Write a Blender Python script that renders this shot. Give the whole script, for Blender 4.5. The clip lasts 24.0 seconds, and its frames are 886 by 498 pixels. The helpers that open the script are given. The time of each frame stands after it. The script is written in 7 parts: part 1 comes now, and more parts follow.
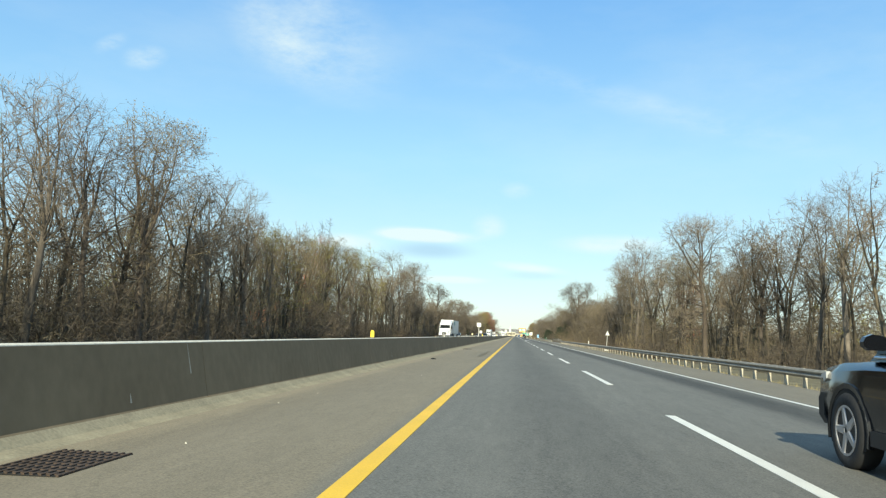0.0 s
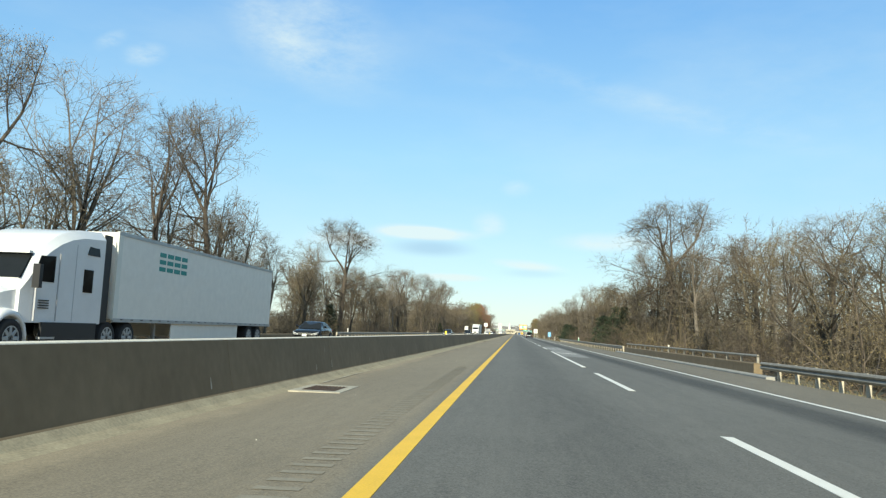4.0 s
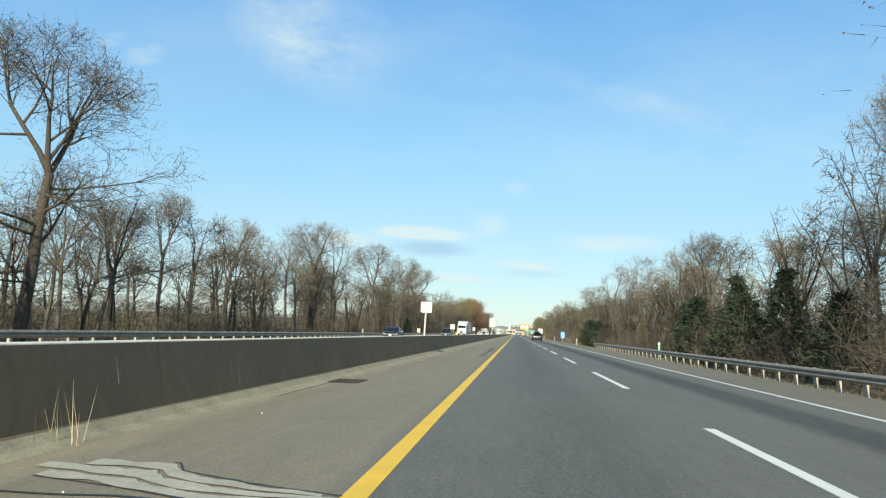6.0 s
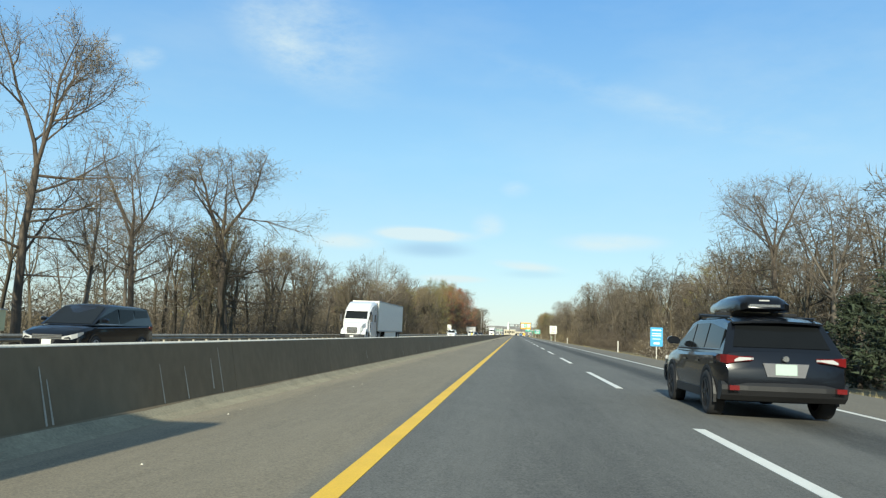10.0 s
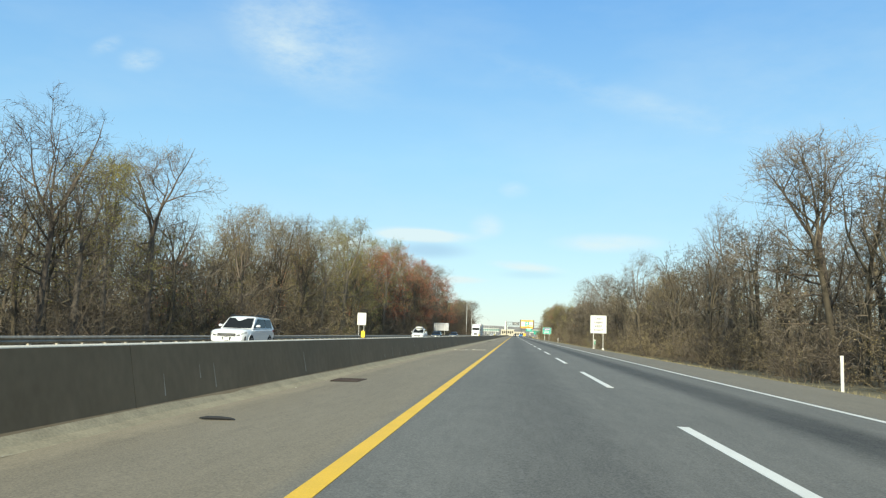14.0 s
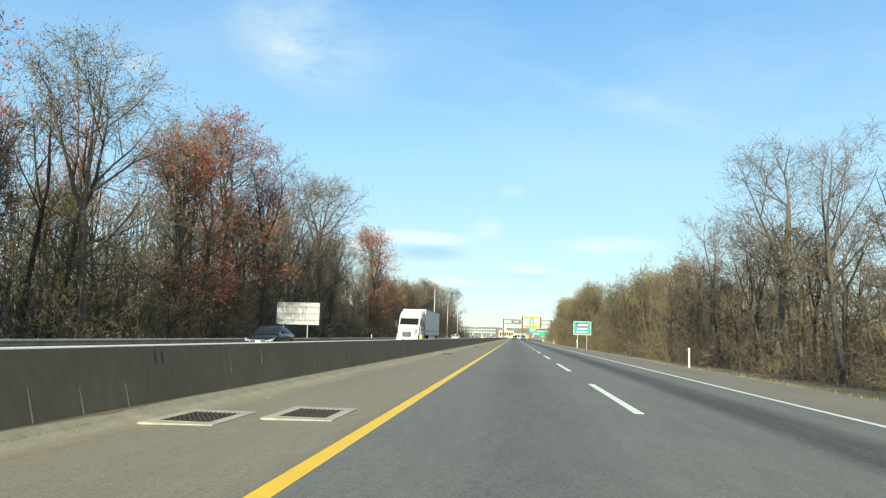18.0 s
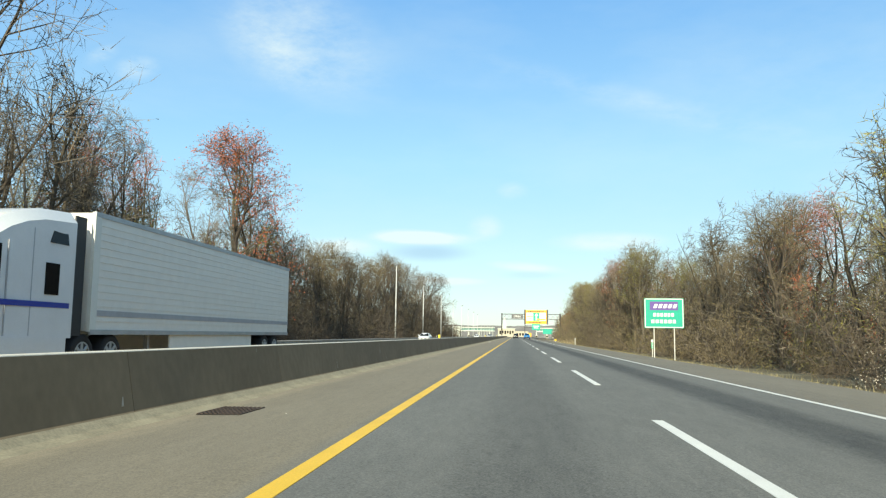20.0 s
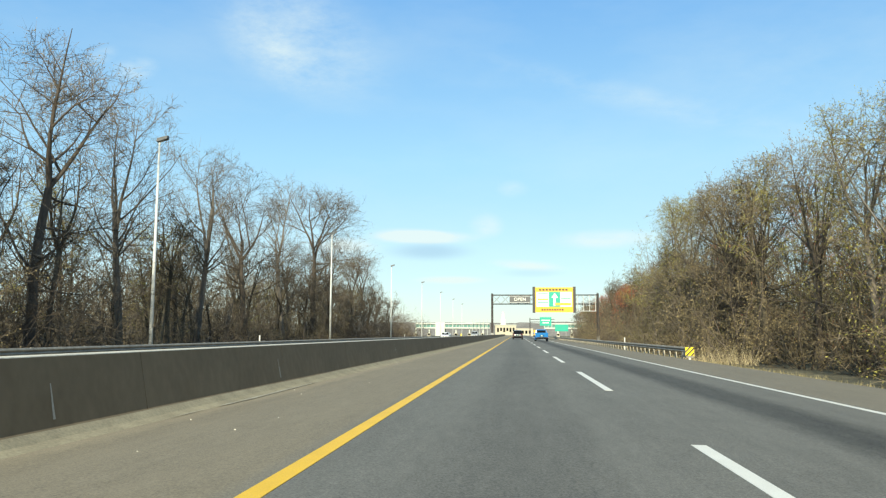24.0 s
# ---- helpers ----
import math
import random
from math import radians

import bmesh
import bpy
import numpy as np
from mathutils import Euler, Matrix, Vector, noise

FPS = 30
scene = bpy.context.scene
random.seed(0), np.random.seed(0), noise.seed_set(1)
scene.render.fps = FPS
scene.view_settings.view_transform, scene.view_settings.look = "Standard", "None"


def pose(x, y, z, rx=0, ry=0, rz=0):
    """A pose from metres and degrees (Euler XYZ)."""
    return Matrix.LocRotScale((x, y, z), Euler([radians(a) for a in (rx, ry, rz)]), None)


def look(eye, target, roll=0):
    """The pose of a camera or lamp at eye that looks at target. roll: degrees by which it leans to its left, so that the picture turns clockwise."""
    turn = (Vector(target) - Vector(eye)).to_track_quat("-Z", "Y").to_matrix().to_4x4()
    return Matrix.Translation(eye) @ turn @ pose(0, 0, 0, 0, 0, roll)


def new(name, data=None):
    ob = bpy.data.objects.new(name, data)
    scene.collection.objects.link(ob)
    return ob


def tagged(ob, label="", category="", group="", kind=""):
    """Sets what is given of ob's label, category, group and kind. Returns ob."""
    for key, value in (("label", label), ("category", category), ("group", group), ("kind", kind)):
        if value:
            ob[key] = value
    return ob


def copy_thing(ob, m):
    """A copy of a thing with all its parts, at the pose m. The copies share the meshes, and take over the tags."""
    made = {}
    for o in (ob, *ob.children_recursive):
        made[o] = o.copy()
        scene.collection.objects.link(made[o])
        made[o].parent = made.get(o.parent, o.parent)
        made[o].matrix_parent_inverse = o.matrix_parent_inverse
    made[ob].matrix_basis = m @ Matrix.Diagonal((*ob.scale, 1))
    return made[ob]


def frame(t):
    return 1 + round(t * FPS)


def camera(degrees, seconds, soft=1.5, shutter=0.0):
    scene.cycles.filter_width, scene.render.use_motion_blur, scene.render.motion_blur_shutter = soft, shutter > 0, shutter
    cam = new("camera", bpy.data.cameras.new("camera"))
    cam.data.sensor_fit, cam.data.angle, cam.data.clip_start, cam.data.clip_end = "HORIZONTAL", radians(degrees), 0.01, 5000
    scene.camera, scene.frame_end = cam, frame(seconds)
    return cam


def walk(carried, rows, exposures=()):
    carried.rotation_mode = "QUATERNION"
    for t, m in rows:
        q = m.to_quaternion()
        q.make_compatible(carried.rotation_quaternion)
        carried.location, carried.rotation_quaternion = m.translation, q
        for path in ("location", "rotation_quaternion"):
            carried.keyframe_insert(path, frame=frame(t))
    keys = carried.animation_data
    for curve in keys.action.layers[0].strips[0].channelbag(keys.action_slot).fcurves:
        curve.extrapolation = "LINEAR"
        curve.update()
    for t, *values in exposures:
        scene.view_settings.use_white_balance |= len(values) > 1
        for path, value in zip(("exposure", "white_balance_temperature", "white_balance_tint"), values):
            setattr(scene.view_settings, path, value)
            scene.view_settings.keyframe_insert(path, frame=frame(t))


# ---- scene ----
# A motorway through bare spring woods: two carriageways, a concrete median barrier, signs, a gantry and a toll plaza.
# x runs to the right from the yellow line, y along the road, z up.

# ---- camera and its drive ----
cam = camera(60.0, 24.0, soft=1.3)
DRIVE = [  # seconds, x, y, yaw to the left, pitch, roll
    (0, 1.13, 2.80, 5.60, 6.22, 2.37), (1, 1.11, 38.13, 5.55, 6.20, 2.30),
    (4, 0.96, 142.59, 5.58, 6.05, 2.50), (5, 0.83, 180.60, 5.58, 5.95, 2.50),
    (6, 0.98, 217.96, 5.62, 6.08, 2.45), (7, 1.15, 252.86, 5.58, 6.10, 2.20),
    (8, 1.20, 287.73, 5.55, 6.20, 2.10), (9, 1.19, 321.67, 5.57, 6.19, 1.98),
    (10, 1.17, 355.36, 5.55, 6.16, 2.02), (13, 1.33, 458.57, 5.46, 6.19, 1.87),
    (14, 1.33, 492.39, 5.44, 6.22, 1.84), (15, 1.52, 528.20, 5.46, 6.36, 1.80),
    (16, 1.57, 564.05, 5.42, 6.40, 1.90), (17, 1.59, 599.56, 5.42, 6.44, 1.83),
    (18, 1.60, 635.29, 5.44, 6.40, 1.70), (19, 1.62, 669.93, 5.42, 6.38, 1.20),
    (22, 1.74, 777.18, 5.46, 6.36, 0.10), (23, 1.82, 811.66, 5.50, 6.35, 0.05),
    (24, 1.73, 845.23, 5.46, 6.28, 0.20)]


def eye_pose(x, y, yaw, pitch, roll):
    a, p = radians(yaw), radians(pitch)
    eye = Vector((x, y, 1.09 - 0.02 * x))
    return look(eye, eye + Vector((-math.sin(a) * math.cos(p), math.cos(a) * math.cos(p), math.sin(p))), roll)


walk(cam, [(t, eye_pose(*row)) for t, *row in DRIVE], [(0, 0.58, 6850, -2), (4, 0.50, 6750, -2), (7, 0.40, 6550, -2), (10, 0.41, 6550, -2), (14, 0.46, 6650, -2), (18, 0.60, 6900, -2), (22, 0.57, 6900, -2), (24, 0.54, 6900, -2)])

# ---- sky and sun ----
SUN_AZ, SUN_EL = 184.0, 23.5       # behind the camera and to its left
sun_data = bpy.data.lights.new("sun", "SUN")
sun_data.energy, sun_data.angle, sun_data.color = 4.9, radians(0.6), (1.0, 0.92, 0.79)
sun = new("sun", sun_data)
sa, se = radians(SUN_AZ), radians(SUN_EL)
sun_dir = Vector((math.sin(sa) * math.cos(se), math.cos(sa) * math.cos(se), math.sin(se)))
sun.matrix_world = look(sun_dir * 300, (0, 0, 0))

world = bpy.data.worlds.new("sky")
scene.world = world
world.use_nodes = True
wn, wl = world.node_tree.nodes, world.node_tree.links
wn.clear()
w_out, w_bg = wn.new("ShaderNodeOutputWorld"), wn.new("ShaderNodeBackground")
w_sky = wn.new("ShaderNodeTexSky")
w_sky.sky_type, w_sky.sun_disc = "NISHITA", False
w_sky.sun_elevation, w_sky.sun_rotation = se, sa
w_sky.air_density, w_sky.dust_density, w_sky.ozone_density = 1.0, 0.15, 1.4
w_bg.inputs["Strength"].default_value = 0.15
w_co = wn.new("ShaderNodeTexCoord")


def w_math(op, a, b=None, clamp=False):
    n = wn.new("ShaderNodeMath")
    n.operation, n.use_clamp = op, clamp
    for i, v in enumerate((a, b)):
        if v is None:
            continue
        if isinstance(v, (int, float)):
            n.inputs[i].default_value = v
        else:
            wl.new(v, n.inputs[i])
    return n.outputs[0]


def w_noise(scale, stretch, detail, rough):
    m = wn.new("ShaderNodeMapping")
    m.inputs["Scale"].default_value = stretch
    m.inputs["Rotation"].default_value = (0, radians(-14), 0)
    wl.new(w_co.outputs["Generated"], m.inputs["Vector"])
    n = wn.new("ShaderNodeTexNoise")
    n.inputs["Scale"].default_value, n.inputs["Detail"].default_value, n.inputs["Roughness"].default_value = scale, detail, rough
    wl.new(m.outputs[0], n.inputs["Vector"])
    return n.outputs[0]


def w_bank(direction, stretch, lean=0.0):
    """A soft oval bank of cloud round a direction."""
    m = wn.new("ShaderNodeMapping")
    m.vector_type = "TEXTURE"
    m.inputs["Location"].default_value = direction
    m.inputs["Rotation"].default_value = (0, radians(lean), 0)
    m.inputs["Scale"].default_value = stretch
    wl.new(w_co.outputs["Generated"], m.inputs["Vector"])
    d = wn.new("ShaderNodeVectorMath")
    d.operation = "LENGTH"
    wl.new(m.outputs[0], d.inputs[0])
    r = wn.new("ShaderNodeMapRange")
    r.interpolation_type = "SMOOTHSTEP"
    r.inputs["From Min"].default_value, r.inputs["From Max"].default_value = 1.0, 0.15
    wl.new(d.outputs["Value"], r.inputs["Value"])
    return r.outputs[0]


fine = w_noise(9, (1.0, 1.0, 2.4), 9, 0.68)
broad = w_noise(2.4, (1.0, 1.0, 3.0), 6, 0.6)
streak = w_math("MULTIPLY", w_math("SUBTRACT", fine, 0.36, True), 2.2)
CLOUDS = [  # direction, spread, lean, density
    ((-0.262, 0.896, 0.365), (0.150, 0.4, 0.085), 28, 0.62),
    ((-0.295, 0.893, 0.338), (0.080, 0.4, 0.045), 30, 0.45),
    ((-0.446, 0.841, 0.309), (0.030, 0.3, 0.016), -20, 1.1),
    ((-0.478, 0.825, 0.318), (0.026, 0.3, 0.010), -35, 0.8),
    ((-0.118, 0.986, 0.124), (0.090, 0.4, 0.011), 0, 1.5),
    ((-0.128, 0.986, 0.126), (0.070, 0.4, 0.012), 2, 1.3),
    ((-0.038, 0.990, 0.139), (0.028, 0.4, 0.020), 0, 0.9),
    ((-0.084, 0.994, 0.069), (0.060, 0.4, 0.007), 0, 1.4),
    ((0.015, 0.996, 0.088), (0.060, 0.4, 0.009), 5, 1.0),
    ((0.117, 0.986, 0.120), (0.090, 0.4, 0.016), 0, 0.9),
    ((-0.223, 0.968, 0.112), (0.060, 0.4, 0.014), 0, 1.0),
    ((-0.003, 0.983, 0.186), (0.026, 0.4, 0.014), 0, 0.6),
    ((0.150, 0.945, 0.290), (0.330, 0.5, 0.022), 17, 0.35),
    ((0.330, 0.860, 0.300), (0.260, 0.5, 0.10), 10, 0.15)]
total = w_math("MULTIPLY", w_math("SUBTRACT", broad, 0.46, True), 0.55)
for direction, stretch, lean, density in CLOUDS:
    body = w_math("ADD", streak, 0.35) if direction[2] < 0.15 else streak
    total = w_math("ADD", total, w_math("MULTIPLY", w_math("MULTIPLY", w_bank(direction, stretch, lean), body), density))
cover = w_math("MINIMUM", total, 0.8)
w_sep = wn.new("ShaderNodeSeparateXYZ")
wl.new(w_co.outputs["Generated"], w_sep.inputs[0])
w_ramp = wn.new("ShaderNodeValToRGB")
ramp_rows = [(0.0, (2.0, 2.72, 3.6)), (0.10, (1.95, 2.98, 4.2)), (0.22, (1.6, 3.0, 4.7)), (0.42, (0.78, 2.05, 4.5)), (0.62, (1.2, 2.1, 3.7)), (1.0, (1.6, 2.2, 3.1))]
for k, (place, rgb) in enumerate(ramp_rows):
    e = w_ramp.color_ramp.elements[k] if k < 2 else w_ramp.color_ramp.elements.new(place)
    e.position, e.color = place, (*[c / 5 for c in rgb], 1)
wl.new(w_sep.outputs[2], w_ramp.inputs[0])
w_gain = wn.new("ShaderNodeVectorMath")
w_gain.operation = "SCALE"
w_gain.inputs["Scale"].default_value = 5.0
wl.new(w_ramp.outputs[0], w_gain.inputs[0])
w_tone = wn.new("ShaderNodeMix")
w_tone.data_type = "RGBA"
w_tone.inputs["Factor"].default_value = 0.75
wl.new(w_sky.outputs[0], w_tone.inputs["A"])
wl.new(w_gain.outputs[0], w_tone.inputs["B"])
w_mix = wn.new("ShaderNodeMix")
w_mix.data_type = "RGBA"
wl.new(cover, w_mix.inputs["Factor"])
wl.new(w_tone.outputs["Result"], w_mix.inputs["A"])
w_mix.inputs["B"].default_value = (4.0, 4.4, 4.75, 1)
w_under = wn.new("ShaderNodeMix")
w_under.data_type = "RGBA"
grey = 0.0
for direction, stretch, density in (((-0.112, 0.986, 0.106), (0.072, 0.4, 0.015), 0.55), ((0.020, 0.996, 0.078), (0.055, 0.4, 0.008), 0.2)):
    grey = w_math("ADD", w_math("MULTIPLY", w_bank(direction, stretch), density), grey)
wl.new(grey, w_under.inputs["Factor"])
wl.new(w_mix.outputs["Result"], w_under.inputs["A"])
w_under.inputs["B"].default_value = (1.85, 2.75, 4.1, 1)
wl.new(w_under.outputs["Result"], w_bg.inputs["Color"])
wl.new(w_bg.outputs[0], w_out.inputs[0])


# ---- materials ----
def shade(name, rgb, rough=0.8, metal=0.0, vary=0.25, scale=3.0, fine_scale=40.0, bump=0.2, second=None, stretch=(1, 1, 1), by_object=0.0, by_island=0.0, coat=0.0, depth=0.02):
    """Two scales of variation in colour, fine relief, and a shift from object to object."""
    m = bpy.data.materials.new(name)
    m.use_nodes = True
    n, l = m.node_tree.nodes, m.node_tree.links
    b = n["Principled BSDF"]
    b.inputs["Roughness"].default_value, b.inputs["Metallic"].default_value = rough, metal
    b.inputs["Coat Weight"].default_value = coat
    co, mp = n.new("ShaderNodeTexCoord"), n.new("ShaderNodeMapping")
    mp.inputs["Scale"].default_value = stretch
    l.new(co.outputs["Object"], mp.inputs["Vector"])
    big, small = n.new("ShaderNodeTexNoise"), n.new("ShaderNodeTexNoise")
    for t, s, d in ((big, scale, 4), (small, fine_scale, 3)):
        t.inputs["Scale"].default_value, t.inputs["Detail"].default_value = s, d
        l.new(mp.outputs[0], t.inputs["Vector"])
    add = n.new("ShaderNodeMath")
    add.operation = "MULTIPLY_ADD"
    l.new(small.outputs[0], add.inputs[0])
    add.inputs[1].default_value = 0.5
    half = n.new("ShaderNodeMath")
    half.operation = "MULTIPLY"
    l.new(big.outputs[0], half.inputs[0])
    half.inputs[1].default_value = 0.5
    l.new(half.outputs[0], add.inputs[2])
    ramp = n.new("ShaderNodeValToRGB")
    dark = [c * (1 - vary) for c in rgb]
    light = [min(1, c * (1 + vary)) for c in (second or rgb)]
    ramp.color_ramp.elements[0].position, ramp.color_ramp.elements[1].position = 0.33, 0.67
    ramp.color_ramp.elements[0].color, ramp.color_ramp.elements[1].color = (*dark, 1), (*light, 1)
    l.new(add.outputs[0], ramp.inputs[0])
    last = ramp.outputs[0]
    for amount, kind, socket in ((by_object, "ShaderNodeObjectInfo", "Random"), (by_island, "ShaderNodeNewGeometry", "Random Per Island")):
        if not amount:
            continue
        src, r, mul = n.new(kind), n.new("ShaderNodeMapRange"), n.new("ShaderNodeMix")
        mul.data_type, mul.blend_type = "RGBA", "MULTIPLY"
        mul.inputs["Factor"].default_value = 1
        r.inputs["To Min"].default_value, r.inputs["To Max"].default_value = 1 - amount, 1 + amount
        l.new(src.outputs[socket], r.inputs["Value"])
        l.new(last, mul.inputs["A"])
        l.new(r.outputs[0], mul.inputs["B"])
        last = mul.outputs["Result"]
    l.new(last, b.inputs["Base Color"])
    if bump:
        bp = n.new("ShaderNodeBump")
        bp.inputs["Strength"].default_value, bp.inputs["Distance"].default_value = bump, depth
        l.new(small.outputs[0], bp.inputs["Height"])
        l.new(bp.outputs[0], b.inputs["Normal"])
    return m


def node_math(n, l, op, a, b=None, c=None, clamp=False):
    k = n.new("ShaderNodeMath")
    k.operation, k.use_clamp = op, clamp
    for i, v in enumerate((a, b, c)):
        if v is None:
            continue
        if isinstance(v, (int, float)):
            k.inputs[i].default_value = v
        else:
            l.new(v, k.inputs[i])
    return k.outputs[0]


def road_material():
    """Worn asphalt: lanes a little darker and bluer than the dusty shoulders, oil and tyre bands along each lane, patches and grit."""
    m = bpy.data.materials.new("worn asphalt")
    m.use_nodes = True
    n, l = m.node_tree.nodes, m.node_tree.links
    b = n["Principled BSDF"]
    b.inputs["Roughness"].default_value = 0.85
    co = n.new("ShaderNodeTexCoord")
    sep = n.new("ShaderNodeSeparateXYZ")
    l.new(co.outputs["Object"], sep.inputs[0])
    x = sep.outputs[0]

    def tex(scale, stretch, detail=4):
        mp, t = n.new("ShaderNodeMapping"), n.new("ShaderNodeTexNoise")
        mp.inputs["Scale"].default_value = stretch
        l.new(co.outputs["Object"], mp.inputs["Vector"])
        l.new(mp.outputs[0], t.inputs["Vector"])
        t.inputs["Scale"].default_value, t.inputs["Detail"].default_value, t.inputs["Roughness"].default_value = scale, detail, 0.65
        return t.outputs[0]

    # the traffic keeps further right before the bridge
    drift = n.new("ShaderNodeMapRange")
    drift.interpolation_type = "SMOOTHSTEP"
    for socket, v in (("From Min", 110), ("From Max", 260), ("To Min", 0.75), ("To Max", 0.0)):
        drift.inputs[socket].default_value = v
    l.new(sep.outputs[1], drift.inputs["Value"])

    def band(centre, width):
        here = node_math(n, l, "SUBTRACT", x, drift.outputs[0]) if centre > 4 else x
        d = node_math(n, l, "ABSOLUTE", node_math(n, l, "SUBTRACT", here, centre))
        r = n.new("ShaderNodeMapRange")
        r.interpolation_type = "SMOOTHSTEP"
        r.inputs["From Min"].default_value, r.inputs["From Max"].default_value = width, width * 0.25
        l.new(d, r.inputs["Value"])
        return r.outputs[0]

    grit, patch, along = tex(55, (1, 1, 1), 5), tex(0.35, (1, 0.35, 1)), tex(1.6, (1, 0.02, 1))
    value = node_math(n, l, "MULTIPLY_ADD", grit, 0.34, -0.018)
    value = node_math(n, l, "ADD", value, node_math(n, l, "MULTIPLY_ADD", patch, 0.07, -0.035))
    value = node_math(n, l, "ADD", value, node_math(n, l, "MULTIPLY_ADD", tex(7, (1, 0.16, 1), 5), 0.08, -0.04))
    value = node_math(n, l, "ADD", value, node_math(n, l, "MULTIPLY_ADD", tex(24, (1, 0.7, 1), 3), 0.10, -0.05))
    value = node_math(n, l, "ADD", value, node_math(n, l, "MULTIPLY_ADD", along, 0.045, -0.022))
    for centre, width, amount in ((1.85, 1.0, -0.030), (5.65, 0.85, -0.085), (-9.8, 0.9, -0.03), (-13.4, 0.9, -0.04)):
        value = node_math(n, l, "MULTIPLY_ADD", band(centre, width), amount, value)
    shoulder = n.new("ShaderNodeMapRange")
    l.new(x, shoulder.inputs["Value"])
    shoulder.inputs["From Min"].default_value, shoulder.inputs["From Max"].default_value = 0.1, -0.3
    right = n.new("ShaderNodeMapRange")
    l.new(x, right.inputs["Value"])
    right.inputs["From Min"].default_value, right.inputs["From Max"].default_value = 7.3, 7.6
    side = node_math(n, l, "MAXIMUM", shoulder.outputs[0], node_math(n, l, "MULTIPLY", right.outputs[0], 0.7))
    value = node_math(n, l, "MULTIPLY_ADD", side, 0.040, value)
    # newer, darker surfacing from before the bridge to past it
    fresh = None
    for y0, y1 in ((110, 150), (520, 400)):
        r = n.new("ShaderNodeMapRange")
        r.interpolation_type = "SMOOTHSTEP"
        r.inputs["From Min"].default_value, r.inputs["From Max"].default_value = y0, y1
        l.new(sep.outputs[1], r.inputs["Value"])
        fresh = r.outputs[0] if fresh is None else node_math(n, l, "MULTIPLY", fresh, r.outputs[0])
    value = node_math(n, l, "MULTIPLY", value, node_math(n, l, "MULTIPLY_ADD", node_math(n, l, "MULTIPLY", fresh, node_math(n, l, "SUBTRACT", 1.0, shoulder.outputs[0])), -0.13, 0.95))
    # pale dust blown against the barrier, ending in an uneven edge
    dust = n.new("ShaderNodeMapRange")
    dust.interpolation_type = "SMOOTHSTEP"
    dust.inputs["From Min"].default_value, dust.inputs["From Max"].default_value = -2.30, -2.62
    l.new(node_math(n, l, "ADD", x, node_math(n, l, "ADD", node_math(n, l, "MULTIPLY_ADD", tex(0.9, (1, 0.25, 1), 5), 1.0, -0.5), node_math(n, l, "MULTIPLY_ADD", tex(6, (1, 0.6, 1), 4), 0.4, -0.2))), dust.inputs["Value"])
    dusty = node_math(n, l, "MULTIPLY", dust.outputs[0], node_math(n, l, "GREATER_THAN", x, -3.2))
    value = node_math(n, l, "MULTIPLY_ADD", dusty, 0.05, value)
    tint = n.new("ShaderNodeMix")
    tint.data_type = "RGBA"
    tint.inputs["A"].default_value, tint.inputs["B"].default_value = (1.05, 1.0, 0.85, 1), (1.21, 1.0, 0.67, 1)
    l.new(side, tint.inputs["Factor"])
    out = n.new("ShaderNodeMix")
    out.data_type, out.blend_type = "RGBA", "MULTIPLY"
    out.inputs["Factor"].default_value = 1
    l.new(tint.outputs["Result"], out.inputs["A"])
    l.new(value, out.inputs["B"])
    l.new(out.outputs["Result"], b.inputs["Base Color"])
    bp = n.new("ShaderNodeBump")
    bp.inputs["Strength"].default_value, bp.inputs["Distance"].default_value = 0.5, 0.006
    l.new(grit, bp.inputs["Height"])
    l.new(bp.outputs[0], b.inputs["Normal"])
    return m


M_ROAD = road_material()
M_YELLOW = shade("worn yellow road paint", (0.84, 0.50, 0.03), 0.6, vary=0.12, scale=1.2, fine_scale=60, bump=0.2)
M_WHITE_LINE = shade("worn white road paint", (0.76, 0.73, 0.65), 0.6, vary=0.12, scale=1.5, fine_scale=60)
M_RUMBLE = shade("scuffed rumble asphalt", (0.255, 0.225, 0.165), 0.9, vary=0.2, bump=0)
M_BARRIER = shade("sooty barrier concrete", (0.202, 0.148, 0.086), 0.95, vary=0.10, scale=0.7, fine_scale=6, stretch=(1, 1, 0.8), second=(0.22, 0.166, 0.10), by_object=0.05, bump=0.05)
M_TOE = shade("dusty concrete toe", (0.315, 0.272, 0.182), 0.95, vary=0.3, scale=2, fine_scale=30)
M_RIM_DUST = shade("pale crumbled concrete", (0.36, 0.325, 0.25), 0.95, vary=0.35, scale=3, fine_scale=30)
# same barrier concrete, with sunlight on the top put into a paler colour
M_LIT_TOP = shade("barrier concrete, sunlit top painted pale", (0.66, 0.61, 0.50), 0.9, vary=0.22, scale=2, fine_scale=20)
M_STREAK = shade("lime streak", (0.47, 0.43, 0.35), 0.95, vary=0.3)
M_STEEL = shade("galvanised steel", (0.42, 0.43, 0.43), 0.5, 0.55, vary=0.2, scale=2, bump=0.05)
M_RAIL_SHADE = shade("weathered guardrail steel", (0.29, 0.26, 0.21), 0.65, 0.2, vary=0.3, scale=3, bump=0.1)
M_POST = shade("pale galvanised post", (0.62, 0.60, 0.54), 0.7, 0.1, vary=0.15, bump=0.05)
M_RAILPOST = shade("weathered tan rail post", (0.44, 0.39, 0.30), 0.85, vary=0.25, scale=3, by_object=0.15)
M_GRATE = shade("rusty cast grate", (0.085, 0.058, 0.042), 0.8, 0.4, vary=0.4, fine_scale=60)
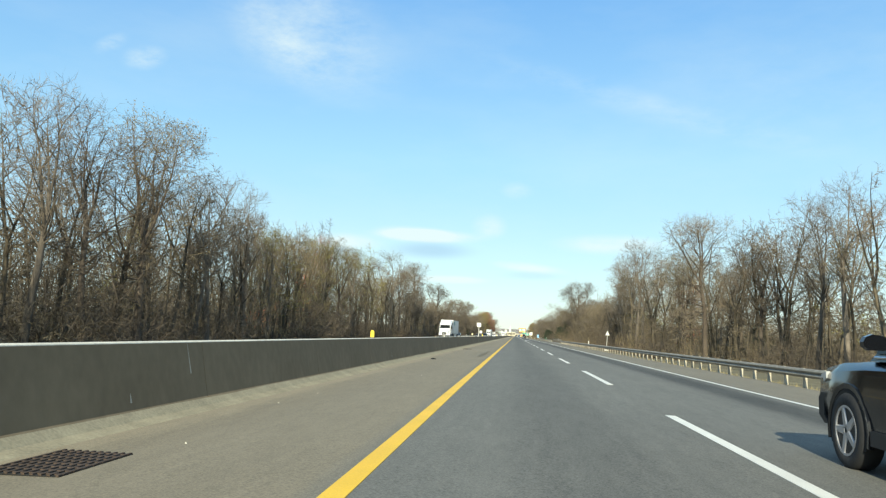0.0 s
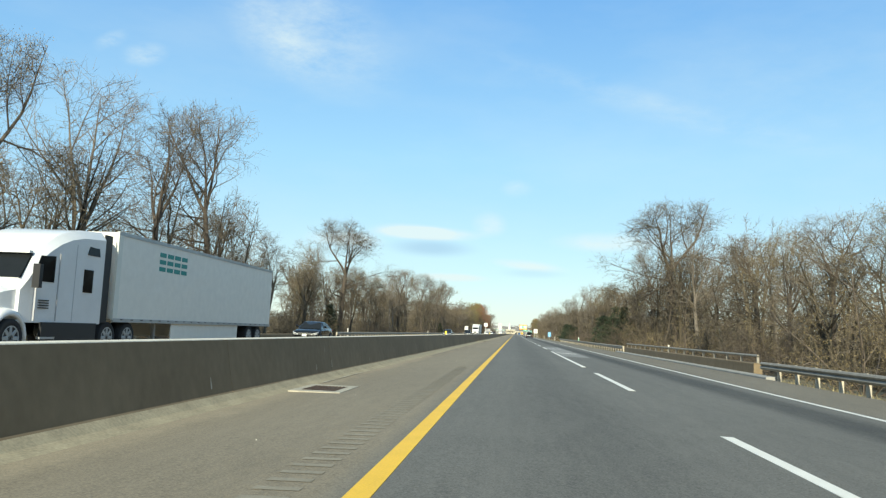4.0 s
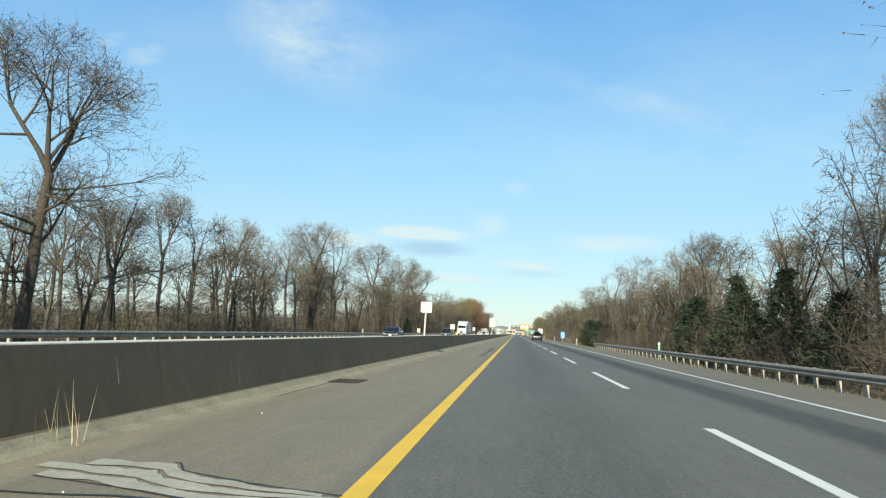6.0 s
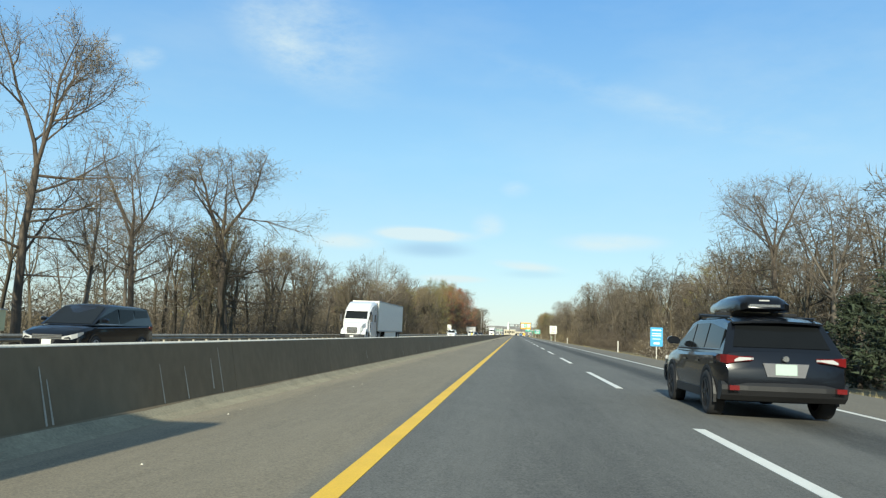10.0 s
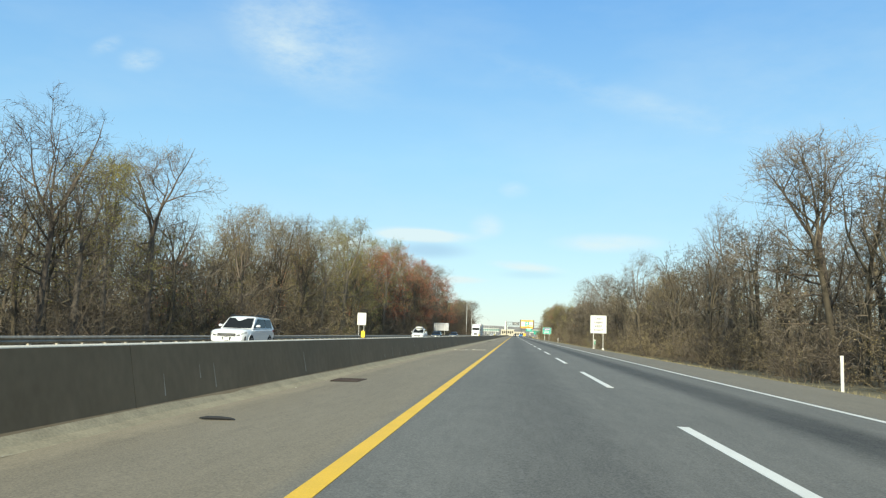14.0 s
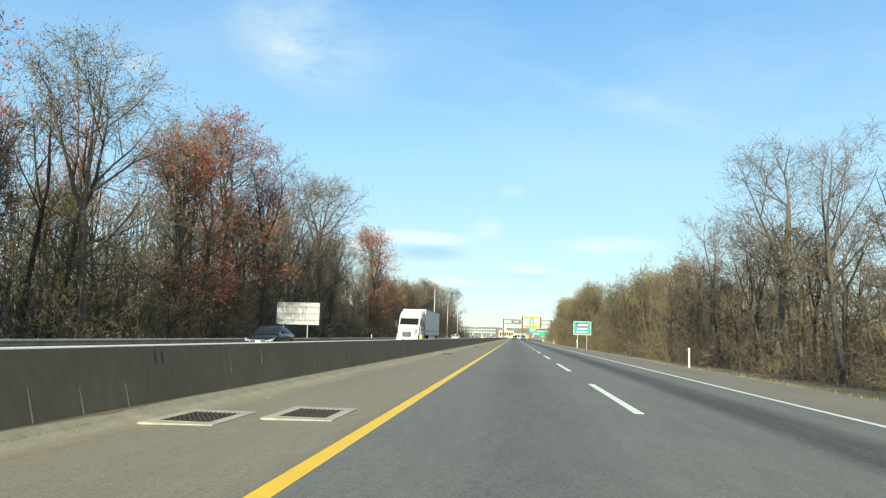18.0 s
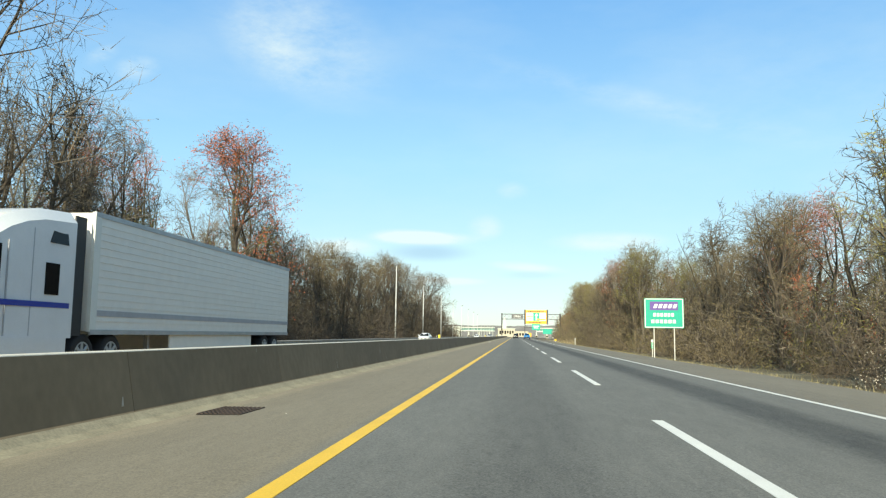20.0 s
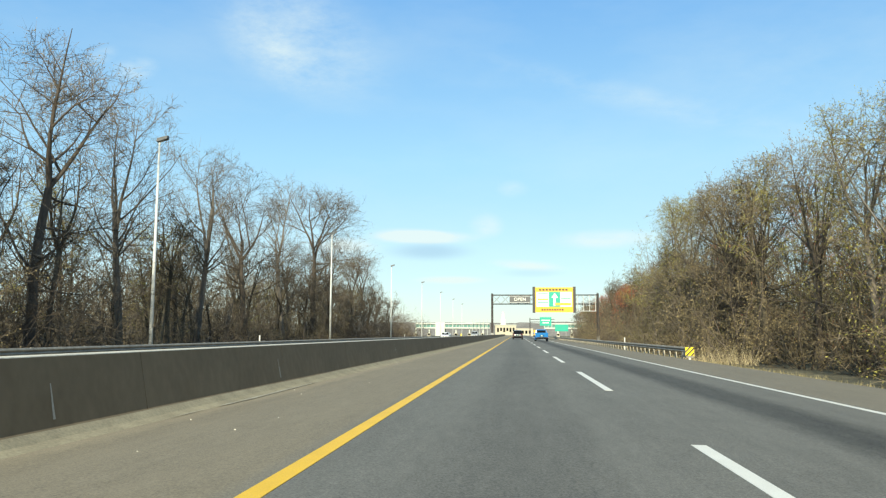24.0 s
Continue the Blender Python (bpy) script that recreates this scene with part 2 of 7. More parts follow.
# near-black colour that paints the shade inside drain pits and wheel arches
M_HOLLOW_SHADE = shade("near-black shade of hollows", (0.012, 0.011, 0.010), 0.95)
M_CONC = shade("grey concrete", (0.33, 0.32, 0.29), 0.9, vary=0.2, scale=1.5)
M_DARKPATCH = shade("tar seal", (0.03, 0.03, 0.03), 0.6, vary=0.3)
M_GROUND = shade("leaf litter and old grass", (0.115, 0.098, 0.055), 1.0, vary=0.45, scale=0.6, fine_scale=9, second=(0.17, 0.145, 0.085), bump=0.8, depth=0.06)
M_VERGE = shade("dry verge grass", (0.13, 0.118, 0.06), 1.0, vary=0.4, scale=1.5, fine_scale=14, second=(0.26, 0.22, 0.12), by_island=0.35)
M_BARK = [shade("grey bark", (0.155, 0.130, 0.102), 0.95, vary=0.35, scale=2, fine_scale=18, stretch=(1, 1, 0.25), bump=0.6, by_object=0.3),
          shade("brown bark", (0.10, 0.078, 0.058), 0.95, vary=0.35, scale=2, fine_scale=18, stretch=(1, 1, 0.25), bump=0.6, by_object=0.3)]
M_TWIG = {"grey": shade("grey twigs", (0.165, 0.133, 0.098), 0.9, vary=0.2, bump=0, by_object=0.22, by_island=0.3),
          "tan": shade("tan twigs", (0.150, 0.117, 0.070), 0.9, vary=0.2, bump=0, by_object=0.22, by_island=0.3),
          "brown": shade("brown twigs", (0.090, 0.069, 0.048), 0.9, vary=0.2, bump=0, by_object=0.25, by_island=0.3)}
M_BUD = {"olive": shade("olive spring buds", (0.25, 0.225, 0.055), 0.8, vary=0.2, bump=0, by_object=0.15, by_island=0.35),
         "tan": shade("tan catkins", (0.235, 0.18, 0.085), 0.8, vary=0.2, bump=0, by_object=0.15, by_island=0.35),
         "red": shade("red maple buds", (0.40, 0.115, 0.055), 0.8, vary=0.2, bump=0, by_object=0.15, by_island=0.35),
         "white": shade("pale blossom", (0.62, 0.56, 0.45), 0.8, vary=0.2, bump=0, by_island=0.25),
         "green": shade("dark cedar sprays", (0.030, 0.042, 0.020), 0.8, vary=0.3, bump=0, by_object=0.2, by_island=0.45)}
M_WOODBARK = shade("inner wood bark", (0.100, 0.081, 0.053), 0.95, vary=0.2, bump=0, by_island=0.65)
M_REED = shade("dry reeds", (0.50, 0.41, 0.24), 0.95, vary=0.2, bump=0, by_island=0.3)
M_SIGN_WHITE = shade("white sign sheeting", (0.70, 0.69, 0.62), 0.5, vary=0.05, bump=0)
M_BLACK = shade("black sign paint", (0.02, 0.02, 0.02), 0.5, vary=0.1, bump=0)
M_SIGN_GREEN = shade("green sign sheeting", (0.0, 0.33, 0.22), 0.45, vary=0.08, bump=0)
M_SIGN_BLUE = shade("blue sign sheeting", (0.05, 0.33, 0.62), 0.45, vary=0.08, bump=0)
M_SIGN_YELLOW = shade("amber sign sheeting", (0.78, 0.38, 0.012), 0.45, vary=0.06, bump=0)
M_PURPLE = shade("purple sign panel", (0.10, 0.05, 0.24), 0.45, vary=0.08, bump=0)
M_SIGN_BACK = shade("bare aluminium sign back", (0.40, 0.40, 0.41), 0.6, 0.2, vary=0.15, bump=0.05)
M_DARKSTEEL = shade("dark weathering steel", (0.06, 0.05, 0.045), 0.7, 0.3, vary=0.25)
M_REFLECT = shade("yellow reflector sheeting", (0.85, 0.62, 0.02), 0.4, vary=0.06, bump=0)
M_GREENREF = shade("green marker plate", (0.02, 0.40, 0.20), 0.4, vary=0.06, bump=0)
M_GALV_POLE = shade("pale lamp pole", (0.60, 0.60, 0.57), 0.6, 0.1, vary=0.1, bump=0)
M_LAMPHEAD = shade("dark lamp housing", (0.10, 0.10, 0.10), 0.6, vary=0.1, bump=0)
M_PLAZA = shade("white plaza panel", (0.52, 0.54, 0.47), 0.7, vary=0.08)
M_PLAZA_GREEN = shade("green plaza glazing", (0.10, 0.22, 0.19), 0.3, vary=0.2)
M_TOWER = shade("cream masonry", (0.46, 0.41, 0.31), 0.85, vary=0.12)
M_TYRE = shade("tyre rubber", (0.018, 0.018, 0.019), 0.85, vary=0.2)
M_RIM = shade("alloy rim", (0.34, 0.34, 0.35), 0.4, 0.35, vary=0.1, bump=0)
M_GLASS = shade("tinted car glass", (0.008, 0.009, 0.010), 0.06, 0.0, vary=0.1, bump=0)
M_GLASS.node_tree.nodes["Principled BSDF"].inputs["Specular IOR Level"].default_value = 0.12
M_SCREEN = shade("windscreen glass", (0.014, 0.016, 0.017), 0.05, 0.0, vary=0.1, bump=0, coat=0.08)
M_SCREEN.node_tree.nodes["Principled BSDF"].inputs["Specular IOR Level"].default_value = 0.12
M_TRIM = shade("dark plastic trim", (0.012, 0.012, 0.013), 0.55, vary=0.15, bump=0)
M_LIGHT = shade("clear lamp lens", (0.46, 0.46, 0.45), 0.15, vary=0.05, bump=0, coat=0.5)
M_TAIL = shade("red lamp lens", (0.13, 0.006, 0.007), 0.2, vary=0.08, bump=0, coat=0.5)
M_BAY = shade("satin plate surround", (0.20, 0.20, 0.21), 0.35, 0.5, vary=0.08, bump=0)
M_PLATE = shade("pale number plate", (0.40, 0.50, 0.44), 0.5, vary=0.05, bump=0)
M_CHROME = shade("chrome trim", (0.6, 0.6, 0.6), 0.2, 0.9, vary=0.05, bump=0)
M_TRAILER = shade("white trailer skin", (0.80, 0.76, 0.68), 0.5, vary=0.06, bump=0)
M_TEAL = shade("teal lettering", (0.02, 0.25, 0.22), 0.5, vary=0.05, bump=0)
M_LITTER = shade("pale litter", (0.62, 0.58, 0.48), 0.8, vary=0.15)


def paint(name, rgb):
    m = shade(name, rgb, 0.2, 0.0, vary=0.06, scale=2, bump=0, coat=0.35)
    m.node_tree.nodes["Principled BSDF"].inputs["Specular IOR Level"].default_value = 0.28
    return m


P_BLACK, P_GREY, P_BLUE = paint("black car paint", (0.004, 0.0045, 0.006)), paint("slate grey car paint", (0.0055, 0.0066, 0.0095)), paint("blue car paint", (0.02, 0.16, 0.42))
P_WHITE, P_NAVY, P_SILVER = paint("white car paint", (0.75, 0.75, 0.74)), paint("dark navy car paint", (0.004, 0.0048, 0.0075)), paint("silver car paint", (0.36, 0.37, 0.38))


# ---- mesh tools ----
class Shape:
    """Points and faces gathered for one mesh."""

    def __init__(self):
        self.v, self.f = [], []

    def box(self, x0, x1, y0, y1, z0, z1):
        i = len(self.v)
        self.v += [(x, y, z) for z in (z0, z1) for y in (y0, y1) for x in (x0, x1)]
        self.f += [tuple(i + k for k in q) for q in ((0, 2, 3, 1), (4, 5, 7, 6), (0, 1, 5, 4), (2, 6, 7, 3), (0, 4, 6, 2), (1, 3, 7, 5))]
        return self

    def loft(self, rings, closed=True, caps=True):
        """Rings of equal length joined into a skin."""
        i, k = len(self.v), len(rings[0])
        for r in rings:
            self.v += [tuple(p) for p in r]
        for a in range(len(rings) - 1):
            for b in range(k if closed else k - 1):
                c = (b + 1) % k
                self.f.append((i + a * k + b, i + a * k + c, i + (a + 1) * k + c, i + (a + 1) * k + b))
        if caps and closed:
            self.f.append(tuple(i + b for b in reversed(range(k))))
            self.f.append(tuple(i + (len(rings) - 1) * k + b for b in range(k)))
        return self

    def tube(self, path, radii, sides=6, caps=True):
        rings, path = [], [Vector(p) for p in path]
        for a, p in enumerate(path):
            d = (path[min(a + 1, len(path) - 1)] - path[max(a - 1, 0)]).normalized()
            u = d.orthogonal().normalized()
            w = d.cross(u)
            rings.append([p + (u * math.cos(2 * math.pi * s / sides) + w * math.sin(2 * math.pi * s / sides)) * radii[a] for s in range(sides)])
        return self.loft(rings, True, caps)

    def extrude(self, profile, y0, y1):
        """A profile in x and z, drawn along y."""
        return self.loft([[(x, y, z) for x, z in profile] for y in (y0, y1)])

    def mesh(self, name, smooth=False):
        m = bpy.data.meshes.new(name)
        m.from_pydata(self.v, [], self.f)
        if smooth:
            m.shade_smooth()
        return m


def part(name, shape, material, parent, label="", smooth=False):
    """One mesh object under a thing or a part; shape is a Shape or a mesh."""
    data = shape if isinstance(shape, bpy.types.Mesh) else shape.mesh(name, smooth)
    if material and not data.materials:
        data.materials.append(material)
    ob = new(name, data)
    ob.parent = parent
    return tagged(ob, label) if label else ob


def thing(name, label, category, at=(0, 0, 0), turn=0, group="", kind=""):
    ob = new(name)
    ob.matrix_basis = pose(*at, 0, 0, turn)
    return tagged(ob, label, category, group, kind)


def solid(name, shape, material, label, category, kind="", group="", smooth=False):
    data = shape.mesh(name, smooth)
    data.materials.append(material)
    return tagged(new(name, data), label, category, group, kind)


def words(name, text, size, material, parent, at, label="", turn=0):
    """Lettering that faces -y, centred on a point."""
    c = bpy.data.curves.new(name, "FONT")
    c.body, c.size, c.align_x, c.align_y, c.extrude = text, size, "CENTER", "CENTER", 0.004
    c.bevel_depth, c.bevel_resolution, c.space_character = size * 0.016, 0, 1.06
    t = bpy.data.objects.new(name, c)
    data = bpy.data.meshes.new_from_object(t)
    bpy.data.objects.remove(t)
    ob = part(name, data, material, parent, label)
    ob.matrix_basis = pose(*at, 90, 0, turn)
    return ob


# ---- ground, road and barrier ----
Y0, Y1 = -60.0, 1560.0
ROAD = [(-18.0, -0.32), (-15.3, -0.20), (-8.0, -0.03), (-3.2, -0.06), (0.0, 0.0), (7.32, -0.146), (10.9, -0.29)]


def road_z(x):
    return float(np.interp(x, [p[0] for p in ROAD], [p[1] for p in ROAD]))


GROUND = [(-2500, -3.0), (-400, -2.0), (-60, -1.1), (-24, -0.8), (-18.0, -0.38), (-15.3, -0.30), (-3.2, -0.30), (7.3, -0.35), (10.9, -0.36),
          (12.6, -0.62), (16.0, -1.0), (24, -1.1), (60, -1.2), (400, -2.0), (2500, -3.0)]


def ground_z(x):
    return float(np.interp(x, [p[0] for p in GROUND], [p[1] for p in GROUND]))


def sheet(profile, ys):
    s = Shape()
    return s.loft([[(x, y, z) for x, z in profile] for y in ys], closed=False)


solid("ground", sheet(GROUND, [-900, -200, *range(-60, 1600, 60), 2000, 2800, 4500]), M_GROUND, "brown leaf litter and old grass under the woods", "ground", "structure")
slab = Shape()
top = [(x, z) for x, z in ROAD]
slab.loft([[(x, y, z) for x, z in top] + [(10.9, y, -0.5), (-18.0, y, -0.5)] for y in np.linspace(Y0, Y1, 55)])
road = solid("road", slab, M_ROAD, "worn grey asphalt motorway with pale dusty shoulders", "road", "structure")


def strip(x, width, y0, y1, lift=0.005):
    """A painted line that lies on the road's slope."""
    s, n = Shape(), max(1, int((y1 - y0) / 30))
    rings = []
    for y in np.linspace(y0, y1, n + 1):
        a, b = x - width / 2, x + width / 2
        rings.append([(a, y, road_z(a) + lift), (b, y, road_z(b) + lift), (b, y, road_z(b) - 0.01), (a, y, road_z(a) - 0.01)])
    return s.loft(rings)


part("yellow_edge_line", strip(0.0, 0.17, Y0, 1200), M_YELLOW, road, "solid yellow paint line")
part("white_edge_line", strip(7.32, 0.15, Y0, 1200), M_WHITE_LINE, road, "solid white paint line")
part("yellow_edge_line", strip(-8.0, 0.16, Y0, 1200), M_YELLOW, road, "solid yellow paint line")
part("white_edge_line", strip(-15.2, 0.15, Y0, 1200), M_WHITE_LINE, road, "solid white paint line")
DASH = 15.24
dash_mesh = strip(3.57, 0.155, -7.62, 0).mesh("lane_dash")
dash_far = strip(-11.6, 0.15, -7.62, 0).mesh("lane_dash")
for k in range(-3, 80):
    if k not in (12, 13):
        part("lane_dash", dash_mesh, M_WHITE_LINE, road).location.y = k * DASH
    part("lane_dash", dash_far, M_WHITE_LINE, road).location.y = k * DASH + 4

# concrete median barrier, cast in lengths
SEG = 6.1
barrier = thing("median_barrier", "long soot-stained concrete median barrier, its sunlit top painted pale", "barrier", kind="structure")
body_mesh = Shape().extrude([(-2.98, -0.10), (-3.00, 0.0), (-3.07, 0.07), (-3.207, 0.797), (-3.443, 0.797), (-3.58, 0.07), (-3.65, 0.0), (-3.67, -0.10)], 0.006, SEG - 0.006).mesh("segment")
# no separate cap: this strip paints the sunlit top paler than the face
lit_top_mesh = Shape().extrude([(-3.2085, 0.797), (-3.212, 0.806), (-3.226, 0.812), (-3.424, 0.812), (-3.438, 0.806), (-3.4415, 0.797)], 0.004, SEG - 0.004).mesh("cap")
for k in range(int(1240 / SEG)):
    for name, data, mat in (("segment", body_mesh, M_BARRIER), ("cap", lit_top_mesh, M_LIT_TOP)):
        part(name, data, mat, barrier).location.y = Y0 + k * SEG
rnd = random.Random(5)
streaks = Shape()
for k in range(190):
    y, h, w = rnd.uniform(-20, 1000), rnd.uniform(0.06, 0.42), rnd.uniform(0.008, 0.028)
    z1 = rnd.choice((0.15 + h, 0.15 + h, rnd.uniform(0.2 + h, 0.8) if h < 0.5 else 0.7))
    x1, x0 = [-3.07 - (z - 0.07) * 0.189 for z in (z1, z1 - h)]
    lean = rnd.uniform(-0.03, 0.03)
    i = len(streaks.v)
    streaks.v += [(x0 + 0.004, y - w, z1 - h), (x0 + 0.004, y + w, z1 - h), (x1 + 0.004, y + w * 0.3 + lean, z1), (x1 + 0.004, y - w * 0.3 + lean, z1)]
    streaks.f.append((i, i + 1, i + 2, i + 3))
for y, z1 in ((362.1, 0.62), (362.2, 0.5), (364.5, 0.55), (365.2, 0.5), (366.4, 0.72), (329.5, 0.36), (330.1, 0.50), (330.2, 0.36), (330.7, 0.27), (332.0, 0.58), (332.6, 0.56), (334.4, 0.50), (336.6, 0.36), (337.5, 0.34), (338.0, 0.42), (469.3, 0.36), (470.4, 0.48), (477.2, 0.4), (478, 0.38), (535.9, 0.6), (537.4, 0.52), (642.5, 0.42), (643.4, 0.38), (644.4, 0.36)):
    x1, x0 = [-3.066 - (z - 0.07) * 0.189 for z in (z1, 0.08)]
    i = len(streaks.v)
    streaks.v += [(x0, y + 0.03, 0.08), (x0, y + 0.062, 0.08), (x1, y + 0.008, z1), (x1, y - 0.006, z1)]
    streaks.f.append((i, i + 1, i + 2, i + 3))
marks = Shape()
for y, z, w, h in ((335.4, 0.20, 0.13, 0.05), (335.5, 0.13, 0.16, 0.06), (307.9, 0.20, 0.30, 0.07), (308.2, 0.14, 0.24, 0.08), (645.27, 0.66, 0.03, 0.09), (645.47, 0.65, 0.03, 0.09), (545.4, 0.63, 0.03, 0.09), (545.65, 0.63, 0.03, 0.09), (536.25, 0.22, 0.035, 0.12), (535.4, 0.2, 0.06, 0.025), (820.4, 0.6, 0.08, 0.06)):
    rings = []
    for f in np.linspace(0, 1, 7):
        q = h * (0.35 + 0.65 * math.sin(math.pi * f) ** 0.5) * (1 + 0.5 * noise.noise((y, f * 4, z)))
        rings.append([(-3.066 - (zz - 0.07) * 0.189, y - w + 2 * w * f, zz) for zz in (z - q, z + q)])
    marks.loft(rings, closed=False)
tagged(part("scuff_marks", marks, M_DARKPATCH, barrier, "black tyre scuffs"), kind="stuff")
tagged(part("streaks", streaks, M_STREAK, barrier, "pale lime streaks"), kind="stuff")

# strip of dusty concrete gutter along the barrier's foot
gutter = Shape()
edge = []
for k in range(620):
    y = -40 + k * 2.0
    edge.append((y, -2.74 + 0.10 * noise.noise((0, y * 0.11, 3)) + 0.05 * noise.noise((0, y * 0.7, 9))))
gutter.loft([[(-3.045, y, 0.055 + 0.03 * noise.noise((5, y * 0.4, 0))), (-2.93, y, -0.02), (x, y, road_z(x) - 0.004)] for y, x in edge], closed=False)
solid("gutter", gutter, M_TOE, "dusty olive-brown gutter along the barrier", "gutter", "structure")
rim = Shape()
for (ya, xa), (yb, xb) in zip(edge, edge[1:]):
    for j in range(4):
        y0, y1 = ya + (yb - ya) * j / 4, ya + (yb - ya) * (j + 1) / 4
        w0, w1 = [max(0.0, -0.035 + 0.13 * noise.noise((8, y * 0.11, 1)) + 0.06 * noise.noise((3, y * 2.1, 6))) for y in (y0, y1)]
        if w0 + w1 < 0.012:
            continue
        xs = [xa + (xb - xa) * j / 4, xa + (xb - xa) * (j + 1) / 4]
        i = len(rim.v)
        rim.v += [(xs[0] - w0 - 0.01, y0, road_z(xs[0]) + 0.012), (xs[0] + w0 * 0.4, y0, road_z(xs[0]) + 0.010), (xs[1] + w1 * 0.4, y1, road_z(xs[1]) + 0.010), (xs[1] - w1 - 0.01, y1, road_z(xs[1]) + 0.012)]
        rim.f.append((i, i + 1, i + 2, i + 3))
solid("gutter_edge", rim, M_RIM_DUST, "broken pale concrete edge of the gutter", "gutter", "structure")

rumble = Shape()
for k in range(4100):
    y = -30 + k * 0.3
    if not (40 < y < 53 or 145 < y < 166 or 254 < y < 279):
        continue
    x0, x1 = -0.72, -0.40
    if noise.noise((4, y * 0.9, 2)) > -0.3:
        i = len(rumble.v)
        rumble.v += [(x0, y, road_z(x0) + 0.004), (x1, y, road_z(x1) + 0.004), (x1, y + 0.11, road_z(x1) + 0.004), (x0, y + 0.11, road_z(x0) + 0.004)]
        rumble.f.append((i, i + 1, i + 2, i + 3))
tagged(part("rumble_strip", rumble, M_RUMBLE, road, "scuffed milled rumble strip"), kind="stuff")


# ---- woods ----
def unit(a):
    return a / np.maximum(np.linalg.norm(a, axis=-1, keepdims=True), 1e-9)


class Bag:
    """Triangles gathered as arrays, each with a material slot."""

    def __init__(self):
        self.v, self.f, self.m, self.n = [], [], [], 0

    def add(self, v, f, slot):
        self.v.append(v.reshape(-1, 3))
        self.f.append(f.reshape(-1, 3) + self.n)
        self.m.append(np.full(f.size // 3, slot, dtype=np.int32))
        self.n += v.size // 3

    def arrays(self):
        return np.concatenate(self.v), np.concatenate(self.f), np.concatenate(self.m)

    def mesh(self, name, materials, smooth=False):
        v, f, m = self.arrays()
        data = bpy.data.meshes.new(name)
        data.vertices.add(len(v))
        data.vertices.foreach_set("co", v.astype(np.float32).ravel())
        data.loops.add(f.size)
        data.loops.foreach_set("vertex_index", f.astype(np.int32).ravel())
        data.polygons.add(len(f))
        data.polygons.foreach_set("loop_start", np.arange(0, f.size, 3, dtype=np.int32))
        data.update()
        for material in materials:
            data.materials.append(material)
        data.polygons.foreach_set("material_index", m)
        if smooth:
            data.shade_smooth()
        return data


class Grower:
    """Grows a bare tree or bush level by level inside a rounded crown: trunk, leaders, limbs, branches, boughlets, twigs and buds."""

    def __init__(self, seed, centre, radii):
        self.r = np.random.default_rng(seed)
        self.wood, self.fine = Bag(), Bag()
        self.centre, self.radii = np.array(centre, float), np.array(radii, float)

    def reach(self, p, d):
        """How far it is from a point to the crown's rounded outline, which is lumpy."""
        q, e = (p - self.centre) / self.radii, d / self.radii
        a, b, c = (e * e).sum(1), (q * e).sum(1), (q * q).sum(1) - 1
        s = (-b + np.sqrt(np.maximum(b * b - a * c, 0))) / a
        end = p + d * s[:, None]
        turn = np.arctan2(end[:, 1], end[:, 0])
        return np.maximum(s, 0.35) * (1 + 0.13 * np.sin(turn * 3 + end[:, 2] * 0.9) + 0.08 * np.sin(turn * 7 - end[:, 2] * 2.1))

    def sticks(self, bag, p, d, ln, rad, segs, sides, wander, rise, slot=0, taper=0.25):
        n, r = len(p), self.r
        P = np.empty((n, segs + 1, 3))
        P[:, 0] = p
        for k in range(segs):
            d = unit(d + r.normal(0, wander, (n, 3)) + [0, 0, rise])
            P[:, k + 1] = P[:, k] + d * (ln / segs)[:, None]
        t = unit(np.gradient(P, axis=1))
        u = unit(np.cross(t, unit(r.normal(size=(n, 1, 3)))))
        w = np.cross(t, u)
        R = (rad[:, None] * (1 - (1 - taper) * np.linspace(0, 1, segs + 1)))[:, :, None]
        if sides == 1:
            v = np.stack([P[:, 0] + u[:, 0] * R[:, 0], P[:, 0] - u[:, 0] * R[:, 0], P[:, -1]], 1)
            f = 3 * np.arange(n)[:, None] + [0, 1, 2]
        elif sides == 2:
            v = np.concatenate([np.stack([P[:, :-1] + (u * R)[:, :-1], P[:, :-1] - (u * R)[:, :-1]], 2).reshape(n, -1, 3), P[:, -1:]], 1)
            one = [q for k in range(segs - 1) for q in ((2 * k, 2 * k + 1, 2 * k + 3), (2 * k, 2 * k + 3, 2 * k + 2))] + [(2 * segs - 2, 2 * segs - 1, 2 * segs)]
            f = (2 * segs + 1) * np.arange(n)[:, None, None] + np.array(one)
        else:
            a = 2 * np.pi * np.arange(sides) / sides
            v = P[:, :, None] + (u[:, :, None] * np.cos(a)[:, None] + w[:, :, None] * np.sin(a)[:, None]) * R[:, :, None]
            one = [q for k in range(segs) for s in range(sides) for q in ((k * sides + s, k * sides + (s + 1) % sides, (k + 1) * sides + s), (k * sides + (s + 1) % sides, (k + 1) * sides + (s + 1) % sides, (k + 1) * sides + s))]
            f = (segs + 1) * sides * np.arange(n)[:, None, None] + np.array(one)
        bag.add(v, f, slot)
        return P

    def kids(self, P, each, lo, hi, angle):
        """Places and directions of side shoots along rows of sticks."""
        n, k, r = len(P), P.shape[1] - 1, self.r
        t = lo + (hi - lo) * (np.arange(each) + r.random((n, each))) / each
        i = np.minimum((t * k).astype(int), k - 1)
        rows = np.arange(n)[:, None]
        a, b = P[rows, i], P[rows, i + 1]
        p, tan = a + (b - a) * (t * k - i)[..., None], unit(b - a)
        u = unit(np.cross(tan, r.normal(size=tan.shape)))
        g = np.radians(angle) * r.uniform(0.6, 1.35, t.shape)[..., None]
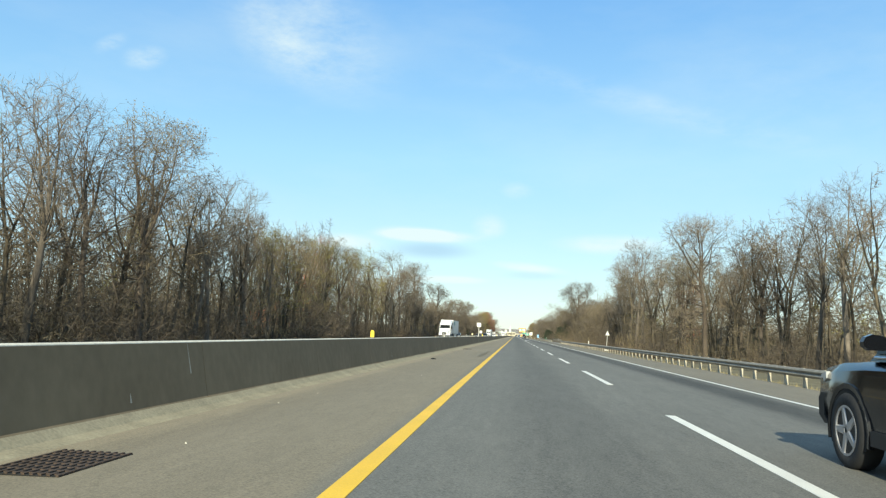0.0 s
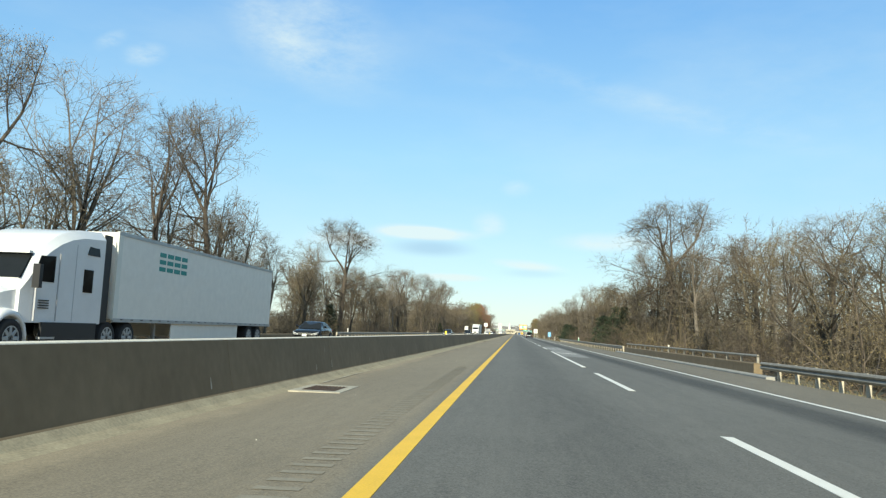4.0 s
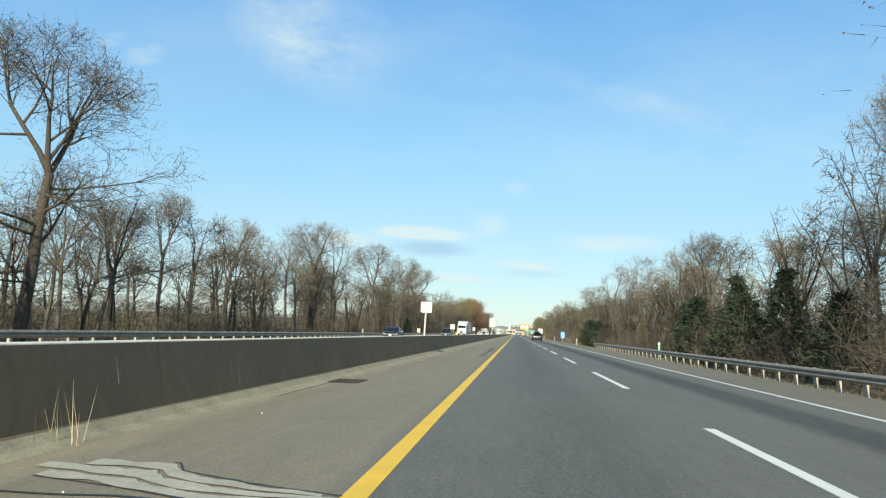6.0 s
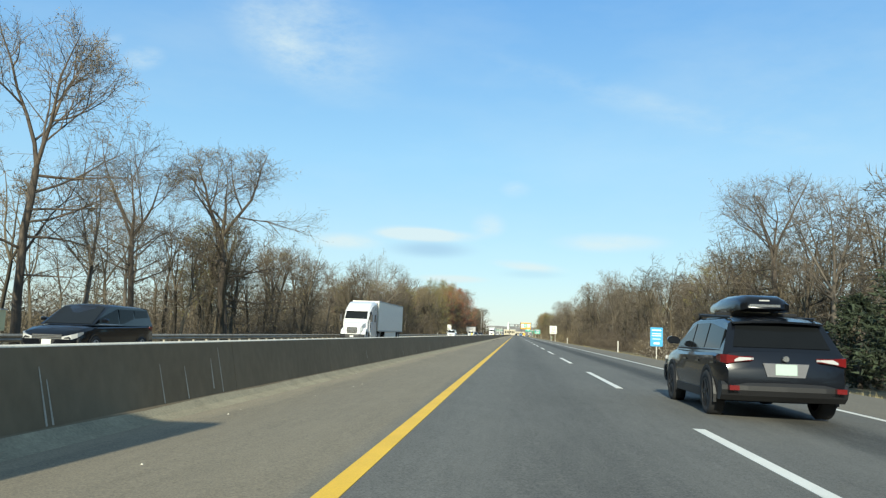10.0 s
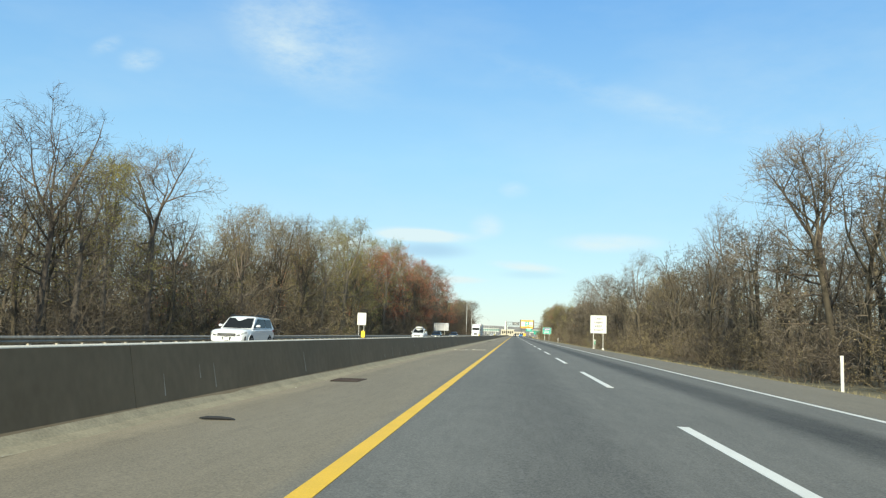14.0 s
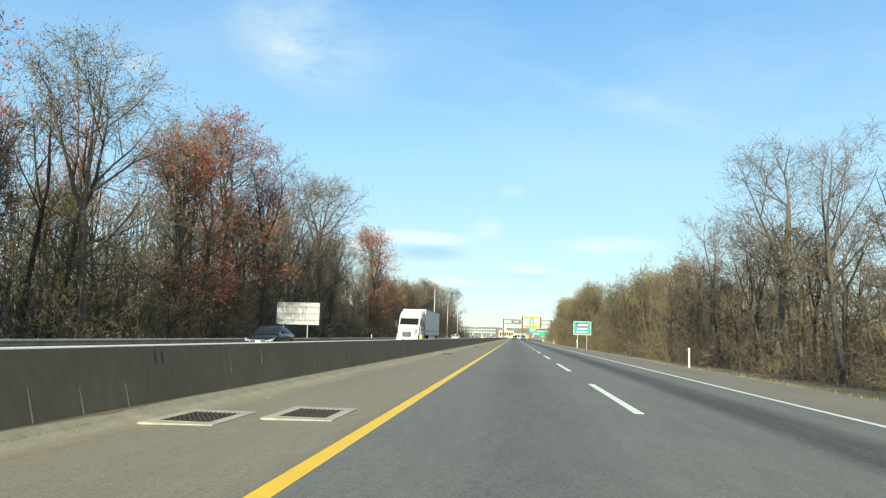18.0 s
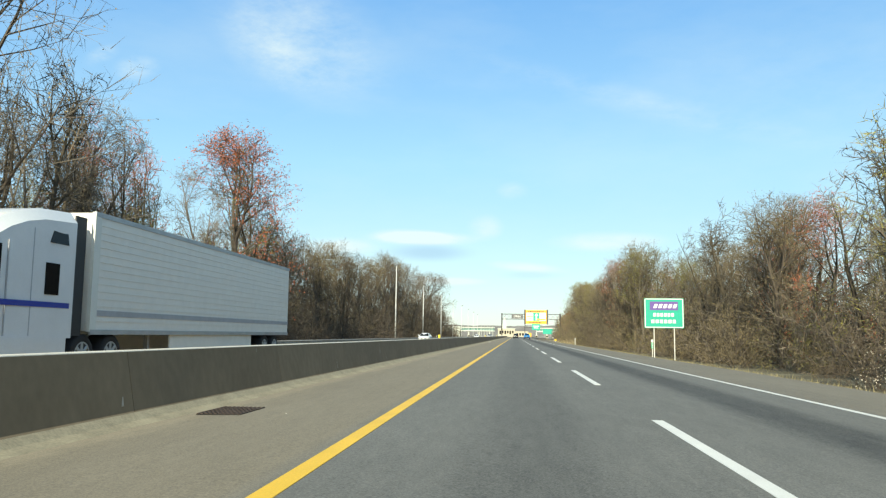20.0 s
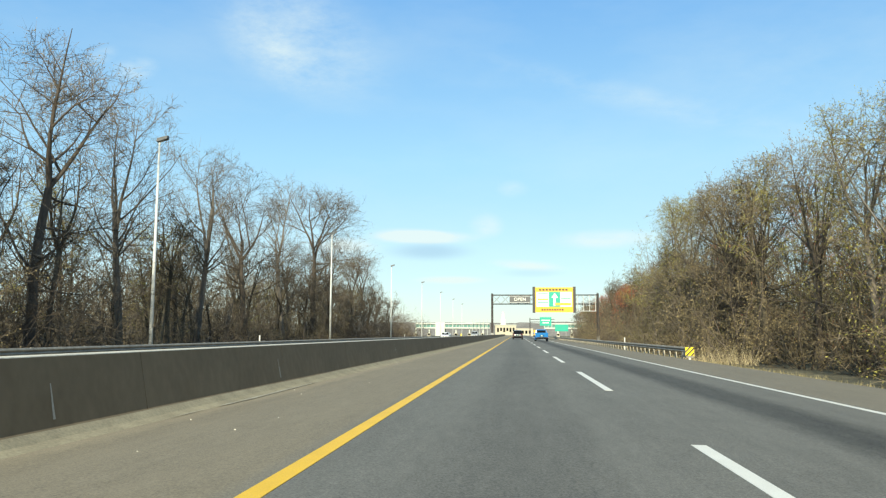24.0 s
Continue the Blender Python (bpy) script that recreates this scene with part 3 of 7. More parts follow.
        d = unit(tan * np.cos(g) + u * np.sin(g))
        return p.reshape(-1, 3), d.reshape(-1, 3), t.ravel(), np.repeat(np.arange(n), each)

    def foliage(self, limbs, length, rad, branches, boughs, twigs, thick, lift, bud, low, crook=0.14):
        """Branches, boughlets, twigs and buds on the limbs."""
        r = self.r
        p, d, t, row = self.kids(limbs, branches, 0.12, 0.99, 46)
        ln = np.minimum(self.reach(p, d), length[row] * (0.62 - 0.30 * t) * r.uniform(0.7, 1.25, len(p)))
        keep = ln > 0.36
        p, d, t, row, ln = p[keep], d[keep], t[keep], row[keep], ln[keep] + 0.25
        P = self.sticks(self.wood if not low else self.fine, p, d, ln, rad[row] * 0.42 * (1.05 - 0.6 * t) + 0.005, 2, 2, crook, lift)
        p, d, t, row2 = self.kids(P, boughs, 0.1, 1.0, 48)
        bl = np.minimum(self.reach(p, d) + 0.3, ln[row2] * r.uniform(0.35, 0.75, len(p)) + 0.25)
        Q = self.sticks(self.fine, p, d, bl, np.full(len(p), (0.0085 if low else 0.009) * thick), 2, 1 if low else 2, 0.06 + crook, lift)
        p, d, t, row3 = self.kids(Q, twigs, 0.1, 1.0, 50)
        tl = np.minimum(self.reach(p, d) + 0.35, r.uniform(0.28, 0.8, len(p)) * (0.6 + 0.4 * np.minimum(bl[row3], 1.5)))
        T = self.sticks(self.fine, p, d, tl, np.full(len(p), 0.0075 * thick), 1, 1, crook, lift, slot=2 if low else 0)
        if bud:
            share, size, slim = bud
            p, d, t, _ = self.kids(T, max(1, int(math.ceil(share))), 0.3, 1.0, 60)
            keep = r.random(len(p)) < share / math.ceil(share)
            p = p[keep] + r.normal(0, 0.05, (keep.sum(), 3))
            b = unit(r.normal(size=p.shape)) * size * r.uniform(0.6, 1.3, (len(p), 1))
            a = unit(np.cross(b, r.normal(size=p.shape))) * size * slim
            self.fine.add(np.stack([p - a * 0.5, p + a * 0.5, p + b], 1), 3 * np.arange(len(p))[:, None] + [0, 1, 2], 1)


def grow_tree(seed, height, spread, base=0.35, fork=0.5, leaders=3, lead=18, limbs=14, angle=52, branches=7, boughs=5, twigs=5, thick=1.0, lift=0.06, bud=None, low=False, girth=1.0):
    """base: where the crown begins; fork: where the trunk divides into leaders, which lean out by lead degrees."""
    mid = base * 0.62 + 0.38
    g = Grower(seed, (0, 0, height * mid), (spread, spread, height * (1 - mid)))
    r = g.r
    trunk_r = (height * 0.0105 + 0.03) * girth
    trunk = g.sticks(g.wood, np.array([[0, 0, -0.4]]), np.array([[r.normal(0, 0.04), r.normal(0, 0.04), 1]]), np.array([fork * height + 0.4]), np.array([trunk_r * 1.25]), 6, 3 if low else 7, 0.05, 0.05, taper=0.66)
    turn = r.uniform(0, 6.28) + np.arange(leaders) * 6.283 / leaders + r.normal(0, 0.3, leaders)
    lean = np.radians(lead) * r.uniform(0.5, 1.4, leaders)
    d = np.stack([np.cos(turn) * np.sin(lean), np.sin(turn) * np.sin(lean), np.cos(lean)], 1)
    p = np.repeat(trunk[:, -1], leaders, 0) - d * 0.1
    ln = g.reach(p, d) * r.uniform(0.88, 1.0, leaders)
    lead_r = np.full(leaders, trunk_r * (0.80 if leaders < 2 else 0.62))
    L = g.sticks(g.wood, p, d, ln, lead_r, 6, 3 if low else 5, 0.10, 0.02, taper=0.12)
    share = max(1, int(limbs * 0.7 / leaders))
    p1, d1, t1, row1 = g.kids(L, share, 0.12, 0.96, angle * 0.85)
    below = max(1, limbs - share * leaders)
    p2, d2, _, _ = g.kids(trunk, below, min(0.9, base / fork), 0.98, angle * 1.25)
    p, d = np.concatenate([p1, p2]), np.concatenate([d1, d2])
    d[:, 2] = np.maximum(d[:, 2], -0.05)
    d = unit(d)
    rad = np.concatenate([lead_r[row1] * (0.78 - 0.62 * t1), np.full(below, trunk_r * 0.42)]) * 0.72 + 0.01
    ln = g.reach(p, d) * r.uniform(0.72, 1.0, len(p))
    keep = ln > 1.1
    p, d, rad, ln = p[keep], d[keep], rad[keep], ln[keep]
    limb = g.sticks(g.wood, p, d, ln, rad, 4, 3 if low else 4, 0.13, lift, taper=0.2)
    g.foliage(np.concatenate([limb, L[:, 2:7]]), np.concatenate([ln, ln[:1].repeat(leaders) * 0 + spread * 0.8]), np.concatenate([rad, lead_r * 0.5]), branches, boughs, twigs, thick, lift * 0.6, bud, low)
    return g


def grow_bush(seed, height, spread, stems=14, branches=5, boughs=4, twigs=3, thick=1.3, bud=None, low=False):
    """Many stems from one root, under a rounded mound of twigs."""
    g = Grower(seed, (0, 0, height * 0.40), (spread, spread, height * 0.60))
    r = g.r
    turn, lean = np.arange(stems) * 2.4 + r.normal(0, 0.3, stems), np.radians(75) * np.sqrt((np.arange(stems) + 0.4) / stems)
    d = np.stack([np.cos(turn) * np.sin(lean), np.sin(turn) * np.sin(lean), np.cos(lean)], 1)
    p = np.stack([np.cos(turn) * 0.25, np.sin(turn) * 0.25, np.full(stems, -0.2)], 1) * (0.4 + r.random((stems, 1)))
    p[:, 2] = -0.2
    ln = g.reach(p, d) * r.uniform(0.7, 1.0, stems)
    rad = 0.012 + 0.007 * ln
    limb = g.sticks(g.wood, p, d, ln, rad, 4, 3, 0.10, 0.05, taper=0.2)
    g.foliage(limb, ln, rad, branches, boughs, twigs, thick, 0.0, bud, low, 0.32)
    return g


def as_tree(label, g, bark, twig_mat, bud_mat):
    small = "bush" in label or "thicket" in label
    t = thing("bush" if small else "tree", label, "bush" if small else "tree", group="roadside thicket" if small else "roadside trees")
    part("trunk", g.wood.mesh("trunk", [bark], True), None, t)
    part("crown", g.fine.mesh("crown", [twig_mat, bud_mat or twig_mat]), None, t)
    return t


KINDS = {}
for key, label, args, bark, twg, bd in (
        ("tall_a", "tall bare grey tree with upswept limbs", dict(seed=1, height=16, spread=3.6, base=0.36, fork=0.42, leaders=3, lead=19, limbs=16, angle=46, lift=0.10, thick=1.3), 0, "grey", None),
        ("tall_b", "tall thin bare tree with a forked crown", dict(seed=2, height=17, spread=3.0, base=0.46, fork=0.5, leaders=2, lead=18, limbs=14, angle=46, lift=0.10, thick=1.3), 0, "grey", None),
        ("tall_c", "tall bare brown tree among others", dict(seed=3, height=15, spread=3.7, base=0.30, fork=0.5, leaders=3, lead=24, limbs=17, angle=54, thick=1.4), 1, "brown", "tan"),
        ("vase", "bare tree with tall leaders that spread like a vase", dict(seed=14, height=15, spread=4.6, base=0.34, fork=0.30, leaders=5, lead=24, limbs=16, angle=38, branches=6, lift=0.12, thick=1.3), 0, "grey", None),
        ("wide_a", "broad bare tree with a wide rounded crown", dict(seed=4, height=14, spread=5.2, base=0.22, fork=0.55, leaders=3, lead=22, limbs=20, angle=58, branches=8, lift=0.05, thick=1.3, bud=(0.5, 0.07, 0.8)), 1, "grey", "tan"),
        ("wide_b", "broad bare oak with long spreading limbs", dict(seed=65, height=15, spread=6.0, base=0.22, fork=0.55, leaders=3, lead=18, limbs=24, angle=64, branches=8, lift=0.03, girth=1.25, thick=1.3, bud=(1.3, 0.075, 0.8)), 1, "brown", "tan"),
        ("bud_a", "budding tree with an olive-green haze of young leaves", dict(seed=6, height=15, spread=4.4, base=0.20, fork=0.5, leaders=3, lead=18, limbs=17, angle=56, twigs=4, thick=1.2, bud=(2.6, 0.08, 0.9)), 0, "tan", "olive"),
        ("bud_b", "budding tree with tan catkins", dict(seed=7, height=14, spread=4.4, base=0.16, fork=0.45, leaders=4, lead=20, limbs=18, angle=54, twigs=4, thick=1.3, bud=(1.5, 0.085, 0.8)), 1, "tan", "tan"),
        ("red_a", "budding maple with a dull red crown", dict(seed=8, height=13, spread=4.0, base=0.08, fork=0.5, leaders=3, lead=18, limbs=18, angle=58, twigs=4, thick=1.2, bud=(3.0, 0.085, 0.9)), 1, "brown", "red"),
        ("bush_a", "dense tan-twigged bush with catkins at the wood's edge", dict(seed=9, height=8, spread=3.8, twigs=4, thick=1.15, bud=(2.0, 0.07, 0.8)), 1, "tan", "tan"),
        ("bush_b", "dense bare brown-twigged bush at the wood's edge", dict(seed=10, height=6.5, spread=3.4, branches=6, boughs=5, twigs=4, thick=1.2), 1, "brown", None),
        ("bush_c", "tall bush with olive spring buds at the wood's edge", dict(seed=11, height=9, spread=3.8, twigs=4, thick=1.15, bud=(2.0, 0.075, 0.8)), 0, "tan", "olive"),
        ("blossom", "small wild tree in pale blossom", dict(seed=12, height=4.6, spread=2.3, stems=11, branches=5, boughs=4, twigs=3, bud=(0.8, 0.085, 0.9)), 1, "brown", "white")):
    maker = grow_bush if "bush" in key or key == "blossom" else grow_tree
    KINDS[key] = (as_tree(label, maker(**args), M_BARK[bark], M_TWIG[twg], M_BUD.get(bd)), args["height"])


def cedar(seed, height, wide):
    """A broad, ragged evergreen: drooping boughs of dark sprays round a stem."""
    r = np.random.default_rng(seed)
    t = thing("cedar_tree", "dark ragged evergreen at the wood's edge", "tree", group="roadside cedars")
    part("trunk", Shape().tube([(0, 0, -0.3), (0, 0, height * 0.5), (0.1, 0, height)], [0.16, 0.1, 0.01], 6), M_BARK[1], t)
    n, each = 120, 34
    g = (np.arange(n) + r.random(n)) / n
    rad = wide * np.minimum(1, 0.35 + g * 3) * (1 - g) ** 0.6 * r.uniform(0.45, 1.15, n)
    turn = np.arange(n) * 2.4 + r.normal(0, 0.4, n)
    root = np.stack([0 * g, 0 * g, height * (0.04 + 0.96 * g)], 1)
    tip = root + np.stack([np.cos(turn) * rad, np.sin(turn) * rad, rad * r.uniform(-0.15, 0.45, n)], 1)
    f = r.uniform(0.25, 1.05, (n, each, 1)) ** 0.7
    p = (root[:, None] + (tip - root)[:, None] * f + r.normal(0, 0.13, (n, each, 3))).reshape(-1, 3)
    out = np.repeat(unit(tip - root), each, 0)
    d = unit(out + r.normal(0, 0.6, p.shape)) * r.uniform(0.16, 0.42, (len(p), 1))
    u = unit(np.cross(d, r.normal(size=p.shape))) * 0.055
    bag = Bag()
    bag.add(np.stack([p - u, p + u, p + d], 1), 3 * np.arange(len(p))[:, None] + [0, 1, 2], 0)
    part("crown", bag.mesh("crown", [M_BUD["green"]]), None, t)
    return t


KINDS["cedar"] = (cedar(3, 6.0, 2.0), 6.0)
KINDS["spread_cedar"] = (cedar(8, 5.0, 2.9), 5.0)


def plant(key, x, y, height, turn, wide=1.0):
    src, h = KINDS[key]
    s = height / h
    m = pose(x, y, ground_z(x) - 0.05, 0, 0, turn) @ Matrix.Diagonal((s * wide, s * wide, s, 1))
    return copy_thing(src, m)


def heights(y, left):
    if left:
        return float(np.interp(y, [0, 70, 130, 150, 205, 225, 360, 410, 540, 590, 615, 700, 760, 800, 830, 880, 940, 1000, 1100], [16.5, 17, 18, 18, 17.5, 13.5, 15, 15, 14.3, 15.5, 18.5, 21, 21, 18.5, 17.2, 18, 19.5, 18, 15]))
    return float(np.interp(y, [0, 100, 150, 170, 200, 225, 240, 290, 340, 410, 540, 650, 720, 800, 850, 900, 960, 1100], [18, 17.5, 16.5, 11, 10.5, 14, 16.5, 14.5, 13.5, 13.5, 15, 13.5, 13.5, 15.5, 15.2, 15.2, 17, 14]))


def thicket(y, left):
    """How high the bushes and saplings at the wood's edge stand."""
    if left:
        return float(np.interp(y, [0, 110, 150, 215, 330, 375, 390, 425, 440, 520, 560, 740, 790, 1000], [8, 8, 5, 5.5, 5.5, 5, 3, 3, 5, 6.5, 9, 10, 9, 9]))
    return float(np.interp(y, [0, 130, 190, 250, 290, 400, 440, 640, 780, 830, 950, 1050], [5.5, 6, 8.5, 8.5, 5.5, 5.5, 7, 7, 8, 10.5, 11, 9]))


# trees that stand out in the row: kind, place along the road, height
STANDING = {-25.5: [("tall_a", 42.5, 15.7), ("tall_c", 48.6, 15.6), ("bud_b", 55.1, 16.8), ("tall_a", 67.6, 16), ("tall_b", 75.9, 15.5), ("bud_a", 84, 12.5), ("bud_b", 93, 13), ("bud_a", 104.9, 14), ("bud_b", 116, 14.5), ("bud_a", 127, 15), ("tall_a", 166, 20), ("wide_b", 178, 15.6, 0.8), ("tall_a", 186, 17.6), ("tall_c", 195, 17), ("wide_a", 206.5, 20.2, 0.98),
                    ("tall_b", 222.1, 11.5), ("tall_a", 239.9, 13.5), ("wide_b", 257, 17.6, 1.15), ("tall_b", 305, 13), ("tall_a", 309, 12.5), ("wide_a", 315, 15.2, 1.15), ("tall_a", 327, 17.2), ("wide_b", 361, 17.2, 1.05), ("tall_a", 371, 14.5), ("tall_b", 379, 16.6), ("tall_a", 385.5, 16.2), ("wide_a", 394.5, 18.3, 0.95), ("tall_a", 400.5, 12.5), ("tall_c", 407.7, 15.8),
                    ("wide_b", 424.1, 17.6, 1.3), ("tall_c", 488, 14.5), ("vase", 499, 16.8), ("tall_a", 518, 17), ("tall_c", 533.1, 15.1), ("wide_a", 546.2, 15), ("bud_b", 567, 14), ("bud_b", 576.4, 14.5), ("bud_b", 588, 16), ("bud_a", 597, 16), ("bud_a", 610, 19.6), ("bud_a", 622, 18), ("red_a", 634, 17), ("bud_a", 647.4, 20.9), ("red_a", 664.7, 20.9), ("bud_b", 681.4, 20.5),
                    ("red_a", 693, 17), ("red_a", 703, 21.5), ("red_a", 711, 16.5), ("tall_c", 716, 22), ("tall_a", 727.8, 21.7), ("wide_a", 740.9, 23.5), ("red_a", 777.5, 21.6), ("bud_b", 809, 14.5), ("tall_c", 818, 15.2), ("bud_b", 827, 15), ("tall_c", 836, 15.3), ("bud_b", 845, 15.5), ("tall_c", 857, 18), ("bud_b", 863, 18.5), ("tall_a", 869, 19.5), ("tall_c", 876, 18.5), ("wide_a", 885.9, 18.5), ("tall_a", 896.2, 19.5), ("tall_a", 908.7, 18.8), ("tall_c", 922, 18.6), ("tall_b", 933.4, 20.3), ("wide_a", 947.4, 21.2)],
            20.5: [("wide_a", 92, 16.5), ("tall_a", 124, 18), ("tall_b", 130, 18.5), ("tall_a", 137, 18), ("tall_a", 145, 17.5), ("tall_b", 61.9, 15.2), ("bud_b", 185, 9.8), ("wide_a", 192.5, 10.5), ("bud_b", 200, 10.3), ("wide_a", 207, 11), ("tall_a", 227.5, 16.2), ("wide_b", 238.8, 18.6), ("wide_a", 255.6, 15.5, 0.75), ("wide_b", 296.5, 12.6), ("bud_b", 311.7, 13), ("tall_b", 334, 14.5), ("tall_b", 346, 15.8), ("tall_a", 352, 15.2), ("tall_b", 368, 16.5), ("tall_a", 404.1, 13), ("wide_a", 415.3, 14.9),
                   ("tall_a", 514, 16.6), ("tall_b", 521, 15.5), ("wide_a", 541.1, 15), ("tall_b", 566, 14.8), ("tall_a", 613.3, 16.4), ("wide_a", 661, 15.8), ("tall_a", 682, 15.8), ("tall_a", 693, 18, 1.25), ("tall_a", 713, 15.5), ("bud_b", 822, 16.2), ("bud_b", 831, 15.8), ("tall_c", 840, 15.5), ("red_a", 848.5, 15.8), ("bud_b", 858, 14.8), ("bud_b", 880, 14.5), ("bud_a", 887, 14.8), ("bud_b", 895.2, 14.6), ("bud_b", 904, 15.5), ("bud_b", 915.8, 16.2), ("bud_a", 928, 17), ("bud_a", 940.7, 18.8)]}


rnd = random.Random(21)
MIX = {  # which kinds stand where, by stretch of road
    (True, 0): ["tall_a", "tall_b", "tall_c", "tall_a", "bud_b", "tall_b"],
    (True, 1): ["tall_b", "tall_a", "wide_a", "tall_a", "wide_b", "tall_c"],
    (True, 2): ["wide_a", "tall_a", "tall_c", "bud_b", "wide_a", "tall_b"],
    (True, 3): ["bud_a", "red_a", "tall_a", "bud_b", "wide_a", "bud_a", "tall_c", "bud_b"],
    (True, 4): ["tall_a", "tall_b", "tall_b", "wide_a", "tall_c", "bud_b"],
    (False, 0): ["tall_a", "tall_b", "tall_a", "tall_c", "bud_b"],
    (False, 1): ["wide_a", "bud_b", "wide_b", "tall_a", "tall_c"],
    (False, 2): ["tall_a", "bud_b", "tall_b", "wide_a", "tall_c"],
    (False, 3): ["bud_b", "tall_a", "wide_a", "tall_b", "bud_b"],
    (False, 4): ["bud_b", "bud_a", "red_a", "bud_b", "wide_b", "bud_a"]}


def stretch_of(y):
    return 0 if y < 130 else 1 if y < 340 else 2 if y < 520 else 3 if y < 740 else 4


def edge_x(y, left):
    """How far from the yellow line the wood begins."""
    if left:
        return 24.5
    return float(np.interp(y, [80, 100, 925, 960, 1020, 1100], [24, 19, 19, 20.5, 23, 26]))


for x, rows in STANDING.items():
    for key, y, h, *wide in rows:
        plant(key, x if x < 0 else edge_x(y, False) + 1.5, y, h, rnd.uniform(0, 360), wide[0] if wide else rnd.uniform(1.2, 1.35) if "wide_b" in key else rnd.uniform(1.1, 1.2) if "wide" in key else rnd.uniform(1.0, 1.12))
for left in (True, False):
    y = -6.0 if not left else -10.0
    while y < (1005 if left else 1180):
        step = 8.5 if (530 < y < 770 if left else y > 790) else 22 if left and 375 < y < 430 else 12
        base = edge_x(y, left) * (-1 if left else 1)
        x = base + (-1 if left else 1) * rnd.uniform(0.5, 8)
        pool = MIX[(left, stretch_of(y))]
        key = pool[int(rnd.random() * len(pool))]
        h = heights(y, left) * rnd.uniform(0.68, 0.98)
        near = min(abs(y - row[1]) for row in STANDING[-25.5 if left else 20.5])
        if near > 3.2:
            plant(key, x, y, h, rnd.uniform(0, 360), rnd.uniform(0.9, 1.15))
        y += step * rnd.uniform(0.6, 1.4)
    y = 4.0
    while y < (1040 if left else 1150):      # lower edge of the wood
        base = -22.2 if left else edge_x(y, False) - 2.2
        x = base + (-1 if left else 1) * rnd.uniform(0, 3)
        dense = (not left and y > 520) or (left and 540 < y < 760)
        key = rnd.choice(["bush_a", "bush_c", "bush_a", "bush_b"] if dense else ["bush_b", "bush_a", "bush_b"])
        plant(key, x, y, thicket(y, left) * rnd.uniform(0.5, 1.15), rnd.uniform(0, 360), rnd.uniform(0.85, 1.15))
        y += 6.8 * rnd.uniform(0.6, 1.4)
for key, x, y, h in (("cedar", 18.5, 270, 7.0), ("spread_cedar", 17.5, 276, 5.6), ("cedar", 19, 283, 7.5), ("spread_cedar", 17.6, 291, 6.0), ("spread_cedar", 18.2, 366, 4.6), ("spread_cedar", 17.4, 374, 5.2), ("cedar", 18.5, 381, 5.6), ("spread_cedar", 17.2, 388, 5.6),
                     ("spread_cedar", 18.4, 396, 4.6), ("spread_cedar", 17.6, 404, 3.6), ("spread_cedar", 18.8, 262, 5.0), ("cedar", -23.5, 243, 4.6), ("cedar", -22.5, 384, 4.0)):
    plant(key, x, y, h, rnd.uniform(0, 360))
plant("blossom", 15.2, 432, 4.6, 20)
plant("blossom", 16.4, 428.5, 3.6, 160)
plant("blossom", 17.0, 738, 2.8, 80)
for src, h in KINDS.values():        # the first of each kind takes a place of its own, deep in the wood
    src.matrix_basis = pose(rnd.uniform(30, 36), rnd.uniform(20, 900), -1.15)


def inner(maker, **args):
    g = maker(low=True, **args)
    return g.wood.arrays(), g.fine.arrays()


# slim trees and low bushes for the inner wood, with fewer and coarser twigs
INNER_TREES = [inner(grow_tree, seed=seed, height=15.5, spread=spread, base=b, fork=f, leaders=n, lead=20, limbs=10, angle=50, branches=4, boughs=4, twigs=4, thick=3.2)
               for seed, spread, b, f, n in ((31, 2.8, 0.36, 0.5, 2), (32, 3.2, 0.28, 0.45, 3), (33, 2.6, 0.42, 0.55, 2), (34, 3.4, 0.22, 0.4, 3), (35, 3.0, 0.16, 0.5, 2))]
INNER_BUSHES = [inner(grow_bush, seed=seed, height=8.0, spread=w, stems=11, branches=4, boughs=3, twigs=5, thick=3.4) for seed, w in ((41, 3.4), (42, 4.0), (43, 3.0))]


def wood_block(seed, length, depth, trees, bushes, rise, tones):
    """A stretch of the wood's interior: slim trees over bushes and saplings."""
    r = np.random.default_rng(seed)
    bag = Bag()
    for pool, count in ((INNER_TREES, trees), (INNER_BUSHES, bushes)):
        for k in range(count):
            x = (depth if pool is INNER_TREES else depth * 0.6) * r.beta(1.0, 1.5)
            y = length * (k + r.random()) / count
            turn, s = r.uniform(0, 6.283), r.uniform(0.66, 1.02) if pool is INNER_TREES else rise / 8 * r.uniform(0.7, 1.2) * (0.75 + 0.03 * x)
            c, d = math.cos(turn) * s, math.sin(turn) * s
            spin = np.array([[c, -d, 0], [d, c, 0], [0, 0, s]])
            tone = r.choice(len(tones), p=tones)
            for stage, (v, f, slots) in enumerate(pool[int(r.integers(len(pool)))]):
                bag.add(v @ spin.T + [x, y, 0], f, 0)
                bag.m[-1] = np.where(slots == 2, tone, min(tone, 1) if stage else 0).astype(np.int32)
    return bag.mesh("wood_interior", (M_WOODBARK, M_TWIG["grey"], M_TWIG["tan"], M_BUD["olive"], M_BUD["red"]))


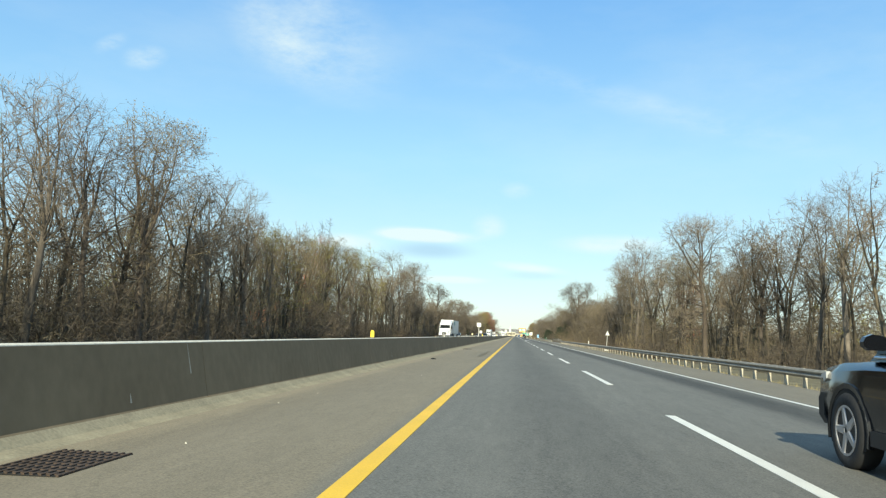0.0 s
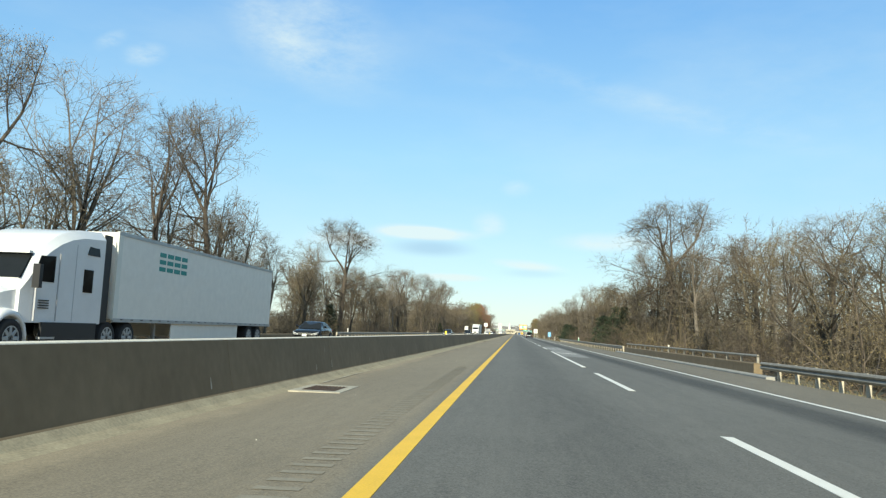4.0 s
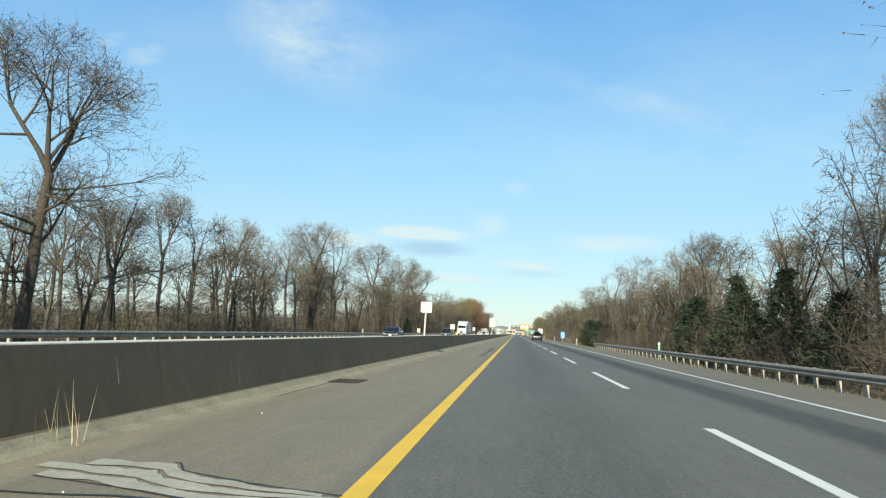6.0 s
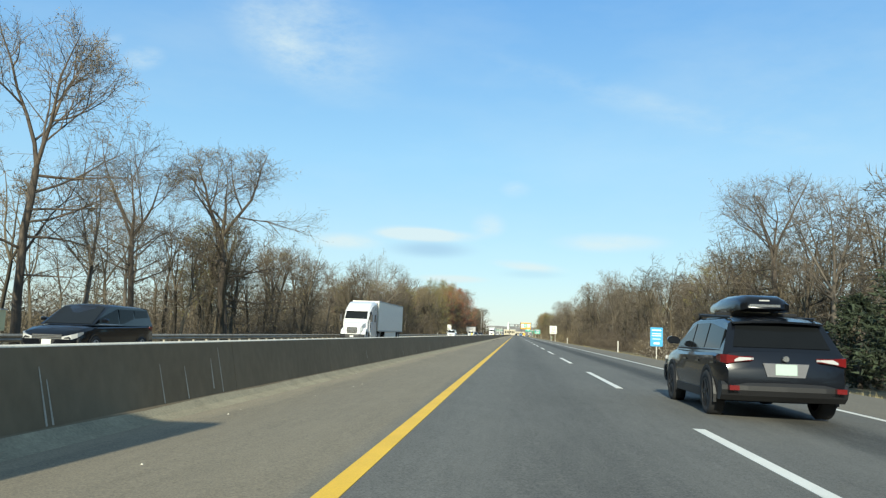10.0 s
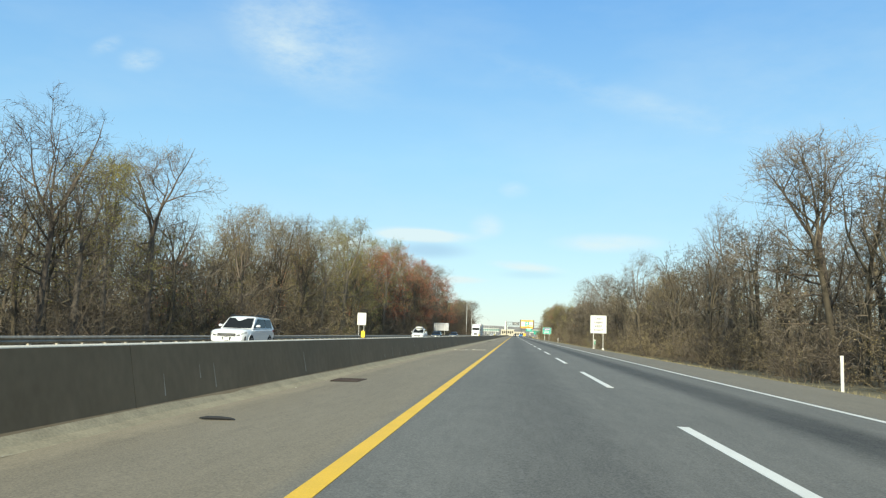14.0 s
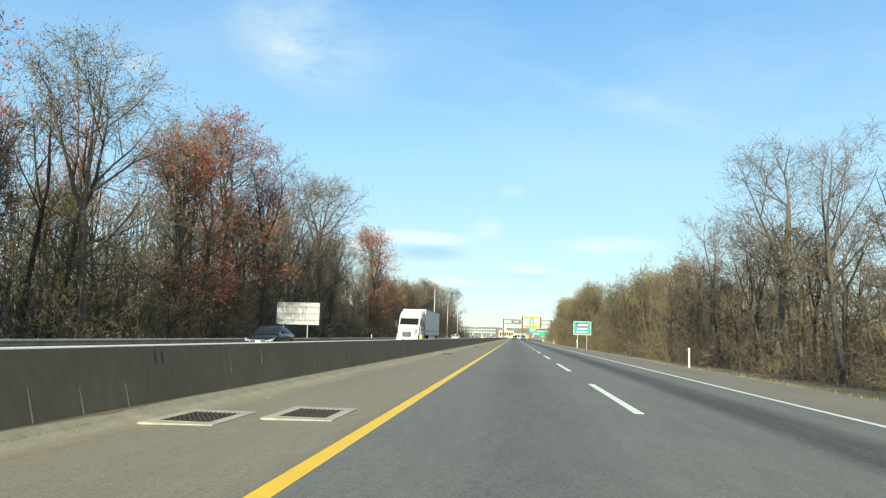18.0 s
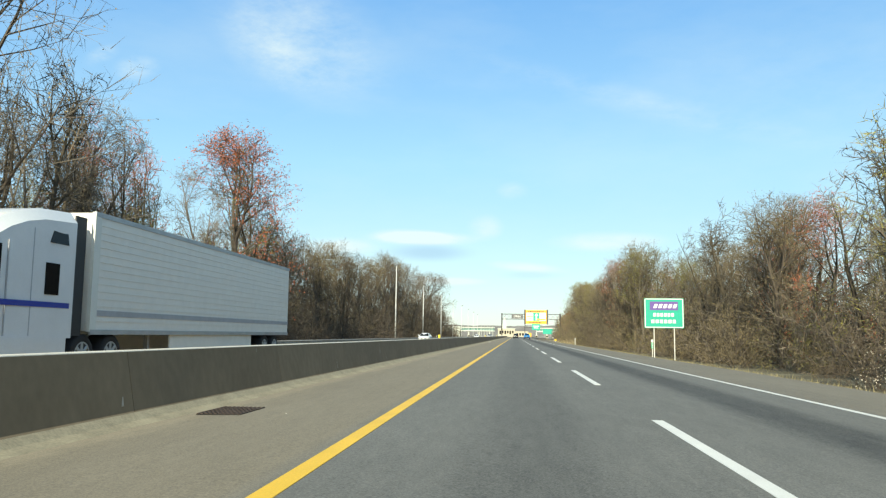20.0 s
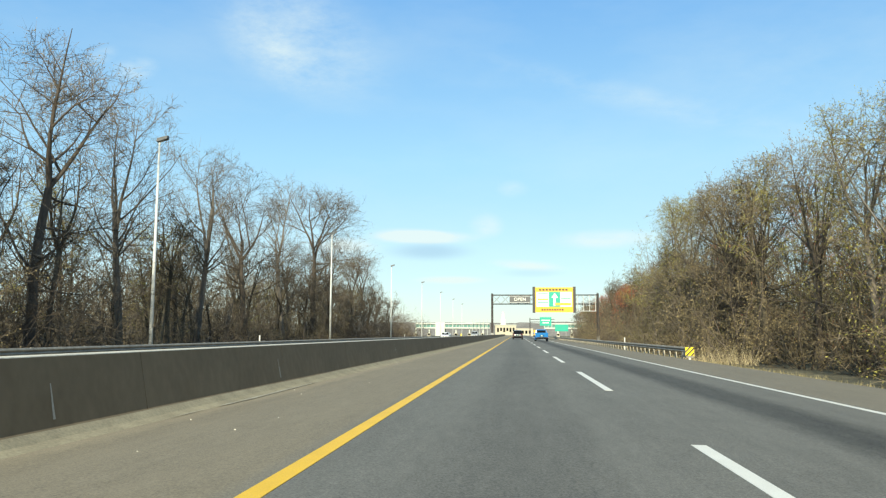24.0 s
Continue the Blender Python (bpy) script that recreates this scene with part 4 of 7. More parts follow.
# shares of bare, bare, tan, olive and red crowns
PLAIN, BUDDING = (0.2, 0.43, 0.33, 0.04, 0.0), (0.12, 0.24, 0.48, 0.10, 0.06)
BLOCKS = {"bare": [wood_block(s, 40.0, 20.0, c, 15, 8.0, PLAIN) for s, c in ((1, 38), (2, 40))], "budding": [wood_block(s, 40.0, 20.0, c, 16, 10.5, BUDDING) for s, c in ((3, 36), (5, 38))],
          "clear": [wood_block(8, 40.0, 20.0, 7, 34, 3.6, (0.1, 0.2, 0.65, 0.05, 0.0))], "open": [wood_block(s, 40.0, 20.0, 25, 16, 6.0, PLAIN) for s in (4, 7)], "far": [wood_block(6, 40.0, 20.0, 16, 8, 9.0, BUDDING)]}


def block_kind(y, left):
    if y > 1010:
        return "far"
    if left and y == 380:
        return "clear"
    if left:
        return "open" if 150 < y + 20 < 420 or 450 < y + 20 < 525 or y == 860 else "budding" if 530 < y + 20 < 770 or 60 < y < 130 else "bare"
    return "open" if y + 20 < 400 and y != 220 or 640 < y + 20 < 700 else "budding" if y > 700 else "bare"


for left in (True, False):
    for k in range(1, 26 if left else 30):
        y = -20 + 40.0 * k
        base = edge_x(y + 20, left)
        kind = block_kind(y, left)
        kinds = BLOCKS[kind]
        ob = tagged(new("wood_interior", kinds[k % len(kinds)]), "grey-brown thicket of slim trees behind the roadside trees", "woodland", kind="stuff")
        s = heights(y + 20, left) / 15.5 * (0.7 if left and y > 890 else 0.9 if kind == "open" else 0.98)
        ob.matrix_basis = pose(-base if left else base, y + (40 if left else 0), -1.1, 0, 0, 180 if left else 0) @ Matrix.Diagonal((1, 1, s, 1))


def deep_wood(seed, length):
    """The depth of the wood: crowded stems and twigs that close the view."""
    r = np.random.default_rng(seed)
    bag = Bag()
    for k, low, high, bend, ln0, ln1, w0, w1 in ((900, 0, 4, 0.12, 4.0, 9.0, 0.04, 0.10), (9000, 0, 12.8, 1.0, 0.7, 1.9, 0.04, 0.10)):
        z = low + (high - low) * r.beta(0.9, 1.25, k)
        p = np.stack([r.uniform(0, 26, k), r.uniform(0, length, k), z - 0.6], 1)
        d = unit(r.normal(0, bend, (k, 3)) + [0, 0, 0.9])
        u = unit(np.cross(d, r.normal(size=(k, 3)))) * r.uniform(w0, w1, (k, 1))
        bag.add(np.stack([p - u, p + u, p + d * r.uniform(ln0, ln1, (k, 1))], 1), 3 * np.arange(k)[:, None] + [0, 1, 2], 0)
    return bag.mesh("deep_wood", [M_WOODBARK])


DEEP = [deep_wood(s, 40.0) for s in (5, 6)]
for left in (True, False):
    for k in range(26 if left else 31):
        y = -20 + 40.0 * k
        if left and y == 380:
            continue
        ob = tagged(new("deep_wood", DEEP[(k + left) % 2]), "dim brown depth of the wood behind the roadside trees", "woodland", kind="stuff")
        x = edge_x(y + 20, left) + 21
        ob.matrix_basis = pose(-x if left else x, y + (40 if left else 0), -1.1, 0, 0, 180 if left else 0) @ Matrix.Diagonal((1, 1, heights(y + 20, left) / 15.5 * (0.75 if left and y > 890 else 0.42 if left and 250 < y < 460 else 0.7 if block_kind(y, left) == "open" else 0.95), 1))


# ---- guardrails, posts and drains ----
BEAM = [(0.0, 0.42), (-0.04, 0.45), (-0.075, 0.50), (-0.04, 0.55), (0.0, 0.575), (-0.04, 0.60), (-0.075, 0.65), (-0.04, 0.70), (0.0, 0.73)]


def beam_mesh(side):
    pts = [(x * side, z) for x, z in BEAM]
    back = [(x * side + 0.012 * side, z) for x, z in reversed(BEAM)]
    return Shape().extrude(pts + back, -0.06, 3.81).mesh("rail")


def guardrail(label, x, y0, y1, side):
    """A W-beam rail on steel posts; side 1: its face looks to -x."""
    z = road_z(x) if x < 0 else ground_z(x) + 0.02
    g = thing("guardrail", label, "guardrail", (x, y0, z), group="guardrails")
    rail = beam_mesh(side)
    post = Shape().box(0.09 * side - 0.05, 0.09 * side + 0.05, -0.075, 0.075, -0.35, 0.70).mesh("post")
    block = Shape().box(min(0.0, 0.06 * side), max(0.0, 0.06 * side), -0.09, 0.09, 0.40, 0.74).mesh("block")
    n = int((y1 - y0) / 3.81)
    for k in range(n):
        part("rail", rail, M_RAIL_SHADE, g).location.y = k * 3.81
    for k in range(min(2 * n, 290)):
        part("post", post, M_RAILPOST, g).location.y = k * 1.905
        part("block", block, M_RAILPOST, g).location.y = k * 1.905
    return g


RX = 11.15
guardrail("weathered steel guardrail on pale posts beside the shoulder", RX, -30, 176, 1)
guardrail("weathered steel guardrail on pale posts after the bridge", RX, 217, 321, 1)
guardrail("long steel guardrail before the sign gantry", RX + 0.1, 889.5, 1190, 1)
guardrail("steel guardrail along the far shoulder", -17.5, 222, 640, -1)
guardrail("steel guardrail along the far shoulder beside the woods", -17.5, 638.2, 1100, -1)


def parapet(label, x, y0, y1, rail=True):
    p = thing("bridge_parapet", label, "parapet", (x, y0, road_z(min(x, 10.9)) - 0.05), kind="structure")
    ln = y1 - y0
    part("wall", Shape().extrude([(-0.18, -0.3), (-0.18, 0.56), (-0.15, 0.6), (0.15, 0.6), (0.18, 0.56), (0.18, -0.3)], 0, ln), M_BARRIER, p, "dark concrete wall")
    part("kerb", Shape().extrude([(-0.62, -0.3), (-0.62, 0.12), (-0.58, 0.16), (-0.19, 0.16), (-0.19, -0.3)], -3, ln + 3), M_CONC, p)
    if rail:
        part("rail", Shape().tube([(0, 0, 0.90), (0, ln, 0.90)], [0.06, 0.06], 8), M_RAIL_SHADE, p)
        for k in range(int(ln / 2.4) + 1):
            part("post", Shape().box(-0.05, 0.05, k * 2.4, k * 2.4 + 0.1, 0.58, 0.90), M_RAIL_SHADE, p)
    return p


parapet("dark concrete bridge parapet with a steel handrail", 11.4, 177, 216)
parapet("concrete parapet on the far side of the bridge", -17.9, 187, 221, False)

post_shape = Shape().box(-0.05, 0.05, -0.015, 0.015, -0.3, 1.25).box(-0.055, 0.055, -0.02, 0.02, 1.22, 1.27)
delineator = thing("delineator_post", "slim white roadside delineator post", "post", group="delineator posts")
part("stake", post_shape, M_POST, delineator)
part("reflector", Shape().box(-0.04, 0.04, -0.022, -0.016, 1.02, 1.20), M_SIGN_WHITE, delineator)
marker = thing("mile_marker", "slim post with a small green marker plate", "post", group="mile markers")
part("stake", Shape().box(-0.025, 0.025, -0.02, 0.02, -0.3, 1.35), M_POST, marker)
part("plate", Shape().box(-0.075, 0.075, -0.03, -0.021, 0.75, 1.20), M_GREENREF, marker, "green plate with pale bars")
part("cap", Shape().box(-0.08, 0.08, -0.032, -0.021, 1.22, 1.42), M_SIGN_WHITE, marker)
for k in range(3):
    part("bar", Shape().box(-0.045, 0.045, -0.034, -0.031, 0.82 + k * 0.12, 0.88 + k * 0.12), M_SIGN_WHITE, marker)
spots = [(12.1, y) for y in (120, 200, 360, 439, 519, 683, 842, 921)] + [(-18.6, y) for y in (232, 316, 470, 552, 650, 744, 868, 905, 985)]
for x, y in spots[1:]:
    copy_thing(delineator, pose(x, y, ground_z(x)))
delineator.matrix_basis = pose(*spots[0], ground_z(12.1))
copy_thing(marker, pose(12.1, 279.3, ground_z(12.1)))
copy_thing(marker, pose(12.05, 765.5, ground_z(12.1)))
marker.matrix_basis = pose(12.85, 604.0, ground_z(12.85))

arrow = thing("hydrant_marker", "leaning white marker with an arrowhead top", "marker", (12.6, 102, ground_z(12.6)), 0)
part("stake", Shape().tube([(0, 0, -0.2), (0.14, 0, 2.3)], [0.03, 0.03], 6), M_POST, arrow)
part("arrowhead", Shape().loft([[(-0.12, y, 2.22), (0.42, y, 2.22), (0.15, y, 2.75)] for y in (-0.01, 0.01)]), M_SIGN_WHITE, arrow)
part("foot", Shape().loft([[(-0.2, y, 0.25), (0.22, y, 0.25), (0.02, y, 0.62)] for y in (-0.01, 0.01)]), M_SIGN_WHITE, arrow)

button = thing("barrier_reflector", "yellow reflector paddle on the barrier top", "reflector", group="barrier reflectors")
part("paddle", Shape().loft([[(-0.055, y, 0.0), (0.055, y, 0.0), (0.055, y, 0.20), (0.03, y, 0.24), (-0.03, y, 0.24), (-0.055, y, 0.20)] for y in (-0.012, 0.012)]), M_REFLECT, button)
part("clip", Shape().box(-0.07, 0.07, -0.05, 0.05, -0.004, 0.03), M_DARKSTEEL, button)
ys = [26.7, 108.7, 190.6, 274.9, 356.6, 436, 516, 595.8, 676, 756, 835.4, 916]
for y in ys[1:]:
    copy_thing(button, pose(-3.325, y, 0.808))
button.matrix_basis = pose(-3.325, ys[0], 0.808)

M_FRAME = shade("pale drain frame concrete", (0.40, 0.365, 0.285), 0.9, vary=0.25, scale=3, fine_scale=30)
grate = thing("drain_grate", "rusty iron drain grate in a pale concrete frame", "drain", group="shoulder drains")
for x0, x1, y0, y1 in ((-0.44, -0.30, -0.78, 0.78), (0.30, 0.44, -0.78, 0.78), (-0.30, 0.30, -0.78, -0.52), (-0.30, 0.30, 0.52, 0.78)):
    part("frame", Shape().box(x0, x1, y0, y1, -0.02, 0.014), M_FRAME, grate)
# nothing is sunk: a flush near-black plate paints the pit's shade
part("pit", Shape().box(-0.30, 0.30, -0.52, 0.52, -0.02, 0.007), M_HOLLOW_SHADE, grate)
for k in range(10):
    part("bar", Shape().box(-0.295 + k * 0.063, -0.271 + k * 0.063, -0.52, 0.52, 0.006, 0.016), M_GRATE, grate)
for k in range(8):
    part("bar", Shape().box(-0.3, 0.3, -0.47 + k * 0.13, -0.445 + k * 0.13, 0.005, 0.014), M_GRATE, grate)
bare = thing("drain_grate", "rusty iron drain grate set flush in the shoulder", "drain", group="shoulder drains")
for child in [c for c in grate.children if not c.name.startswith("frame")]:
    twin = child.copy()
    scene.collection.objects.link(twin)
    twin.parent = bare
for src, places in ((grate, [(-2.32, 156), (-2.2, 544.4), (-1.0, 545.2), (-2.2, 644.6), (-1.0, 645.3)]), (bare, [(-2.28, 8.5), (-2.3, 59), (-2.4, 233.7), (-2.3, 343.5), (-2.25, 509.2), (-2.22, 608), (-2.3, 680.8), (-2.3, 716)])):
    for x, y in places[1:]:
        copy_thing(src, pose(x, y, road_z(x) + 0.004))
    src.matrix_basis = pose(*places[0], road_z(places[0][0]) + 0.004)


def ragged(x0, x1, y0, y1, lift, seed, n=24):
    """A thin worn patch with uneven edges, lying on the road."""
    s = Shape()
    rings = []
    for k in range(n + 1):
        y = y0 + (y1 - y0) * k / n
        a = x0 + 0.12 * noise.noise((seed, y * 0.9, 0))
        b = x1 + 0.16 * noise.noise((seed + 7, y * 0.8, 0))
        rings.append([(x, y, road_z(x) + lift) for x in (a, a + (b - a) / 3, b - (b - a) / 3, b)])
    return s.loft(rings, closed=False)


M_PATCH = shade("pale worn deck concrete", (0.235, 0.23, 0.215), 0.9, vary=0.35, scale=1.3, fine_scale=18, bump=0.6, depth=0.01)
part("deck_patch", ragged(3.75, 5.2, 186, 219, 0.006, 2.0), M_PATCH, road, "pale worn concrete strip on the bridge")
part("solid_line", strip(3.57, 0.16, 172, 197.2, 0.009), M_WHITE_LINE, road, "solid white paint line on the bridge")
part("cross_bar", Shape().extrude([(3.74, road_z(3.74) + 0.009), (5.0, road_z(5.0) + 0.009), (5.0, road_z(5.0) - 0.01), (3.74, road_z(3.74) - 0.01)], 193.6, 194.1), M_WHITE_LINE, road)
part("cross_bar", Shape().extrude([(3.74, road_z(3.74) + 0.009), (4.8, road_z(4.8) + 0.009), (4.8, road_z(4.8) - 0.01), (3.74, road_z(3.74) - 0.01)], 208.0, 208.4), M_WHITE_LINE, road)
for y, x0, x1, seed in ((187.9, -2.9, 0.0, 1.0), (216.5, -2.9, 7.2, 2.0), (222.6, -2.7, 0.0, 3.0)):
    s = Shape()
    s.loft([[(x, y + 0.25 * noise.noise((seed, x * 1.3, 0)) - 0.02 - 0.1 * x * (seed == 1.0), road_z(x) + 0.007), (x, y + 0.25 * noise.noise((seed, x * 1.3, 0)) + 0.02 - 0.1 * x * (seed == 1.0), road_z(x) + 0.007)] for x in np.linspace(x0, x1, 26)], closed=False)
    part("joint_crack", s, M_DARKPATCH, road, "dark crack at the deck joint")
def joint_y(x, f):
    """Near (f = 0) to far (f = 1) edge of the broken mortar at the deck joint."""
    near = float(np.interp(x, [-2.6, -2.14, -1.59, -0.94, -0.5, -0.08], [223.2, 223.05, 222.87, 222.58, 222.6, 222.72]))
    far = float(np.interp(x, [-2.6, -1.96, -1.55, -1.4, -0.76, -0.26, -0.08], [223.95, 223.80, 223.76, 223.46, 223.10, 222.92, 222.84]))
    return near + (far - near) * f


for f0, f1, x0, x1, seed in ((0.02, 0.26, -2.3, -0.5, 1.0), (0.34, 0.62, -2.5, -0.1, 2.0), (0.70, 0.97, -2.2, -0.2, 3.0)):
    rings = []
    for x in np.linspace(x0, x1, 40):
        w = 0.10 * noise.noise((x * 4, seed, 0)) + 0.06 * noise.noise((x * 13, seed, 2))
        u = noise.noise((x * 3, seed + 9, 0)) * 0.10
        rings.append([(x, joint_y(x, f), road_z(x) + 0.009) for f in (f0 + u, max(f1 + w, f0 + u + 0.03))])
    part("joint_patch", Shape().loft(rings, closed=False), M_FRAME, road, "pale broken mortar at the deck joint")
for f, x0, x1, w in ((0.0, -2.3, -0.8, 0.022), (1.0, -1.6, -0.08, 0.05)):
    rings = []
    for x in np.linspace(x0, x1, 30):
        d = w * (0.6 + 0.9 * abs(noise.noise((x * 5, f, 4))))
        rings.append([(x, joint_y(x, f) - d * (f == 0) + 0.02 * f, road_z(x) + 0.008), (x, joint_y(x, f) + d * f + 0.01, road_z(x) + 0.008)])
    part("joint_crack", Shape().loft(rings, closed=False), M_DARKPATCH, road, "dark open crack along the mortar")
s = Shape()
s.loft([[(-2.60 + 0.03 * noise.noise((4, y * 0.5, 0)), y, road_z(-2.6) + 0.009), (-2.555 + 0.03 * noise.noise((4, y * 0.5, 0)), y, road_z(-2.6) + 0.009)] for y in np.arange(176, 222, 0.7)], closed=False)
part("joint_crack", s, M_DARKPATCH, road, "dark open joint along the gutter")
rnd = random.Random(8)
grit = Shape()
for k in range(420):
    x, y, w = rnd.uniform(-2.8, -0.9) - 0.2 * rnd.random(), rnd.uniform(0, 880), rnd.uniform(0.005, 0.016)
    z = road_z(x)
    i = len(grit.v)
    grit.v += [(x - w, y, z), (x + w, y - w, z), (x + w * 0.6, y + w, z), (x, y, z + w)]
    grit.f += [(i, i + 1, i + 3), (i + 1, i + 2, i + 3), (i + 2, i, i + 3)]
solid("grit", grit, M_LITTER, "scattered pale grit and pebbles on the shoulder", "debris", "stuff")


def lump(label, x, y, size, seed, material):
    r = random.Random(seed)
    s = Shape()
    s.loft([[(x + size[0] * (u - 0.5), y + size[1] * 0.5 * math.cos(a) * q * r.uniform(0.7, 1), road_z(x) + 0.005 + max(0, size[2] * (0.5 + 0.5 * math.sin(a)) * q)) for a in np.linspace(0, 6.283, 9)[:-1]]
            for u, q in ((0, 0.5), (0.2, 0.9), (0.55, 1.0), (0.85, 0.8), (1, 0.4))])
    return solid("litter", s, material, label, "litter", group="litter")


lump("crumpled pale paper cup lying on the shoulder", -2.5, 344.6, (0.16, 0.09, 0.07), 1, M_LITTER)
lump("flattened dark strip of rubber on the shoulder", -2.12, 501.3, (0.42, 0.12, 0.04), 2, M_TYRE)
lump("flat pale scrap of board on the shoulder", -2.15, 292.7, (0.36, 0.3, 0.03), 6, M_LITTER)
lump("dark scrap of tyre rubber on the shoulder", -2.2, 34.6, (0.2, 0.1, 0.06), 3, M_TYRE)
lump("dark scrap of tyre rubber by the gutter", -2.3, 480, (0.2, 0.14, 0.08), 4, M_TYRE)
lump("pale scrap of litter by the gutter", -2.4, 829, (0.25, 0.12, 0.08), 5, M_LITTER)


def tuft(name, label, x, y, n, height, width, material, seed, z=None):
    r = random.Random(seed)
    s = Shape()
    for k in range(n):
        a, q = r.uniform(0, 6.283), r.uniform(0, width)
        p = Vector((x + math.cos(a) * q, y + math.sin(a) * q * 1.5, (road_z(x) if z is None else z)))
        h = height * r.uniform(0.4, 1)
        t = Vector((r.gauss(0, 0.3) * h, r.gauss(0, 0.3) * h, h))
        u = Vector((math.cos(a), math.sin(a), 0)) * 0.002 * (1 + height)
        i = len(s.v)
        s.v += [tuple(p - u), tuple(p + u), tuple(p + t * 0.6 + u * 0.6), tuple(p + t)]
        s.f.append((i, i + 1, i + 2, i + 3))
    return solid(name, s, material, label, "grass", "stuff")


tuft("dry_weeds", "dry weed stalks at the barrier's foot", -2.92, 224.4, 14, 0.6, 0.2, M_REED, 1)
tuft("dry_weeds", "dry weeds beside a drain", -2.85, 680.3, 24, 0.3, 0.2, M_REED, 2)
tuft("dry_reeds", "clump of dry pale reeds behind the guardrail end", 13.8, 893, 420, 1.5, 2.2, M_REED, 3, ground_z(13.6))
verge = Shape()
r = random.Random(12)
for k in range(30000):
    y = r.uniform(0, 940)
    x = 10.95 + abs(r.gauss(0, 1.6)) + (0.25 if r.random() < 0.7 else 0)
    h = r.uniform(0.03, 0.12) * (1 + (x - 11) * 0.45)
    z = ground_z(x) - 0.01
    a, b = r.gauss(0, 0.06), r.gauss(0, 0.06)
    i = len(verge.v)
    verge.v += [(x - 0.02, y, z), (x + 0.02, y + 0.01, z), (x + a, y + b, z + h)]
    verge.f.append((i, i + 1, i + 2))
solid("verge_grass", verge, M_VERGE, "tussocky dry grass along the shoulder's edge", "grass", "stuff")


# ---- signs ----
def rounded(w, h, radius, y0, y1, at=(0, 0)):
    pts = []
    for cx, cz, a0 in ((w / 2 - radius, h / 2 - radius, 0), (-w / 2 + radius, h / 2 - radius, 90), (-w / 2 + radius, -h / 2 + radius, 180), (w / 2 - radius, -h / 2 + radius, 270)):
        for k in range(5):
            a = radians(a0 + 22.5 * k)
            pts.append((at[0] + cx + radius * math.cos(a), at[1] + cz + radius * math.sin(a)))
    return Shape().loft([[(x, y, z) for x, z in pts] for y in (y1, y0)])


def frame_ring(w, h, radius, thick, y):
    s = Shape()
    a, b = rounded(w, h, radius, y, y).v[:20], rounded(w - 2 * thick, h - 2 * thick, max(radius - thick, 0.01), y, y).v[:20]
    return s.loft([a, b, [(x, y + 0.006, z) for x, _, z in b], [(x, y + 0.006, z) for x, _, z in a], a], caps=False)


def text_sign(name, label, x, y, z0, z1, w, lines, posts, foot, size, border=0.05):
    g = thing(name, label, "road sign", (x, y, 0), group="road signs")
    h, zc = z1 - z0, (z0 + z1) / 2
    panel = part("panel", rounded(w, h, 0.09, -0.012, 0.012), M_SIGN_WHITE, g, "white panel with black lettering")
    panel.location.z = zc
    part("border", frame_ring(w - 0.05, h - 0.05, 0.08, border * 0.5, -0.0185), M_BLACK, panel)
    for k, line in enumerate(lines):
        words("lettering", line, size, M_BLACK, panel, (0, -0.017, h * (0.31 - 0.213 * k)))
    for px in posts:
        part("post", Shape().tube([(px, 0.06, foot), (px, 0.06, z1 - 0.1)], [0.05, 0.05], 8), M_POST, g)
        if len(posts) > 1:
            part("footing", Shape().loft([[(px - q, 0.06 - q, foot + zz), (px + q, 0.06 - q, foot + zz), (px + q, 0.06 + q, foot + zz), (px - q, 0.06 + q, foot + zz)] for q, zz in ((0.17, -0.1), (0.15, 0.12), (0.07, 0.3))]), M_POST, g)
    return g


text_sign("ticket_sign", "white sign on the barrier, black lettering, one post", -3.14, 355.4, 2.09, 3.66, 1.02, ["TICKET", "MUST", "KEEP", "RIGHT"], [-0.05], 0.80, 0.31)
text_sign("cash_sign", "large white sign with black lettering on two posts", 13.22, 603.0, 1.66, 4.20, 2.26, ["CASH", "USERS", "KEEP", "RIGHT"], [-0.68, 0.66], ground_z(13.2), 0.43)


def plain_sign(label, x, y, z0, z1, w, posts, foot, material, backed=False, lean=0.0):
    g = thing("road_sign", label, "road sign", (x, y, 0), group="road signs")
    part("panel", rounded(w, z1 - z0, 0.05, -0.012, 0.012, (0, (z0 + z1) / 2)), material, g)
    front = -1 if backed else 1
    for px in posts:
        part("post", Shape().tube([(px - lean, 0.055 * front, foot), (px, 0.055 * front, z1 - 0.05)], [0.04, 0.04], 8), M_POST, g)
    if backed and w > 2:
        for k in range(3):
            z = z0 + (z1 - z0) * (0.2 + 0.3 * k)
            part("stiffener", Shape().box(-w / 2 + 0.05, w / 2 - 0.05, -0.05, -0.014, z - 0.03, z + 0.03), M_RAIL_SHADE, g)
        for x0 in (-0.28, -0.16, 0.22, 0.34):
            part("bracket", Shape().box(x0 * w / 2 - 0.02, x0 * w / 2 + 0.02, -0.04, -0.013, z0 + 0.35, z1 - 0.45), M_RAIL_SHADE, g)
    return g


